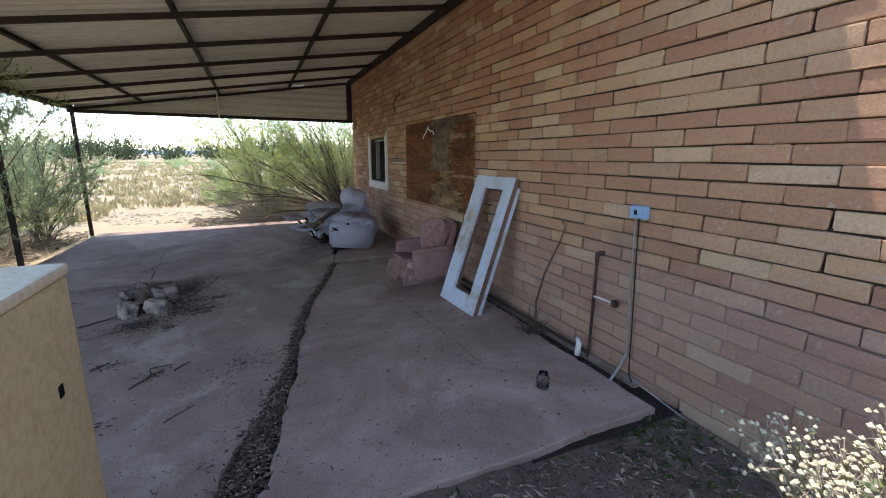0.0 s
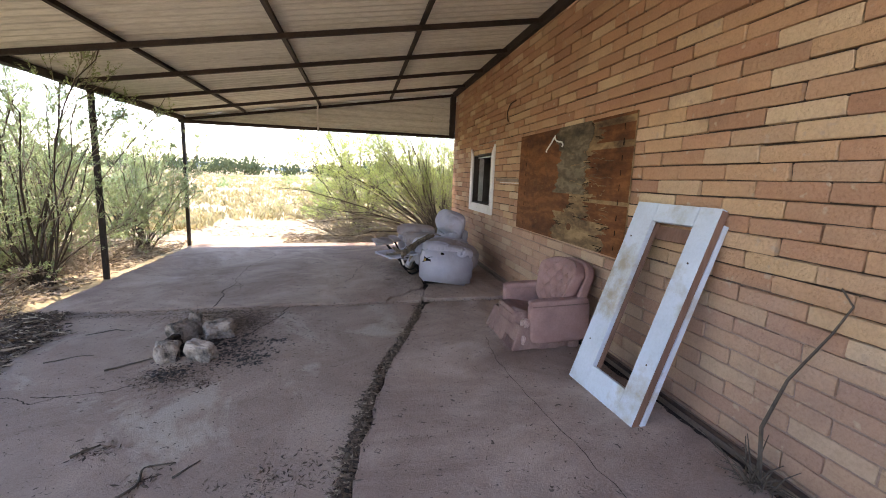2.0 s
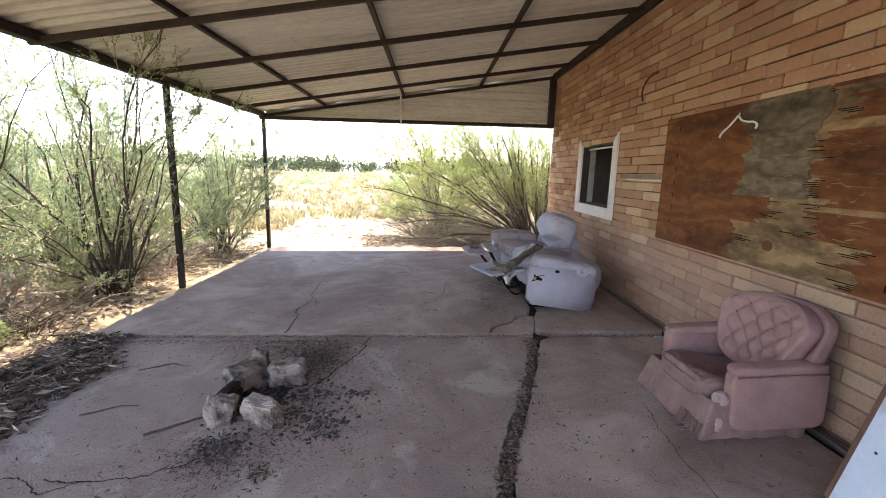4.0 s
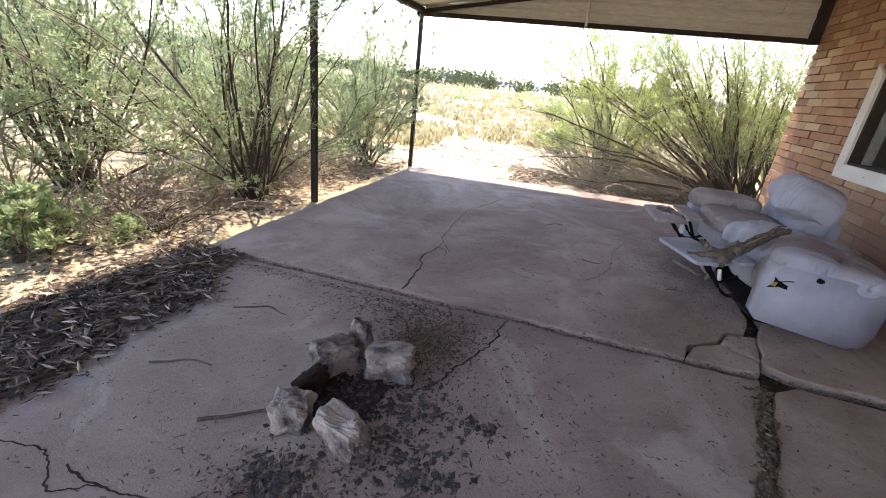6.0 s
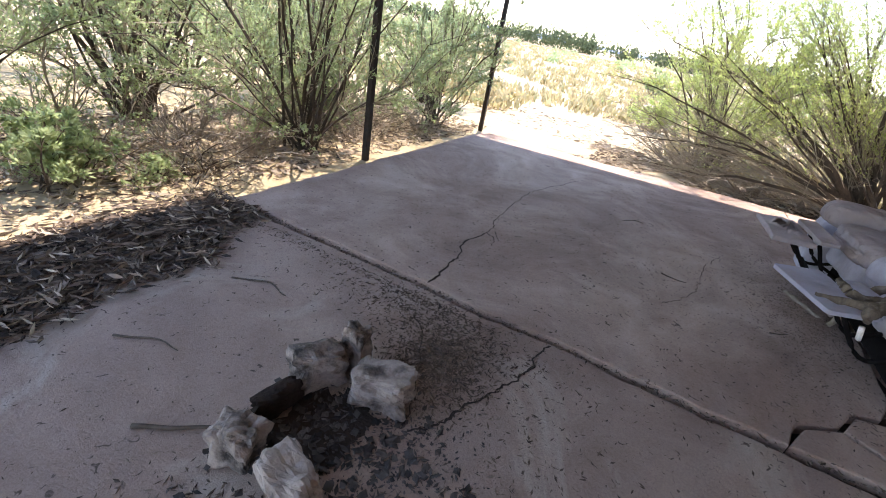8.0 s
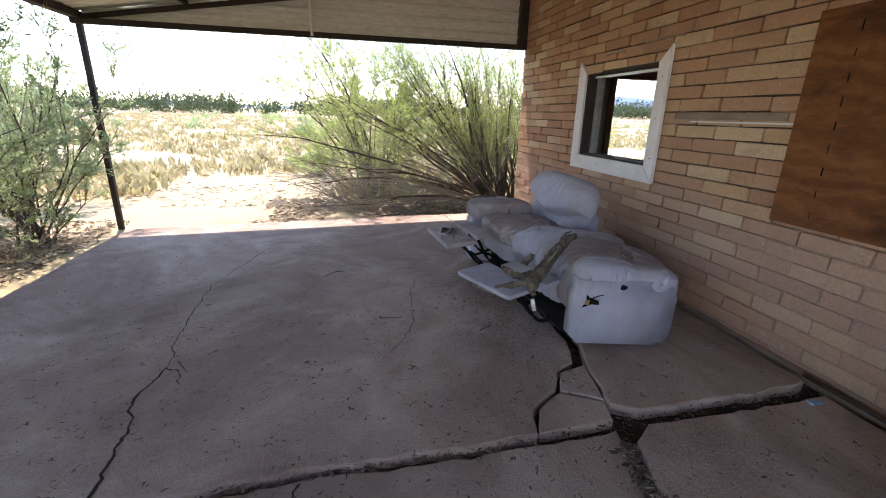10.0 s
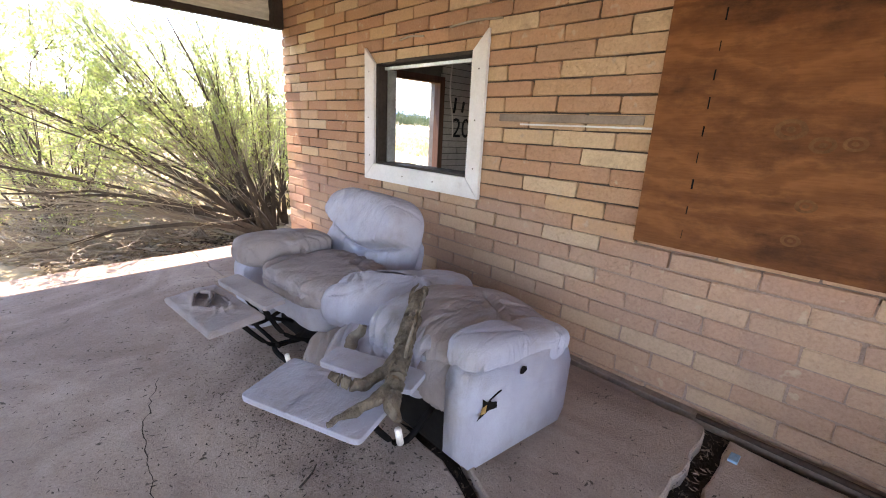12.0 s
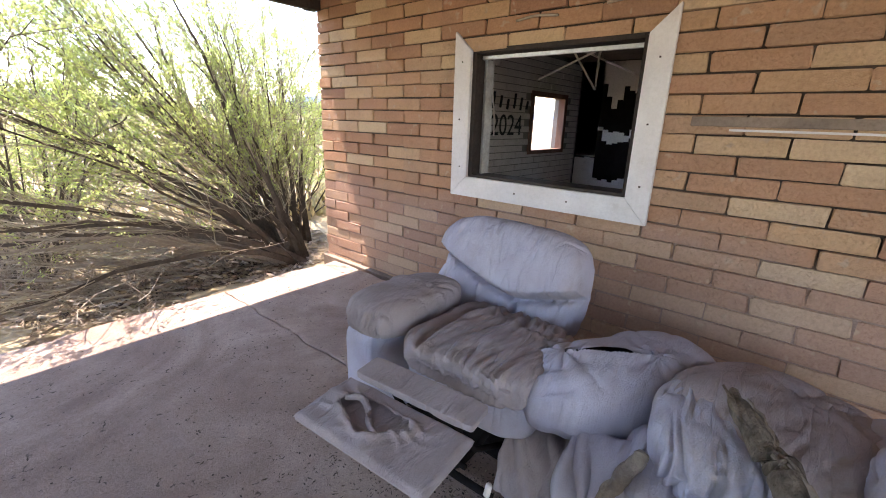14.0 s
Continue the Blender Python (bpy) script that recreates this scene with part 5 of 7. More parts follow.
    soft("arm_pad", (0.50, 0.25, 0.19), (1.53, 7.178, 0.482), (0, 9, -2), "fabric", "back end of the rolled arm pad", power=3.0, cuts=36, seed=27, wrinkle=0.010, seams=(([(0.06, -0.15, -0.02), (0.10, -0.08, 0.08)], 0.012, 0.012),))
    # near footrest flap and strip
    part("footrest", seat_block((0.30, 0.56, 0.030), 18, 44, 21, 0.0015, seams=(([(-0.15, 0.06, 0.016), (0.15, 0.03, 0.016)], 0.005, 0.006),), gathers=(((0.12, -0.27, 0.015), (0.12, 0.1, 0.015), 16, 0.07, 0.005),)),
         "fabric", c, "grey padded footrest flap", True, m=pose(0.655, 7.535, 0.385, 0, -3, 22))
    part("footrest_strip", seat_block((0.145, 0.46, 0.034), 14, 28, 22, 0.002, gathers=(((-0.07, -0.2, 0.02), (-0.07, 0.2, 0.02), 14, 0.05, 0.005),)), "fabric", c, "", True, m=pose(0.89, 7.53, 0.418, 0, -3, 22))
    for y in (7.36, 7.66):
        rod("scissor_arm", [(0.72, y, 0.37), (0.92, y, 0.13), (1.10, y, 0.22)], 0.014, "black", c, "dark metal recliner linkage", 6)
    rod("white_tube", [(0.80, 7.215, 0.29), (0.775, 7.20, 0.37)], 0.014, "plastic", c, "short white plastic sleeve", 8)
    rod("white_tube", [(0.86, 8.30, 0.10), (0.84, 8.28, 0.17)], 0.014, "plastic", c, "short white plastic sleeve", 8)


loveseat()


def branch_log():
    c = thing("dry_log", "dry forked mesquite branch with peeling bark lying across the sofa", "branch")
    def limb(nm, pts, rs, mt="bark", par=c):
        line = smooth_line(pts, 8)
        n = len(line)
        path = []
        for i, p in enumerate(line):
            u = i / (n - 1) * (len(rs) - 1)
            k = min(int(u), len(rs) - 2)
            r = rs[k] + (rs[k + 1] - rs[k]) * (u - k)
            path.append((p + noise.noise_vector(p * 14) * 0.010, r))
        v, f = tubes([path], 12)
        v = [q + noise.noise_vector(Vector((q.x * 22, q.y * 22, q.z * 22))) * 0.010 + noise.noise_vector(q * 60) * 0.003 for q in v]
        raw(nm, v, f, mt, par, "", False)
    limb("trunk", [(1.29, 7.65, 0.655), (1.20, 7.60, 0.635), (1.04, 7.48, 0.575), (0.92, 7.38, 0.50), (0.80, 7.26, 0.435), (0.775, 7.20, 0.40)], (0.016, 0.034, 0.040, 0.042, 0.032, 0.016))
    limb("fork", [(0.98, 7.43, 0.53), (0.87, 7.42, 0.465), (0.76, 7.42, 0.455), (0.70, 7.47, 0.47), (0.68, 7.50, 0.49)], (0.030, 0.028, 0.026, 0.024, 0.016))
    limb("fork", [(0.90, 7.36, 0.48), (0.78, 7.30, 0.45), (0.68, 7.32, 0.435), (0.56, 7.33, 0.425)], (0.032, 0.026, 0.020, 0.008))
    top, foot = Vector((1.27, 7.64, 0.66)), Vector((0.82, 7.29, 0.46))
    for k in range(9):
        o = Vector((0.012 * math.sin(k * 2.1), 0.026 * math.cos(k * 1.7), 0.022 * abs(math.sin(k * 1.3 + 1))))
        p0, p1 = top.lerp(foot, 0.07 * k), top.lerp(foot, min(1, 0.07 * k + 0.42))
        limb("bark_strip", [p0 + o * 1.5, p0.lerp(p1, 0.5) + o * 1.9, p1 + o * 2.0], (0.004, 0.009, 0.004), "bark_pale" if k % 2 else "bark")
    d = thing("dry_stick", "short weathered branch stuck beside the sofa covers", "branch")
    limb("stem", [(1.05, 7.83, 0.46), (1.0, 7.87, 0.36), (0.985, 7.92, 0.24), (0.96, 7.97, 0.06), (0.95, 7.99, 0.005)], (0.022, 0.030, 0.026, 0.02, 0.014), "bark_pale", d)
    for q in (((0.86, 8.20, 0.03), (0.80, 8.30, 0.03), (0.74, 8.40, 0.025)), ((0.92, 8.08, 0.025), (0.84, 8.24, 0.028), (0.78, 8.28, 0.025))):
        e = thing("dry_stick", "short dry branch lying on the slab before the sofa", "branch")
        limb("stem", [(x, y, z + floor_z(x) - 0.0) for x, y, z in q], (0.014, 0.018, 0.010), "bark_pale", e)


branch_log()


# fire ring
ring = [(-1.37, 5.04, (0.16, 0.14, 0.17), 12, 1.0, "angular pale rock, blackened on one side"), (-1.11, 5.03, (0.22, 0.14, 0.15), -14, 2.3, "squared pale stone block"),
        (-1.41, 5.48, (0.15, 0.24, 0.19), -30, 3.7, "pitted pale rock of the fire ring"), (-1.13, 5.57, (0.25, 0.19, 0.15), 20, 4.9, "rounded grey stone of the fire ring"), (-1.36, 5.66, (0.11, 0.11, 0.21), 10, 6.1, "upright dark stone of the fire ring")]
part("charred_stone", rock((0.08, 0.20, 0.12), 8.4, 8, 0.4, 5), "crackdirt", None, "charred black stone on the side of the fire ring", category="stone", m=pose(-1.42, 5.25, floor_z(-1.43) + 0.055, 0, 8, -12))["group"] = "stones of the fire ring"
for x, y, s, turn, seed, lab in ring:
    part("fire_ring_stone", rock(s, seed, 10, 0.36, 6), "stone", None, lab, category="stone", m=pose(x, y, floor_z(x) + s[2] * 0.46, 0, 0, turn))["group"] = "stones of the fire ring"
rng = np.random.default_rng(2)


def blob(cx, cy, sx, sy, n, lift=0.0, ang=0.0):
    a = rng.normal(0, 1, (n, 2)) * (sx, sy)
    ca, sa = math.cos(ang), math.sin(ang)
    return [(cx + u * ca - v * sa, cy + u * sa + v * ca, floor_z(cx + u * ca - v * sa) + lift) for u, v in a]


def ragged_patch(name, cx, cy, rx, ry, material, label, lift, seed):
    b = bmesh.new()
    ring = []
    for i in range(70):
        a = 2 * math.pi * i / 70
        k = 1 + 0.45 * noise.noise((math.cos(a) * 1.6, math.sin(a) * 1.6, seed)) + 0.25 * noise.noise((math.cos(a) * 6, math.sin(a) * 6, seed + 4))
        x, y = cx + rx * k * math.cos(a), cy + ry * k * math.sin(a)
        ring.append(b.verts.new((x, y, floor_z(x) + lift)))
    b.faces.new(ring)
    return part(name, b, material, None, label, kind="structure", category="dirt")


ragged_patch("ash_bed", -1.23, 5.30, 0.16, 0.22, "crackdirt", "black ash and charcoal inside the fire ring", 0.007, 7.0)
chips("charcoal_bits", blob(-1.22, 5.28, 0.12, 0.14, 350, 0.008) + blob(-0.92, 5.28, 0.10, 0.20, 260) + blob(-0.72, 5.0, 0.09, 0.10, 150) + blob(-1.25, 4.76, 0.08, 0.06, 160) + blob(-0.60, 5.35, 0.10, 0.06, 60), "char", (0.008, 0.026), "scattered charcoal lumps round the fire ring", thin=0.95)
chips("charcoal_dust", blob(-0.90, 5.3, 0.14, 0.25, 700) + blob(-0.80, 4.95, 0.16, 0.16, 200), "char", (0.003, 0.010), "fine charcoal crumbs round the fire ring", thin=0.8)
chips("fire_litter", blob(-1.05, 5.9, 0.14, 0.16, 2800) + blob(-1.2, 4.72, 0.16, 0.12, 900) + blob(-1.25, 6.2, 0.35, 0.12, 1600) + blob(-0.55, 5.5, 0.25, 0.4, 400), "litter", (0.005, 0.020), "dry dark twig litter round the fire ring")

# litter in the wide crack and the joints
spots = []
for i in range(len(CRACK) - 1):
    (xa, ya), (xb, yb) = CRACK[i], CRACK[i + 1]
    n = int(900 * (1.3 - 0.08 * ya))
    for k in range(n):
        t = rng.random()
        y = ya + (yb - ya) * t
        wd = 0.058 + 0.22 * max(0.0, 1 - (y - 1.5) / 1.9)
        x = xa + (xb - xa) * t - wd / 2 + rng.normal(0, 0.42) * wd
        spots.append((x, y, floor_z(x) - 0.03 + rng.random() * 0.03))
chips("crack_rubble", [p for p in spots[::5]], "litter", (0.015, 0.04), "coarse rubble and sticks in the wide crack")
spots += blob(-0.25, 3.4, 0.16, 0.10, 260, 0.0, 0.6) + blob(-0.1, 2.4, 0.14, 0.3, 300)
chips("crack_litter", spots, "litter", (0.005, 0.022), "dry twigs and leaf litter filling the wide crack")
spots = [(x, 6.455 + rng.normal(0, 0.02), floor_z(x) - 0.01 + 0.02 * rng.random()) for x in rng.uniform(-3.2, 0.95, 700)]
spots += [(x, 6.36 - abs(rng.normal(0, 0.06)), floor_z(x)) for x in rng.uniform(-3.0, -0.9, 500)]
spots += [(x, 6.48 + rng.normal(0, 0.03), floor_z(x) - 0.015) for x in rng.uniform(0.95, 2.25, 200)]
spots += [(1.09 + rng.normal(0, 0.03), y, floor_z(1.1) - 0.02) for y in rng.uniform(6.5, 7.4, 200)]
spots += [(2.27 + rng.normal(0, 0.02), y, -0.03 + 0.02 * rng.random()) for y in rng.uniform(1.8, 11.2, 600)]
chips("joint_litter", spots, "litter", (0.005, 0.022), "dark litter along the slab joints")
# mulch strip between slab and open ground
spots = []
while len(spots) < 9000:
    x, y = rng.uniform(-3.5, -2.35), rng.uniform(1.6, 6.45)
    if x < -2.62 + 0.2 * noise.noise((y * 2, 0, 0)) - (0.0 if y < 5.5 else 0.3 * (y - 5.5)) + abs(rng.normal(0, 0.07)):
        spots.append((x, y, floor_z(x) + 0.005 + 0.03 * rng.random()))
chips("mulch_litter", spots, "litter_dark", (0.012, 0.05), "deep dark leaf litter beside the slab")
chips("mulch_twigs", [(x - 0.02, y + 0.01, z + 0.008) for x, y, z in spots[::3]], "litter", (0.02, 0.07), "dry twigs on the leaf litter", thin=0.16)
chips("mulch_twigs", [(x + 0.02, y - 0.01, z + 0.012) for x, y, z in spots[::9]], "litter_pale", (0.015, 0.06), "bleached twigs on the leaf litter", thin=0.14)
bm = bmesh.new()
for i in range(26):
    for j in range(2):
        y = 1.5 + i * 0.196
        x = -3.48 if j == 0 else -2.66 + 0.2 * noise.noise((y * 2, 0, 0)) - (0.0 if y < 5.5 else 0.3 * (y - 5.5))
        bm.verts.new((x, y, floor_z(x) + 0.005))
bm.verts.ensure_lookup_table()
for i in range(25):
    bm.faces.new([bm.verts[k] for k in (2 * i, 2 * i + 1, 2 * i + 3, 2 * i + 2)])
part("mulch_bed", bm, "soil", None, "dark soil strip beside the slab", kind="structure", category="ground")
# crumbs all over the slabs
spots = [(x, y, floor_z(x) + (0.022 if y > 6.47 and x < 1.05 else 0.006)) for x, y in zip(rng.uniform(-2.7, 2.2, 3200), rng.uniform(1.8, 11.0, 3200))]
chips("slab_crumbs", spots, "litter", (0.003, 0.016), "scattered crumbs and leaf bits on the slab")
spots = [(x, y, z + 0.022) for x, y, z in blob(-1.6, 7.9, 0.12, 0.08, 60) + blob(0.05, 8.2, 0.1, 0.1, 50) + blob(0.75, 8.0, 0.2, 0.5, 700) + blob(0.7, 9.0, 0.2, 0.25, 300) + blob(0.8, 7.0, 0.2, 0.25, 300) + blob(0.75, 10.2, 0.2, 0.15, 120) + blob(-0.3, 9.0, 0.12, 0.05, 40) + blob(-0.2, 7.9, 0.1, 0.05, 40)]
chips("sofa_litter", spots, "litter", (0.003, 0.012), "crumbled stuffing and litter before the sofa")
spots = [(x, y, z - 0.0) for x, y, z in blob(-2.0, 3.2, 0.05, 0.04, 40) + blob(-1.15, 2.85, 0.07, 0.05, 90) + blob(-1.5, 2.5, 0.1, 0.06, 90) + blob(-0.9, 3.5, 0.05, 0.04, 40) + blob(-1.25, 3.8, 0.06, 0.04, 50) + blob(-0.95, 4.55, 0.05, 0.04, 40)]
chips("slab_litter", spots, "litter", (0.008, 0.03), "dark leaf clumps on the slab")


def stick(pts, r, label="dry stick lying on the slab", lift=0.0):
    r *= 0.65
    line = smooth_line([(x, y, floor_z(x) + lift + r * 0.9) for x, y in pts], 5)
    v, f = tubes([[(p + noise.noise_vector(p * 9) * 0.008 * Vector((1, 1, 0.2)).length, r * (1.1 - 0.7 * i / len(line))) for i, p in enumerate(line)]], 6)
    return raw("stick", v, f, "stem", None, label, True, category="stick")


stick([(-1.76, 4.89), (-1.60, 5.0), (-1.48, 5.10), (-1.42, 5.2)], 0.013)
stick([(-2.3, 5.1), (-2.15, 5.2), (-2.0, 5.22)], 0.008)
stick([(-2.35, 5.75), (-2.15, 5.85), (-2.0, 5.82)], 0.010)
stick([(-1.0, 3.3), (-0.9, 3.45), (-0.92, 3.6), (-0.78, 3.62)], 0.012)
stick([(-0.75, 3.5), (-0.66, 3.62)], 0.010)
stick([(-1.35, 3.75), (-1.25, 3.85)], 0.014)
stick([(-1.3, 3.0), (-1.22, 3.2), (-1.26, 3.35)], 0.008)
stick([(-0.7, 2.75), (-0.55, 2.9)], 0.007)
stick([(-1.45, 7.55), (-1.36, 7.42)], 0.006, lift=0.022)
stick([(-0.15, 7.9), (0.02, 7.88)], 0.007, lift=0.022)
stick([(0.55, 7.55), (0.66, 7.62)], 0.008, lift=0.022)
stick([(-0.6, 8.9), (-0.5, 9.02), (-0.42, 8.98)], 0.007, lift=0.022)

# plywood over the second window
ply = thing("plywood_sheet", "weathered reddish plywood sheet with splintered delaminated veneer, nailed over a window", "plywood")
PY0, PY1, PZ0, PZ1 = 4.56, 7.11, 0.875, 2.115
part("core", box((2.385, PY0, PZ0), (2.398, PY1, PZ1)), "ply_tan", ply, "pale splintered inner ply")
rngp = random.Random(8)
nst = 104
verts = {k: ([], []) for k in ("red", "dark", "grey", "gap")}


def strip(key, y0, y1, z0, z1, x):
    v, f = verts[key]
    n = len(v)
    pts = [(y0, z0), (y1, z0), (y1 + rngp.uniform(-0.008, 0.008), (z0 + z1) / 2), (y1, z1), (y0, z1)]
    for dx in (0, -0.004 if key in ("red", "dark") else -0.0035 - 0.002 * rngp.random()):
        v.extend((x + dx, y, z) for y, z in pts)
    f.append(tuple(n + 5 + i for i in range(5)))
    for i in range(5):
        j = (i + 1) % 5
        f.append((n + i, n + j, n + 5 + j, n + 5 + i))


for i in range(nst):
    z0 = PZ0 + (PZ1 - PZ0) * i / nst
    z1 = PZ0 + (PZ1 - PZ0) * (i + 1) / nst
    u = (i + 0.5) / nst
    edge = 5.62 + 0.16 * noise.noise((u * 3.0, 3, 0)) + 0.14 * noise.noise((u * 9, 1, 0)) + 0.12 * noise.noise((u * 31, 4, 0)) + (0.30 if u < 0.26 else 0.0)
    strip("red", PY1 - 0.002, edge, z0, z1, 2.385)
    # black strips along both veneer edges paint the shadow under the lifted ply
    if noise.noise((u * 17, 6, 0)) > 0.12:
        strip("gap", edge + 0.03, edge - rngp.uniform(0.03, 0.16), z0 + 0.003, z1 - 0.003, 2.3858)
    edge2 = 5.22 + 0.24 * noise.noise((u * 4.0, 8, 0)) + 0.16 * noise.noise((u * 13, 2, 0)) + 0.14 * noise.noise((u * 37, 7, 0)) - (0.3 if u < 0.22 else 0)
    if noise.noise((u * 12, 9, 0)) > -0.34:
        strip("dark", PY0 + 0.002, edge2, z0, z1, 2.385)
    if noise.noise((u * 19, 3, 0)) > 0.05:
        strip("gap", edge2 - 0.03, edge2 + rngp.uniform(0.04, 0.2), z0 + 0.003, z1 - 0.003, 2.3858)
    if u > 0.42:
        e3 = 5.28 + 0.18 * noise.noise((u * 5, 4, 0)) + 0.10 * noise.noise((u * 27, 5, 0))
        strip("grey", 5.92 + 0.16 * noise.noise((u * 6, 9, 0)) + 0.09 * noise.noise((u * 29, 8, 0)), e3, z0, z1, 2.381)
raw("veneer", *verts["red"], "ply_red", ply, "reddish brown outer veneer", kind="stuff")
raw("veneer", *verts["dark"], "ply_red", ply, "peeling outer veneer", kind="stuff")
raw("split", *verts["gap"], "black", ply, "dark splits between the plies", kind="stuff")
raw("veneer", *verts["grey"], "ply_grey", ply, "greyed middle ply", kind="stuff")
for (y, z, r) in ((6.52, 1.50, 0.045), (6.40, 1.44, 0.035), (6.24, 1.72, 0.03), (6.42, 1.02, 0.028), (6.40, 1.18, 0.03), (6.3, 1.45, 0.03), (5.45, 1.75, 0.03), (5.55, 1.05, 0.04)):
    for k, (sc, mt) in enumerate(((1.0, "knot"), (0.6, "ply_red"), (0.3, "knot"))):
        b = bmesh.new()
        bmesh.ops.create_circle(b, cap_ends=True, segments=18, radius=r * sc, matrix=pose(2.3790 - 0.0006 * k, y, z, 0, 90, 0))
        for v in b.verts:
            v.co.y += (v.co.y - y) * 0.35 + 0.004 * noise.noise(v.co * 40)
        part("knot", b, mt, ply)
for k in range(9):
    for y in (6.86, 4.7):
        b = bmesh.new()
        z = PZ0 + 0.08 + k * 0.13
        box((2.3785, y - 0.006 + 0.01 * rngp.random(), z - 0.02), (2.383, y + 0.006, z + 0.02 + 0.02 * rngp.random()), bm=b)
        part("staple_mark", b, "black", ply)
rngs = random.Random(4)
paths = []
for i in range(60):
    y, z = rngs.uniform(4.75, 5.5), rngs.uniform(1.1, 1.85)
    L = rngs.uniform(0.06, 0.25)
    paths.append([((2.383, y + L, z), 0.003), ((2.372, y + L / 2, z + rngs.uniform(-0.012, 0.012)), 0.004), ((2.366 - rngs.uniform(0, 0.02), y, z + rngs.uniform(-0.03, 0.03)), 0.001)])
v, f = tubes(paths, 3)
raw("splinter", v, f, "ply_tan", ply, "loose pale splinters", kind="stuff")

hg = thing("coat_hanger", "broken white plastic coat hanger hung on the plywood", "hanger")
rod("hanger_body", [(2.37, 6.235, 1.865), (2.368, 6.21, 1.90), (2.368, 6.12, 1.955), (2.366, 6.06, 2.0), (2.366, 6.03, 2.02), (2.366, 5.99, 1.985), (2.367, 5.92, 1.965), (2.368, 5.85, 1.955), (2.37, 5.82, 1.93), (2.37, 5.83, 1.905)], 0.008, "plastic", hg, sides=8)
rod("hook_stub", [(2.37, 6.03, 2.015), (2.374, 6.03, 2.045)], 0.007, "plastic", hg)

# strip of lath and a hook on the wall
part("lath_strip", box((2.390, 7.16, 1.50), (2.398, 8.16, 1.548), 0.003), "footing", None, "thin white painted lath nailed to the brick wall", category="board")
part("lath_strip", box((2.391, 6.92, 1.478), (2.398, 7.98, 1.489), 0.002), "trim", None, "thin white painted lath nailed to the brick wall", category="board")
rod("wall_hook", [(2.395, 7.76, 2.40), (2.37, 7.74, 2.52), (2.37, 7.62, 2.63), (2.39, 7.45, 2.66)], 0.009, "pipe", None, "dark bent cable sticking out of the wall", 8, category="cable")
for (y, z, L) in ((8.2, 2.16, 0.5), (9.0, 2.13, 0.3)):
    rod("mortar_smear", [(2.392, y, z), (2.386, y + L / 2, z + 0.012), (2.393, y + L, z)], 0.008, "drystem", wall_west, sides=6)

# pipes, outlet and clutter near the slab's front
pp = thing("water_pipe", "rusty standing water pipe with tap and broken white fitting", "pipe")
rod("riser", [(2.35, 2.38, -0.02), (2.352, 2.375, 0.4), (2.35, 2.37, 0.80)], 0.013, "pipe", pp)
rod("elbow", [(2.35, 2.37, 0.79), (2.345, 2.365, 0.845), (2.36, 2.36, 0.86), (2.40, 2.355, 0.86)], 0.018, "pipe", pp)
rod("tap_arm", [(2.35, 2.37, 0.51), (2.345, 2.28, 0.515), (2.34, 2.16, 0.52)], 0.009, "plastic", pp)
part("tap_head", box((2.32, 2.125, 0.495), (2.365, 2.165, 0.545), 0.006), "pipe", pp)
rod("low_pipe", [(2.35, 2.38, 0.02), (2.335, 3.0, 0.022), (2.335, 4.6, 0.02), (2.335, 6.6, 0.018)], 0.015, "pipe", pp, "rusty pipe running along the footing")
rod("fitting", [(2.27, 2.42, 0.0), (2.27, 2.41, 0.11)], 0.024, "plastic", pp, "broken white pipe stub")
rod("fitting", [(2.27, 2.41, 0.10), (2.33, 2.50, 0.10)], 0.020, "plastic", pp, "broken white pipe stub")
ob = thing("outlet_box", "blue-grey electrical outlet box with grey conduit on the brick wall", "outlet")
part("box", box((2.345, 1.965, 1.175), (2.398, 2.095, 1.265), 0.008), "blue", ob)
part("cover", box((2.338, 1.975, 1.183), (2.346, 2.085, 1.257), 0.003), "blue", ob)
part("socket", box((2.334, 2.02, 1.205), (2.339, 2.045, 1.235), 0.002), "black", ob)
rod("conduit", [(2.375, 2.06, 1.18), (2.372, 2.05, 0.8), (2.375, 2.03, 0.35), (2.37, 2.02, 0.16)], 0.0055, "pvc", ob)
rod("cable", [(2.38, 2.035, 1.18), (2.378, 2.02, 0.8), (2.38, 2.0, 0.35), (2.36, 1.97, 0.06), (2.34, 1.92, -0.005)], 0.0045, "black", ob)
rod("loose_conduit", [(2.372, 2.02, 0.17), (2.31, 2.01, 0.09), (2.20, 1.985, 0.008)], 0.010, "pvc", ob, "broken pale conduit end")
rod("trailing_wire", [(2.36, 1.95, 0.01), (2.33, 1.75, 0.005), (2.36, 1.5, -0.05)], 0.005, "pvc", ob)

jar = thing("glass_jar", "clear glass jar half full of debris on the slab", "jar", at=(1.70, 2.11, floor_z(1.7) + 0.005))
b = bmesh.new()
prof = [(0.0, 0.0), (0.042, 0.0), (0.046, 0.01), (0.046, 0.075), (0.040, 0.095), (0.034, 0.10), (0.034, 0.12), (0.030, 0.12), (0.030, 0.10), (0.041, 0.07), (0.041, 0.008), (0.0, 0.006)]
rings = [[b.verts.new((r * math.cos(a), r * math.sin(a), z)) for a in np.linspace(0, 2 * math.pi, 20, endpoint=False)] if r else [b.verts.new((0, 0, z))] for r, z in prof]
for q in range(len(rings) - 1):
    A, B = rings[q], rings[q + 1]
    for k in range(20):
        n = (k + 1) % 20
        b.faces.new([A[0], B[k], B[n]] if len(A) == 1 else ([A[k], A[n], B[0]] if len(B) == 1 else [A[k], A[n], B[n], B[k]]))
part("jar_glass", b, "glass", jar, "", True)
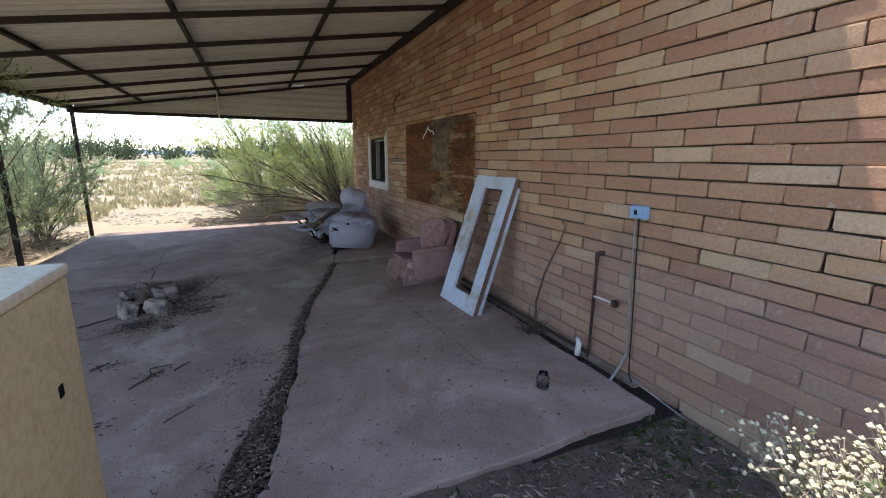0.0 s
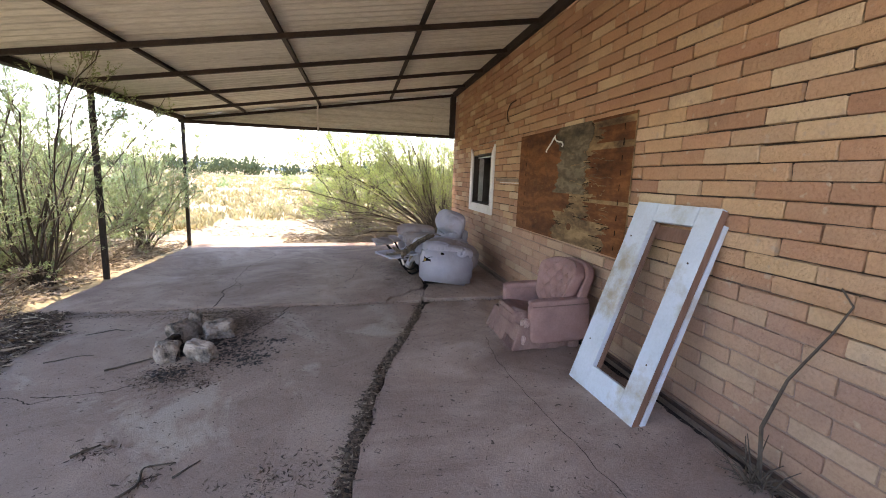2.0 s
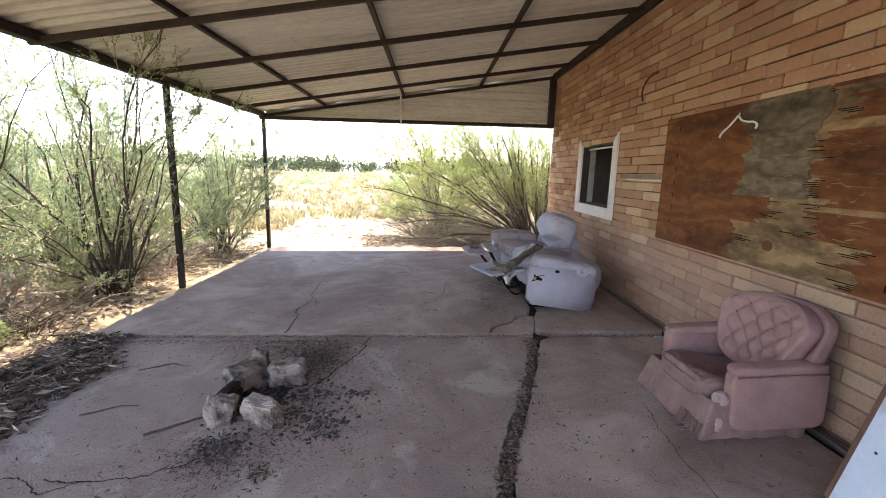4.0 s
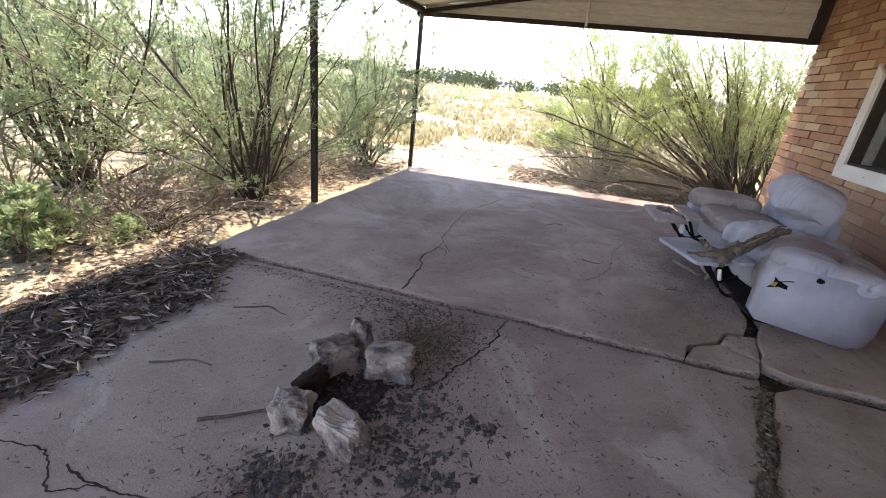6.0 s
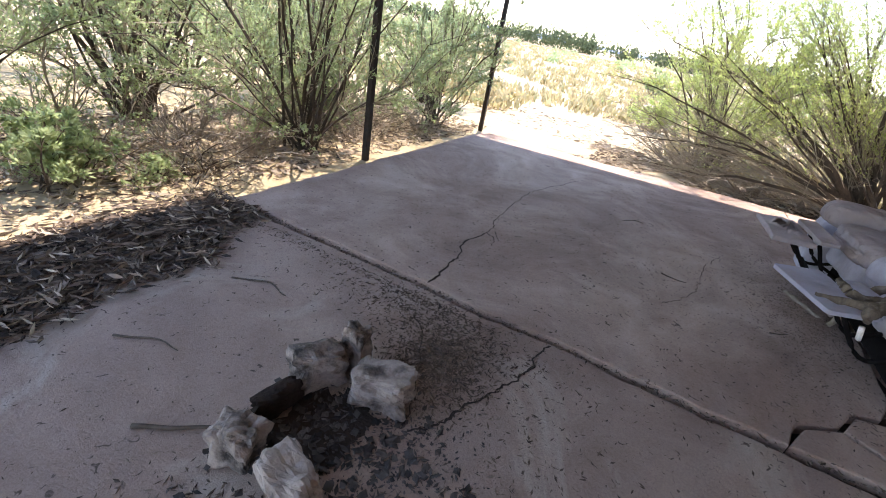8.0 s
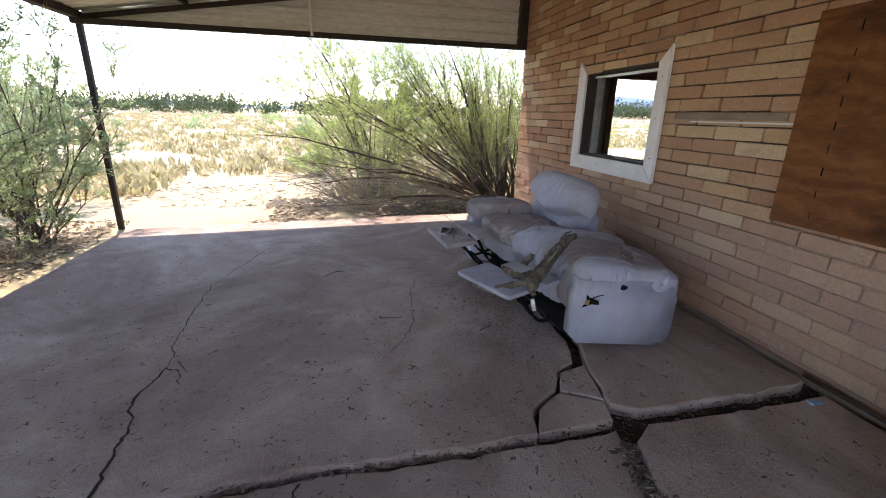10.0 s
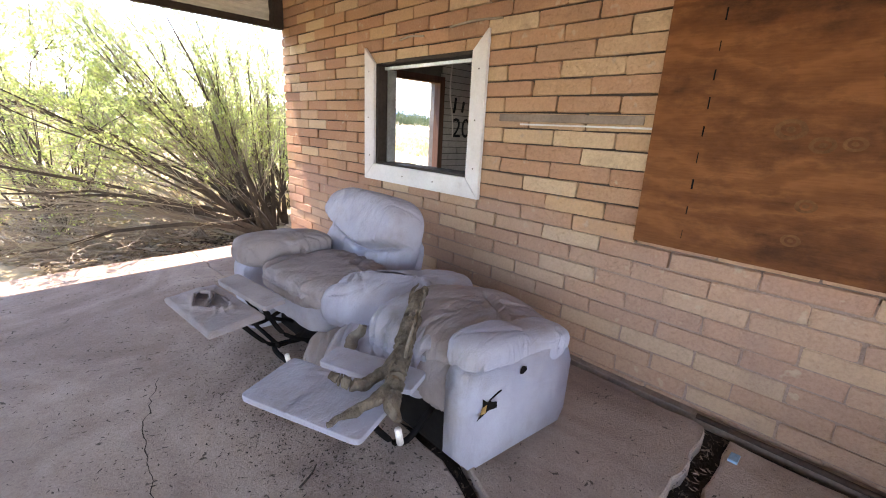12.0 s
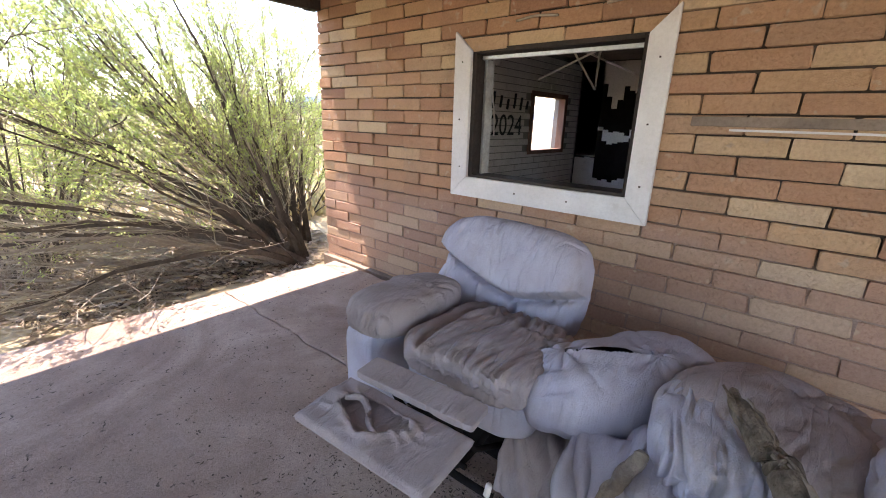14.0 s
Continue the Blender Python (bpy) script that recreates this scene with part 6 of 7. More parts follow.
chips("jar_debris", [(0.025 * math.cos(i), 0.025 * math.sin(i * 1.7), 0.012 + 0.0012 * (i % 25)) for i in range(60)], "char", (0.006, 0.014), "", jar, kind="", category="")

# dried weed growing out of the joint
wd = thing("dried_weed", "dead grey weed stalk standing against the brick wall", "weed")
paths = [[((2.25, 2.98, -0.03), 0.012), ((2.30, 3.06, 0.25), 0.010), ((2.34, 3.0, 0.55), 0.008), ((2.37, 2.86, 0.85), 0.006), ((2.375, 2.80, 1.0), 0.005), ((2.375, 2.86, 1.07), 0.004)]]
rngw = random.Random(6)
for i in range(46):
    a, L = rngw.uniform(0, 6.28), rngw.uniform(0.08, 0.28)
    b0 = Vector((2.22 + rngw.uniform(-0.06, 0.05), 2.96 + rngw.uniform(-0.06, 0.06), -0.03))
    tip = b0 + Vector((math.cos(a) * L * 0.7 - 0.05, math.sin(a) * L * 0.7, L * rngw.uniform(0.3, 1.0)))
    paths.append([(b0, 0.005), ((b0 + tip) / 2 + Vector((0, 0, 0.03)), 0.004), (tip, 0.002)])
v, f = tubes(paths, 4)
raw("stalk", v, f, "stem", wd)
small = part("blue_lid", box((2.10, 6.36, floor_z(2.1) + 0.006), (2.17, 6.40, floor_z(2.1) + 0.02), 0.005), "blue", None, "small flattened blue and white can on the slab", category="can")

# low yellow wall at the start; sunlight on its top is painted as cream
yw = thing("low_yellow_wall", "low yellow stucco wall, its top painted paler as if sunlit", "wall", kind="structure")
part("wall_body", box((-0.95, -2.2, -0.25), (-0.585, 1.42, 1.235), 0.012), "stucco", yw)
part("cap", box((-0.955, -2.2, 1.236), (-0.58, 1.425, 1.27), 0.010), "cream", yw, "wall top with sunlight painted in as a paler cream")
part("anchor_hole", box((-0.587, 1.235, 0.93), (-0.582, 1.262, 0.965), 0.002), "black", yw)

# coarse debris heaped along the wide crack
rc = np.random.default_rng(31)
heap = {"litter": [], "litter_dark": [], "litter_pale": []}
for (xa, ya), (xb, yb) in zip(CRACK[:-1], CRACK[1:]):
    wide = 0.045 + 0.055 * max(0.0, 1 - (ya - 1.5) / 3.2)
    for k in range(int(260 * (1.25 - 0.11 * ya))):
        t = rc.random()
        off = rc.normal(0, wide * 0.55)
        x = xa + (xb - xa) * t - 0.03 - 0.11 * max(0.0, 1 - (ya - 1.5) / 1.9) + off
        y = ya + (yb - ya) * t
        mound = 0.016 * max(0.0, 1 - abs(off) / wide)
        heap[("litter", "litter_dark", "litter", "litter_pale")[k % 4] if k % 12 else "litter_pale"].append((x, y, floor_z(x) + 0.004 + mound))
chips("crack_debris", heap["litter"], "litter", (0.007, 0.026), "brown leaf and bark debris in the wide crack", thin=0.7)
chips("crack_debris", heap["litter_dark"], "litter_dark", (0.007, 0.030), "dark debris in the wide crack", thin=0.7)
chips("crack_debris", heap["litter_pale"], "litter_pale", (0.004, 0.014), "pale bits of gravel in the wide crack", thin=0.8)


# ---- plants ----
def leaf_mesh(spots, size, rng, droop=0.0):
    """Small pointed leaves; spots: (point, direction)."""
    n = len(spots)
    P = np.array([tuple(p) for p, _ in spots])
    D = np.array([tuple(d) for _, d in spots]) + rng.normal(0, 0.55, (n, 3))
    D[:, 2] -= droop
    D /= np.linalg.norm(D, axis=1)[:, None] + 1e-9
    S = np.cross(D, rng.normal(0, 1, (n, 3)))
    S /= np.linalg.norm(S, axis=1)[:, None] + 1e-9
    L = rng.uniform(*size, n)[:, None]
    W = L * rng.uniform(0.14, 0.26, n)[:, None]
    v = np.stack([P, P + D * L * 0.45 + S * W, P + D * L, P + D * L * 0.45 - S * W], 1).reshape(-1, 3)
    return v, [(4 * i, 4 * i + 1, 4 * i + 2, 4 * i + 3) for i in range(n)]


def shrub(name, base, label, stems=24, height=2.6, spread=1.5, lean=(0, 0), leaf="leaf", leaves=12, twigs=8, seed=1, thick=0.022, size=(0.03, 0.065), bare=0.25, low=0.25, dry=0, group="", stem_mat="stem", leaf_from=0.0):
    """Many-stemmed desert shrub: tapered stems that fork into twigs, small leaves towards the tips."""
    r = random.Random(seed)
    rng2 = np.random.default_rng(seed)
    c = thing(name, label, "bush", group, "stuff" if dry > 1 else "")
    bx, by = base
    bz = ground_z(bx, by) - 0.03
    paths, fine, spots = [], [], []
    for s in range(stems):
        az = r.uniform(0, 2 * math.pi)
        out = spread * r.uniform(0.15, 1.0) ** 0.8
        h = height * r.uniform(low, 1.0) * (1.1 - 0.3 * out / spread)
        tip = Vector((math.cos(az) * out + lean[0] * r.uniform(0.2, 1), math.sin(az) * out + lean[1] * r.uniform(0.2, 1), h))
        root = Vector((bx + r.uniform(-0.18, 0.18), by + r.uniform(-0.18, 0.18), bz))
        bend = Vector((r.uniform(-0.2, 0.2), r.uniform(-0.2, 0.2), h * r.uniform(0.0, 0.22)))
        line = []
        N = 8
        r0 = thick * r.uniform(0.45, 1.1)
        for i in range(N + 1):
            t = i / N
            p = root + tip * t + bend * (4 * t * (1 - t)) + noise.noise_vector((s * 3.1 + t * 2.5, seed, t)) * (0.10 + 0.07 * height) * t
            line.append((p, r0 * (1 - 0.85 * t) + 0.002))
        paths.append(line)
        for k in range(twigs):
            t = r.uniform(bare, 0.98)
            i = min(int(t * N), N - 1)
            p = line[i][0].lerp(line[i + 1][0], t * N - i)
            d = (line[i + 1][0] - line[i][0]).normalized()
            d = (d + Vector((r.gauss(0, 0.5), r.gauss(0, 0.5), r.gauss(0.1, 0.4)))).normalized()
            L = r.uniform(0.25, 0.6) * (1.15 - 0.6 * t) * height / 2.6
            mid = p + d * L * 0.5 + Vector((0, 0, 0.03))
            end = p + d * L + Vector((r.gauss(0, 0.04), r.gauss(0, 0.04), 0.08 * L))
            rr = line[i][1] * 0.45 + 0.0015
            fine.append([(p, rr), (mid, rr * 0.7), (end, 0.0015)])
            for q in range(4):
                u = r.uniform(0.3, 1.0)
                p2 = p.lerp(mid, u * 2) if u < 0.5 else mid.lerp(end, u * 2 - 1)
                d2 = (d + Vector((r.gauss(0, 0.6), r.gauss(0, 0.6), r.gauss(0.15, 0.45)))).normalized()
                L2 = L * r.uniform(0.25, 0.55)
                e2 = p2 + d2 * L2
                fine.append([(p2, 0.0028), (e2, 0.0012)])
                if r.random() < dry or e2.z < leaf_from + r.uniform(-0.25, 0.25):
                    continue
                for w in range(leaves):
                    v = r.random()
                    spots.append((p2.lerp(e2, v) + Vector((r.gauss(0, 0.012), r.gauss(0, 0.012), r.gauss(0, 0.012))), d2))
    v, f = tubes(paths, 3)
    raw("trunk", v, f, stem_mat, c, "dark thin branching stems" if stem_mat == "stem" else "bleached dry branches", kind="" if stem_mat == "stem" else "stuff")
    v, f = tubes(fine, 3)
    raw("twig_mass", v, f, "twig" if stem_mat == "stem" else stem_mat, c, "fine pale twigs", kind="stuff")
    if spots:
        v, f = leaf_mesh(spots, size, rng2)
        raw("crown", v, f, leaf, c, "fine green foliage")
    return c


G = "desert shrubs round the porch"
GL = "green desert shrub with dark stems and fine leaves, in the sun"
FINE = (0.022, 0.048)
shrub("creosote_bush", (-4.12, 8.05), GL, 30, 4.0, 2.4, (-0.3, 0.0), leaves=18, twigs=14, seed=11, thick=0.021, size=FINE, bare=0.3, low=0.35, group=G)
shrub("creosote_bush", (-4.15, 11.0), GL, 28, 2.9, 1.6, (0.1, 0.1), leaves=17, twigs=13, seed=12, thick=0.018, size=FINE, bare=0.3, group=G)
shrub("creosote_bush", (-5.9, 7.2), GL, 34, 3.9, 2.2, leaves=19, twigs=14, seed=13, size=FINE, group=G)
shrub("creosote_bush", (-6.4, 9.9), GL, 34, 3.4, 2.2, leaves=19, twigs=14, seed=14, size=FINE, group=G)
shrub("creosote_bush", (-5.4, 12.8), GL, 30, 2.7, 1.6, leaves=22, twigs=12, seed=15, size=FINE, group=G)
shrub("creosote_bush", (-5.6, 5.0), GL, 32, 3.4, 1.9, leaves=19, twigs=12, seed=16, thick=0.018, size=FINE, group=G)
shrub("creosote_bush", (-8.6, 12.8), GL, 30, 3.0, 2.2, leaves=22, twigs=12, seed=17, size=(0.02, 0.05), group=G)
shrub("creosote_bush", (-8.8, 6.5), GL, 30, 3.8, 2.3, leaves=22, twigs=12, seed=18, size=(0.02, 0.05), group=G)
shrub("creosote_bush", (-7.8, 9.0), GL, 30, 3.4, 2.3, leaves=22, twigs=12, seed=19, size=(0.02, 0.05), group=G)
shrub("creosote_bush", (-10.5, 9.5), GL, 28, 3.6, 2.6, leaves=20, twigs=11, seed=52, size=(0.03, 0.06), group=G)
shrub("creosote_bush", (-5.2, 9.2), GL, 26, 2.2, 1.4, leaves=17, twigs=11, seed=53, size=FINE, low=0.15, group=G)
for lx, ly, lh, sd in ((-4.75, 7.75, 1.3, 61), (-5.2, 6.3, 1.2, 62), (-4.9, 9.3, 1.25, 63), (-5.0, 10.7, 1.1, 64)):
    shrub("low_shrub", (lx, ly), "low tangled green shrub with leaves down to the ground", 18, lh, 0.95, leaves=10, twigs=9, seed=sd, thick=0.009, size=FINE, low=0.12, bare=0.12, dry=0.25, group=G, stem_mat="drystem")
shrub("low_green_weed", (-4.35, 5.75), "low green weed clump at the slab edge", 22, 0.6, 0.32, leaf="leaf", leaves=12, twigs=8, seed=21, thick=0.008, size=(0.03, 0.06), bare=0.1)
shrub("low_green_weed", (-4.05, 6.35), "low green weed clump at the slab edge", 12, 0.3, 0.18, leaf="leaf", leaves=10, twigs=7, seed=22, thick=0.006, size=(0.02, 0.05), bare=0.1)
# sprawling bush beyond the wall's end: long arching limbs that all lean away from the house
def sprawling_bush(base, label, seed, limbs, length, rise, thick, leaf_from, dry, stem_mat="stem", twigs=30, turn=0.55, leaves=13, name="broom_bush", heading=160):
    r = random.Random(seed)
    c = thing(name, label, "bush", kind="stuff" if dry > 1 else "")
    paths, fine, spots = [], [], []
    bz = ground_z(*base) - 0.03
    for s in range(limbs):
        az = math.radians(heading) + max(-1.0, min(0.62, r.gauss(0, turn)))
        el = math.radians(r.uniform(*rise))
        L = length * r.uniform(0.55, 1.0) * (0.75 + 0.25 * math.cos(el))
        p = Vector((base[0] + r.uniform(-0.22, 0.1), base[1] + r.uniform(-0.2, 0.2), bz))
        N = 12
        line = []
        r0 = thick * r.uniform(0.4, 1.15)
        e = min(math.radians(85), el + 0.55)
        a = az - abs(r.gauss(0, 0.25))
        for i in range(N + 1):
            line.append((p.copy(), r0 * (1 - i / N) ** 0.8 + 0.0022))
            e += (el - 0.12 - e) * 0.28 + r.gauss(0, 0.10)
            a += (az - a) * 0.3 + r.gauss(0, 0.09)
            p = p + Vector((math.cos(e) * math.cos(a), math.cos(e) * math.sin(a), math.sin(e))) * (L / N)
            p.z = max(p.z, bz + 0.07)
        paths.append(line)
        for k in range(twigs):
            t = r.uniform(0.18, 0.99)
            i = min(int(t * N), N - 1)
            q = line[i][0].lerp(line[i + 1][0], t * N - i)
            d = (line[i + 1][0] - line[i][0]).normalized()
            d = (d + Vector((r.gauss(0, 0.36), r.gauss(0, 0.36), r.gauss(0.08, 0.36)))).normalized()
            T = r.uniform(0.35, 1.0)
            bend = Vector((r.gauss(0, 0.05), r.gauss(0, 0.05), r.gauss(0.03, 0.05)))
            mid, end = q + d * T * 0.5 + bend, q + d * T
            rr = min(0.006, line[i][1] * 0.5)
            fine.append([(q, rr), (mid, rr * 0.7), (end, 0.0014)])
            for w in range(5):
                u = r.uniform(0.15, 1.0)
                p2 = q.lerp(mid, u * 2) if u < 0.5 else mid.lerp(end, u * 2 - 1)
                d2 = (d + Vector((r.gauss(0, 0.3), r.gauss(0, 0.3), r.gauss(0.1, 0.28)))).normalized()
                e2 = p2 + d2 * T * r.uniform(0.2, 0.5)
                e2.z = max(e2.z, bz + 0.04)
                fine.append([(p2, 0.0026), (e2, 0.0012)])
                if r.random() < dry or e2.z < leaf_from + r.gauss(0, 0.35):
                    continue
                for n in range(leaves):
                    spots.append((p2.lerp(e2, r.random()) + Vector((r.gauss(0, 0.01), r.gauss(0, 0.01), r.gauss(0, 0.01))), d2))
    v, f = tubes(paths, 3)
    raw("trunk", v, f, stem_mat, c, "dark arching limbs" if stem_mat == "stem" else "bleached dry limbs")
    v, f = tubes(fine, 3)
    raw("twig_mass", v, f, "twig" if stem_mat == "stem" else stem_mat, c, "fine pale twigs", kind="stuff")
    if spots:
        v, f = leaf_mesh(spots, (0.022, 0.05), np.random.default_rng(seed))
        raw("crown", v, f, "leaf_y", c, "fine yellow-green foliage")


sprawling_bush((2.38, 12.1), "sprawling yellow-green broom bush at the corner of the house", 31, 26, 4.5, (8, 66), 0.036, 1.0, 0.15, twigs=20, turn=0.45, leaves=13)
sprawling_bush((2.25, 12.4), "yellow-green broom bush leaning behind the porch corner", 39, 15, 4.2, (52, 90), 0.042, 1.0, 0.1, turn=0.8, leaves=12, twigs=20, heading=140)
sprawling_bush((2.72, 12.75), "tall yellow-green broom bush beside the house corner", 57, 16, 3.9, (62, 92), 0.036, 1.0, 0.1, turn=0.9, leaves=12, twigs=20, heading=110)
sprawling_bush((2.25, 12.1), "dead grey limbs sprawling low over the ground", 47, 14, 3.9, (2, 18), 0.022, 9.0, 1.1, "drystem", 12, 0.35, name="dead_brush")
shrub("broom_bush", (0.1, 13.3), "yellow-green broom bush behind the porch", 18, 3.6, 1.8, (-0.5, 0), leaf="leaf_y", leaves=20, twigs=12, seed=46, thick=0.014, size=FINE, bare=0.4, group=G, leaf_from=0.8)
shrub("broom_bush", (0.4, 13.9), "yellow-green broom bush behind the porch", 36, 3.7, 2.0, (-0.5, 0), leaf="leaf_y", leaves=21, twigs=13, seed=32, thick=0.018, size=FINE, group=G)
shrub("broom_bush", (3.6, 14.2), "yellow-green broom bush behind the porch", 34, 3.5, 1.9, (-0.4, 0), leaf="leaf_y", leaves=21, twigs=13, seed=33, thick=0.02, size=FINE, group=G)
shrub("dead_brush", (1.5, 12.55), "dead grey tangled brush under the bush", 22, 0.8, 1.7, (-1.3, 0.3), leaves=0, twigs=9, seed=34, thick=0.012, low=0.1, bare=0.15, dry=1.1, stem_mat="drystem")
shrub("dead_brush", (0.7, 12.35), "dead grey tangled brush under the bush", 40, 0.55, 1.6, (-1.0, 0.3), leaves=0, twigs=9, seed=44, thick=0.008, low=0.05, bare=0.1, dry=1.1, stem_mat="drystem")
shrub("dead_brush", (2.0, 13.2), "dead grey tangled brush under the bush", 24, 1.2, 1.5, (-0.8, 0), leaves=0, twigs=9, seed=45, thick=0.010, low=0.05, bare=0.1, dry=1.1, stem_mat="drystem")
shrub("dead_brush", (-0.2, 13.1), "dead grey tangled brush under the bush", 28, 0.8, 1.5, (-0.4, 0), leaves=0, twigs=8, seed=35, thick=0.010, low=0.1, bare=0.15, dry=1.1, stem_mat="drystem")
shrub("dead_brush", (-4.7, 7.0), "dead pale brush beside the slab", 40, 0.9, 1.0, leaves=0, twigs=8, seed=36, thick=0.008, low=0.1, bare=0.15, dry=1.1, stem_mat="drystem")
shrub("dead_brush", (-5.0, 9.5), "dead pale brush beside the slab", 40, 0.9, 1.1, leaves=0, twigs=8, seed=37, thick=0.008, low=0.1, bare=0.15, dry=1.1, stem_mat="drystem")
shrub("dead_brush", (-4.9, 5.2), "dead pale brush beside the slab", 34, 1.1, 0.9, leaves=3, twigs=8, seed=38, thick=0.007, low=0.1, bare=0.15, dry=0.6, stem_mat="drystem")
for k, (x, y) in enumerate(((-4.0, 6.6), (-4.25, 7.4), (-4.1, 8.9), (-4.3, 9.7), (-4.0, 10.4), (-4.4, 5.9), (-4.6, 8.4))):
    shrub("dead_brush", (x, y), "dead pale twigs tangled beside the slab", 34, 0.45, 0.75, leaves=0, twigs=7, seed=70 + k, thick=0.007, low=0.08, bare=0.1, dry=1.1, stem_mat="drystem" if k % 3 else "stem")
shrub("dry_shrub", (-1.1, 16.9), "small yellowish dry shrub in the field", 30, 1.1, 0.7, leaf="leaf_y", leaves=10, twigs=10, seed=41, thick=0.008)
shrub("dry_shrub", (-2.3, 29.0), "small dark shrub in the field", 20, 1.4, 0.7, leaf="leaf", leaves=8, twigs=6, seed=42, thick=0.01, size=(0.06, 0.12))

# bleached twig litter on the sunny ground
rng = np.random.default_rng(9)
spots = []
for n, (x0, x1, y0, y1) in ((5200, (-6.2, -3.6, 4.0, 12.0)), (4200, (-1.8, 3.2, 11.6, 13.6)), (1200, (-5.5, 3, 13.0, 16))):
    for x, y in zip(rng.uniform(x0, x1, n), rng.uniform(y0, y1, n)):
        if noise.noise((x * 1.1, y * 1.1, 0)) > -0.15 and not (x > 2.2 and y < 11.8):
            spots.append((x, y, ground_z(x, y) + 0.02 * rng.random()))
brown = [(x, y, ground_z(x, y) + 0.015 * rng.random()) for x, y in zip(rng.uniform(-6.4, -3.55, 7000), rng.uniform(3.8, 12.2, 7000)) if noise.noise((x * 0.9, y * 0.9, 6)) > -0.2]
brown += [(x, y, ground_z(x, y) + 0.015 * rng.random()) for x, y in zip(rng.uniform(-1.6, 2.3, 4000), rng.uniform(11.8, 13.4, 4000)) if noise.noise((x * 0.9, y * 0.9, 8)) > -0.2]
chips("leaf_litter", brown, "litter", (0.012, 0.06), "brown leaf and twig litter under the bushes", thin=0.3)
chips("twig_litter", spots, "litter_pale", (0.02, 0.11), "bleached dry twigs on the sandy ground", thin=0.16)

# dry grass field
rng = np.random.default_rng(10)
gsp = []
for i in range(10000):
    y = 14 + 90 * rng.random() ** 1.5
    x = rng.uniform(-0.9, 0.9) * (y + 6) - 2
    if noise.noise((x * 0.12, y * 0.12, 5)) < -0.25 or (-4.2 < x < -0.5 and y < 17):
        continue
    g = Vector((x, y, ground_z(x, y)))
    for k in range(9):
        gsp.append((g + Vector((rng.normal(0, 0.12), rng.normal(0, 0.12), 0)), Vector((rng.normal(0, 0.3), rng.normal(0, 0.3), 1.3))))
v, f = leaf_mesh(gsp, (0.12, 0.34), rng)
raw("grass_field", v, f, "grass", None, "dry straw-coloured grass across the field", kind="stuff", category="grass")
# far shrubs and tree line
fsp, tsp = [], []
for i in range(90):
    y = 26 + 110 * rng.random()
    x = rng.uniform(-1.0, 1.0) * y
    if abs(x + 2.5) < 1.5 and y < 40:
        continue
    s = rng.uniform(0.35, 1.0)
    g = Vector((x, y, ground_z(x, y)))
    for k in range(70):
        fsp.append((g + Vector((rng.normal(0, 0.5) * s, rng.normal(0, 0.5) * s, abs(rng.normal(0, 0.5)) * s)), Vector((0, 0, 0.7))))
v, f = leaf_mesh(fsp, (0.2, 0.5), rng)
raw("field_shrubs", v, f, "leaf", None, "scattered low green shrubs far across the field", kind="stuff", category="shrub")
for i in range(420):
    x = rng.uniform(-230, 170)
    y = 150 + 40 * rng.random()
    s = rng.uniform(0.7, 2.0) * (1 + 0.6 * noise.noise((x * 0.03, 0, 0)))
    g = Vector((x, y, ground_z(x, y)))
    for k in range(110):
        tsp.append((g + Vector((rng.normal(0, 1.5) * s, rng.normal(0, 1.0) * s, (1.6 + rng.normal(0, 0.85)) * s)), Vector((0, 0, 0.5))))
v, f = leaf_mesh(tsp, (0.6, 1.6), rng)
raw("tree_line", v, f, "tree_far", None, "dark green line of trees on the horizon", kind="stuff", category="trees")
# far hills, the haze of distance painted in as blue
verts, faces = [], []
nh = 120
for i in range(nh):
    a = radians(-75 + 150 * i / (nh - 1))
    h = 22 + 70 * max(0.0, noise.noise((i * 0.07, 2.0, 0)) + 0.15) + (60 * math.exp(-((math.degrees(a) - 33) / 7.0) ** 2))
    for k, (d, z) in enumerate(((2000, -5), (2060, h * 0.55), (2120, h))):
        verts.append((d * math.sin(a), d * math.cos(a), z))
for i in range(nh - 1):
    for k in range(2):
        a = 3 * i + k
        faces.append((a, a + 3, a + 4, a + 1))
raw("backdrop_hills", verts, faces, "hill", None, "low hills on the horizon, blue with painted haze", True, kind="structure", category="hills")

# white flowering shrub beside the slab
fl = thing("flowering_shrub", "white-blossomed shrub in the sun by the brick wall", "bush")
r = random.Random(77)
paths, heads, lsp = [], [], []
for s in range(42):
    az, out = r.uniform(0, 6.28), 0.27 * math.sqrt(r.random())
    root = Vector((1.70, 0.42, -0.1))
    tip = Vector((1.68 + math.cos(az) * out * 0.9, 0.42 + math.sin(az) * out * 1.1, 0.58 - 0.6 * out * out + r.uniform(-0.1, 0.06) + (0.16 if math.sin(az) < -0.2 else 0)))
    mid = root.lerp(tip, 0.5) + Vector((0, 0, 0.06))
    paths.append([(root, 0.006), (mid, 0.005), (tip, 0.003)])
    for k in range(16):
        e = tip + Vector((r.gauss(0, 0.05), r.gauss(0, 0.05), r.gauss(0.0, 0.03)))
        paths.append([(mid.lerp(tip, r.uniform(0.5, 1)), 0.002), (e, 0.0012)])
        heads.append(e)
    for k in range(10):
        lsp.append((mid.lerp(tip, r.random()), Vector((r.gauss(0, 1), r.gauss(0, 1), 0.3))))
v, f = tubes(paths, 3)
raw("trunk", v, f, "drystem", fl)
v, f = leaf_mesh(lsp, (0.03, 0.06), np.random.default_rng(3))
raw("crown", v, f, "leaf", fl, "sparse grey-green leaves")
verts, faces = [], []
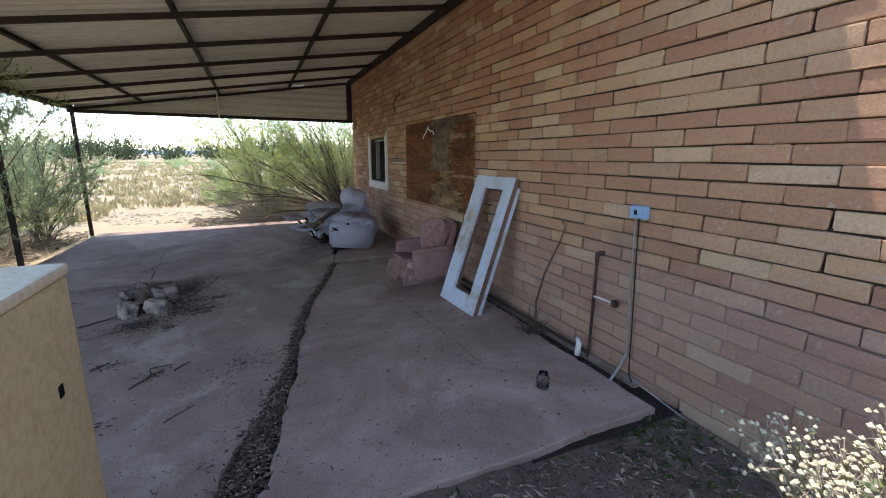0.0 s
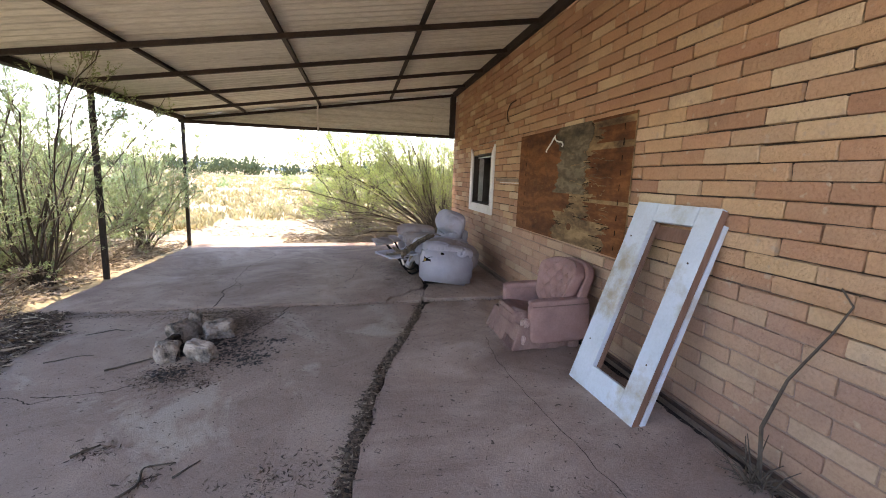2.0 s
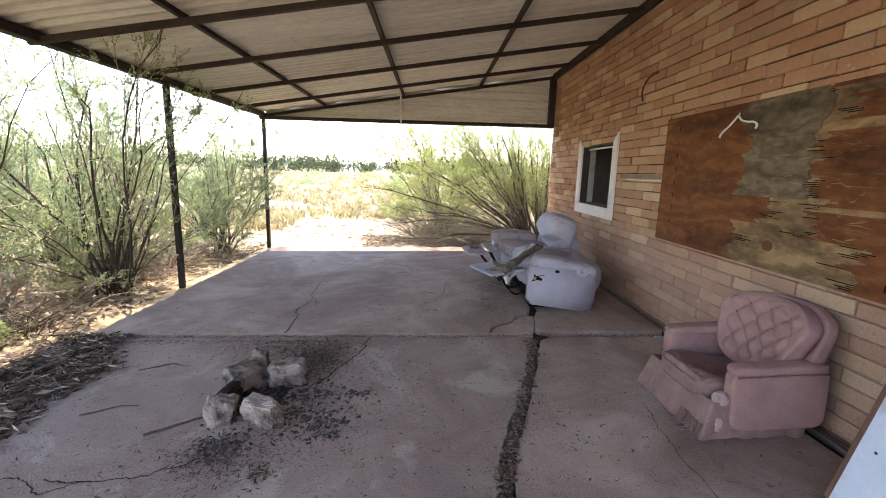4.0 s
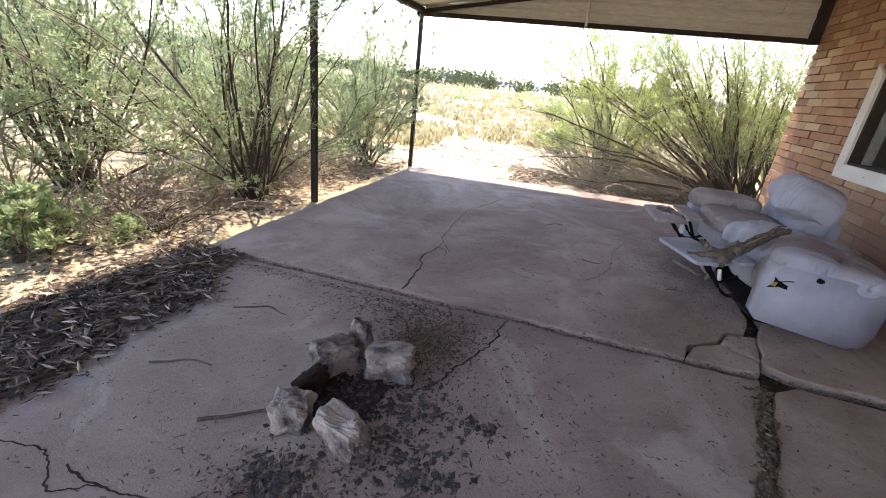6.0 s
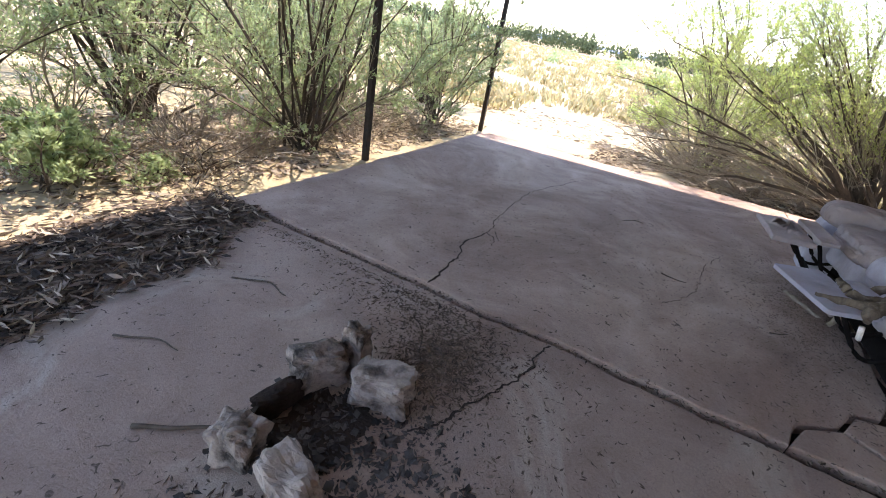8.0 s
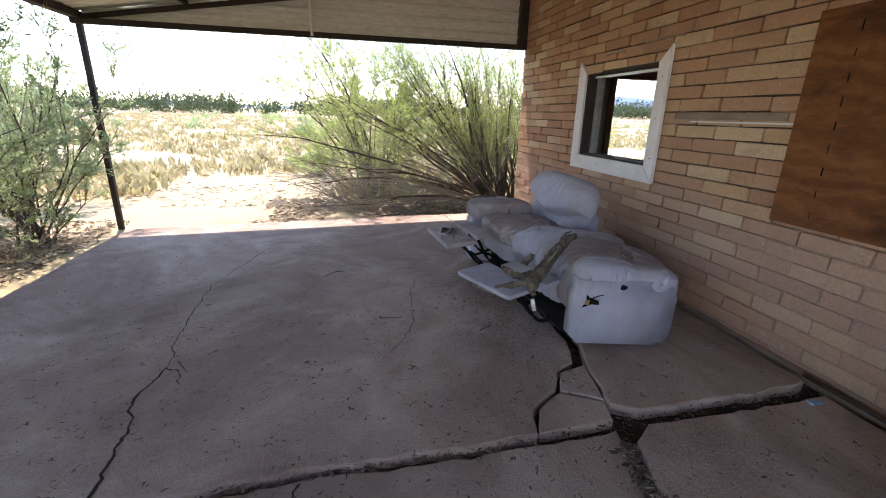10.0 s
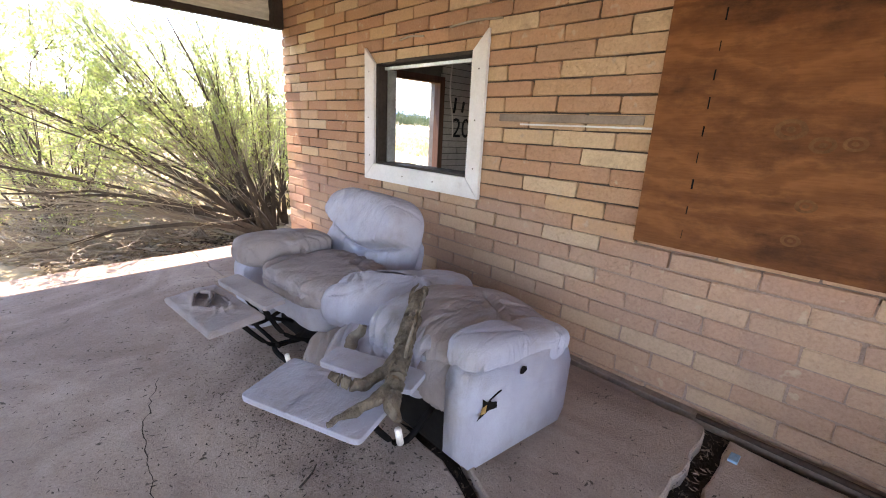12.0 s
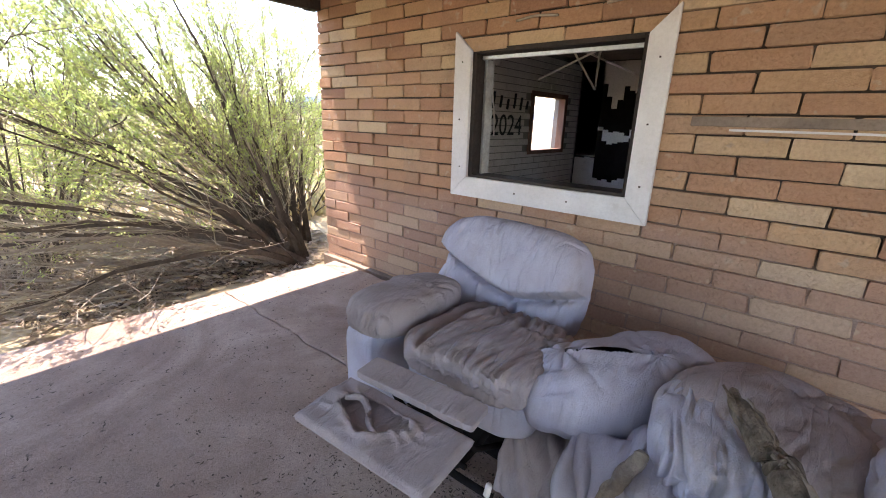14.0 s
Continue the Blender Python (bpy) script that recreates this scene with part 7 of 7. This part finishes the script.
for e in heads:
    n, s = len(verts), r.uniform(0.007, 0.013)
    for d in ((1, 0, 0), (-1, 0, 0), (0, 1, 0), (0, -1, 0), (0, 0, 1), (0, 0, -1)):
        verts.append(e + Vector(d) * s * r.uniform(0.8, 1.2))
    faces += [(n, n + 2, n + 4), (n + 2, n + 1, n + 4), (n + 1, n + 3, n + 4), (n + 3, n, n + 4), (n + 2, n, n + 5), (n + 1, n + 2, n + 5), (n + 3, n + 1, n + 5), (n, n + 3, n + 5)]
raw("blossom", verts, faces, "bloom", fl, "small white fluffy blossoms", kind="stuff")

# soil and weeds before the slab
rng = np.random.default_rng(12)
wsp, ssp = [], []
for i in range(1500):
    x, y = rng.uniform(-0.6, 2.35), rng.uniform(0.2, 1.75)
    if y > 1.52 + 0.25 * max(0, x - 1.6):
        continue
    g = Vector((x, y, ground_z(x, y) + 0.015))
    ssp.append((x, y, g.z + 0.025))
    if noise.noise((x * 1.7, y * 1.7, 4)) > 0.05 and x > 0.2:
        for k in range(4):
            wsp.append((g, Vector((rng.normal(0, 0.6), rng.normal(0, 0.6), 0.7))))
v, f = leaf_mesh(wsp, (0.02, 0.06), rng)
raw("low_weeds", v, f, "weed", None, "low green weeds in the dark soil", kind="stuff", category="weeds")
chips("soil_litter", ssp + [(x + 0.03, y + 0.02, z) for x, y, z in ssp], "litter", (0.005, 0.022), "dark twigs and leaves on the soil")
bm = bmesh.new()
cols = 24
for i in range(cols + 1):
    for j in range(12):
        x, y = -1.2 + 3.55 * i / cols, -0.6 + 2.35 * j / 11
        bm.verts.new((x, y, ground_z(x, y) + 0.02 + 0.012 * noise.noise((x * 5, y * 5, 0))))
bm.verts.ensure_lookup_table()
for i in range(cols):
    for j in range(11):
        a = i * 12 + j
        bm.faces.new([bm.verts[k] for k in (a, a + 12, a + 13, a + 1)])
part("soil_bed", bm, "soil", None, "dark soil before the slab", smooth=True, kind="structure", category="ground")

# grit and crumbs round the sofa
rng = np.random.default_rng(77)
for mt, n, size in (("litter_dark", 1500, (0.003, 0.009)), ("litter", 1500, (0.003, 0.010)), ("litter_pale", 700, (0.003, 0.008))):
    sp = []
    for i in range(n):
        if i % 6:
            x, y = rng.normal(0.86, 0.2), rng.normal(8.1, 0.42)
        else:
            x, y = rng.normal(0.35, 0.5), rng.normal(8.2, 0.9)
        if -1.5 < x < 2.25:
            sp.append((x, y, floor_z(x) + 0.024))
    chips("sofa_grit", sp, mt, size, "crumbled grit and stuffing on the slab round the sofa", thin=0.7)

# dry grass and leaf litter on the soil before the slab
rng = np.random.default_rng(88)
for mt, n, size in (("litter", 1500, (0.008, 0.035)), ("litter_pale", 500, (0.008, 0.04))):
    sp = []
    for x, y in zip(rng.uniform(0.5, 2.3, n), rng.uniform(0.75, 1.6, n)):
        if y < 1.52:
            sp.append((x, y, ground_z(x, y) + 0.026 + 0.012 * noise.noise((x * 5, y * 5, 0))))
    chips("soil_litter", sp, mt, size, "dry grass and leaf litter on the dark soil", thin=0.3)


# ---- bricks of the porch wall ----
COURSE, PITCH, Z_FIRST = 0.1016, 0.409, 0.0348
rb = random.Random(21)


def brick_shape(length, height, rr):
    """Slumped brick: eight-sided rings from the joint to the face. Its face looks to -x."""
    rings = []
    for depth, inset in ((0.014, 0.0), (-0.0095, 0.0), (-0.0135, 0.0035)):
        L, H, c = length / 2 - inset, height / 2 - inset, 0.006
        ring = [(-L + c, -H), (L - c, -H), (L, -H + c), (L, H - c), (L - c, H), (-L + c, H), (-L, H - c), (-L, -H + c)]
        rings.append([(depth + rr.uniform(-0.0012, 0.0012), y + rr.uniform(-0.0050, 0.0050), z + rr.uniform(-0.0042, 0.0042)) for y, z in ring])
    verts = [p for r in rings for p in r]
    faces = [tuple(16 + k for k in range(8))]
    for q in range(2):
        for k in range(8):
            n = (k + 1) % 8
            faces.append((8 * q + k, 8 * q + n, 8 * q + 8 + n, 8 * q + 8 + k))
    return verts, faces


shared = []
for k in range(9):
    v, f = brick_shape(PITCH - 0.0095, COURSE - 0.0095, random.Random(100 + k))
    me = bpy.data.meshes.new("brick")
    me.from_pydata(v, [], f)
    me.materials.append(M["brick"])
    shared.append(me)
NEAR = (7.1, 10.75, 0.0, 2.85)
far_v, far_f = [], []
courses = int((3.50 - Z_FIRST) / COURSE)
for c in range(-3, courses + 1):
    z = Z_FIRST + COURSE * (c + 0.5)
    y = (8.13 if c % 2 else 7.915) - PITCH * 28
    while y < HOUSE_N:
        a, b = max(y, HOUSE_S), min(y + PITCH, HOUSE_N + (0.0 if c % 2 else -0.008))
        y += PITCH
        spans = [(a, b)]
        if WIN[2] - 0.05 < z < WIN[3] + 0.02:
            spans = [(p, q) for p, q in ((a, min(b, WIN[0])), (max(a, WIN[1]), b)) if q - p > 0.04]
        for p, q in spans:
            if q - p < 0.04:
                continue
            mid, full = (p + q) / 2, q - p > PITCH - 0.002
            dx, dy, dz = rb.uniform(-0.007, 0.007), rb.uniform(-0.004, 0.004), rb.uniform(-0.002, 0.002)
            if NEAR[0] < mid < NEAR[1] and NEAR[2] < z < NEAR[3]:
                if full:
                    me = rb.choice(shared)
                else:
                    v, f = brick_shape(q - p - 0.0095, COURSE - 0.0095, rb)
                    me = bpy.data.meshes.new("brick")
                    me.from_pydata(v, [], f)
                    me.materials.append(M["brick"])
                o = new("brick", me)
                o.parent = wall_west
                o.location = (2.4135 + dx, mid + dy, z + dz)
                o.rotation_euler = (rb.uniform(-0.006, 0.006), 0, rb.uniform(-0.008, 0.008))
            else:
                v, f = brick_shape(q - p - 0.0095, COURSE - 0.0095, rb)
                n = len(far_v)
                far_v.extend((2.4135 + dx + u, mid + dy + w, z + dz + t) for u, w, t in v)
                far_f.extend(tuple(n + k for k in face) for face in f)
raw("brickwork", far_v, far_f, "brick_far", wall_west, "rows of the same tan brick", kind="stuff")
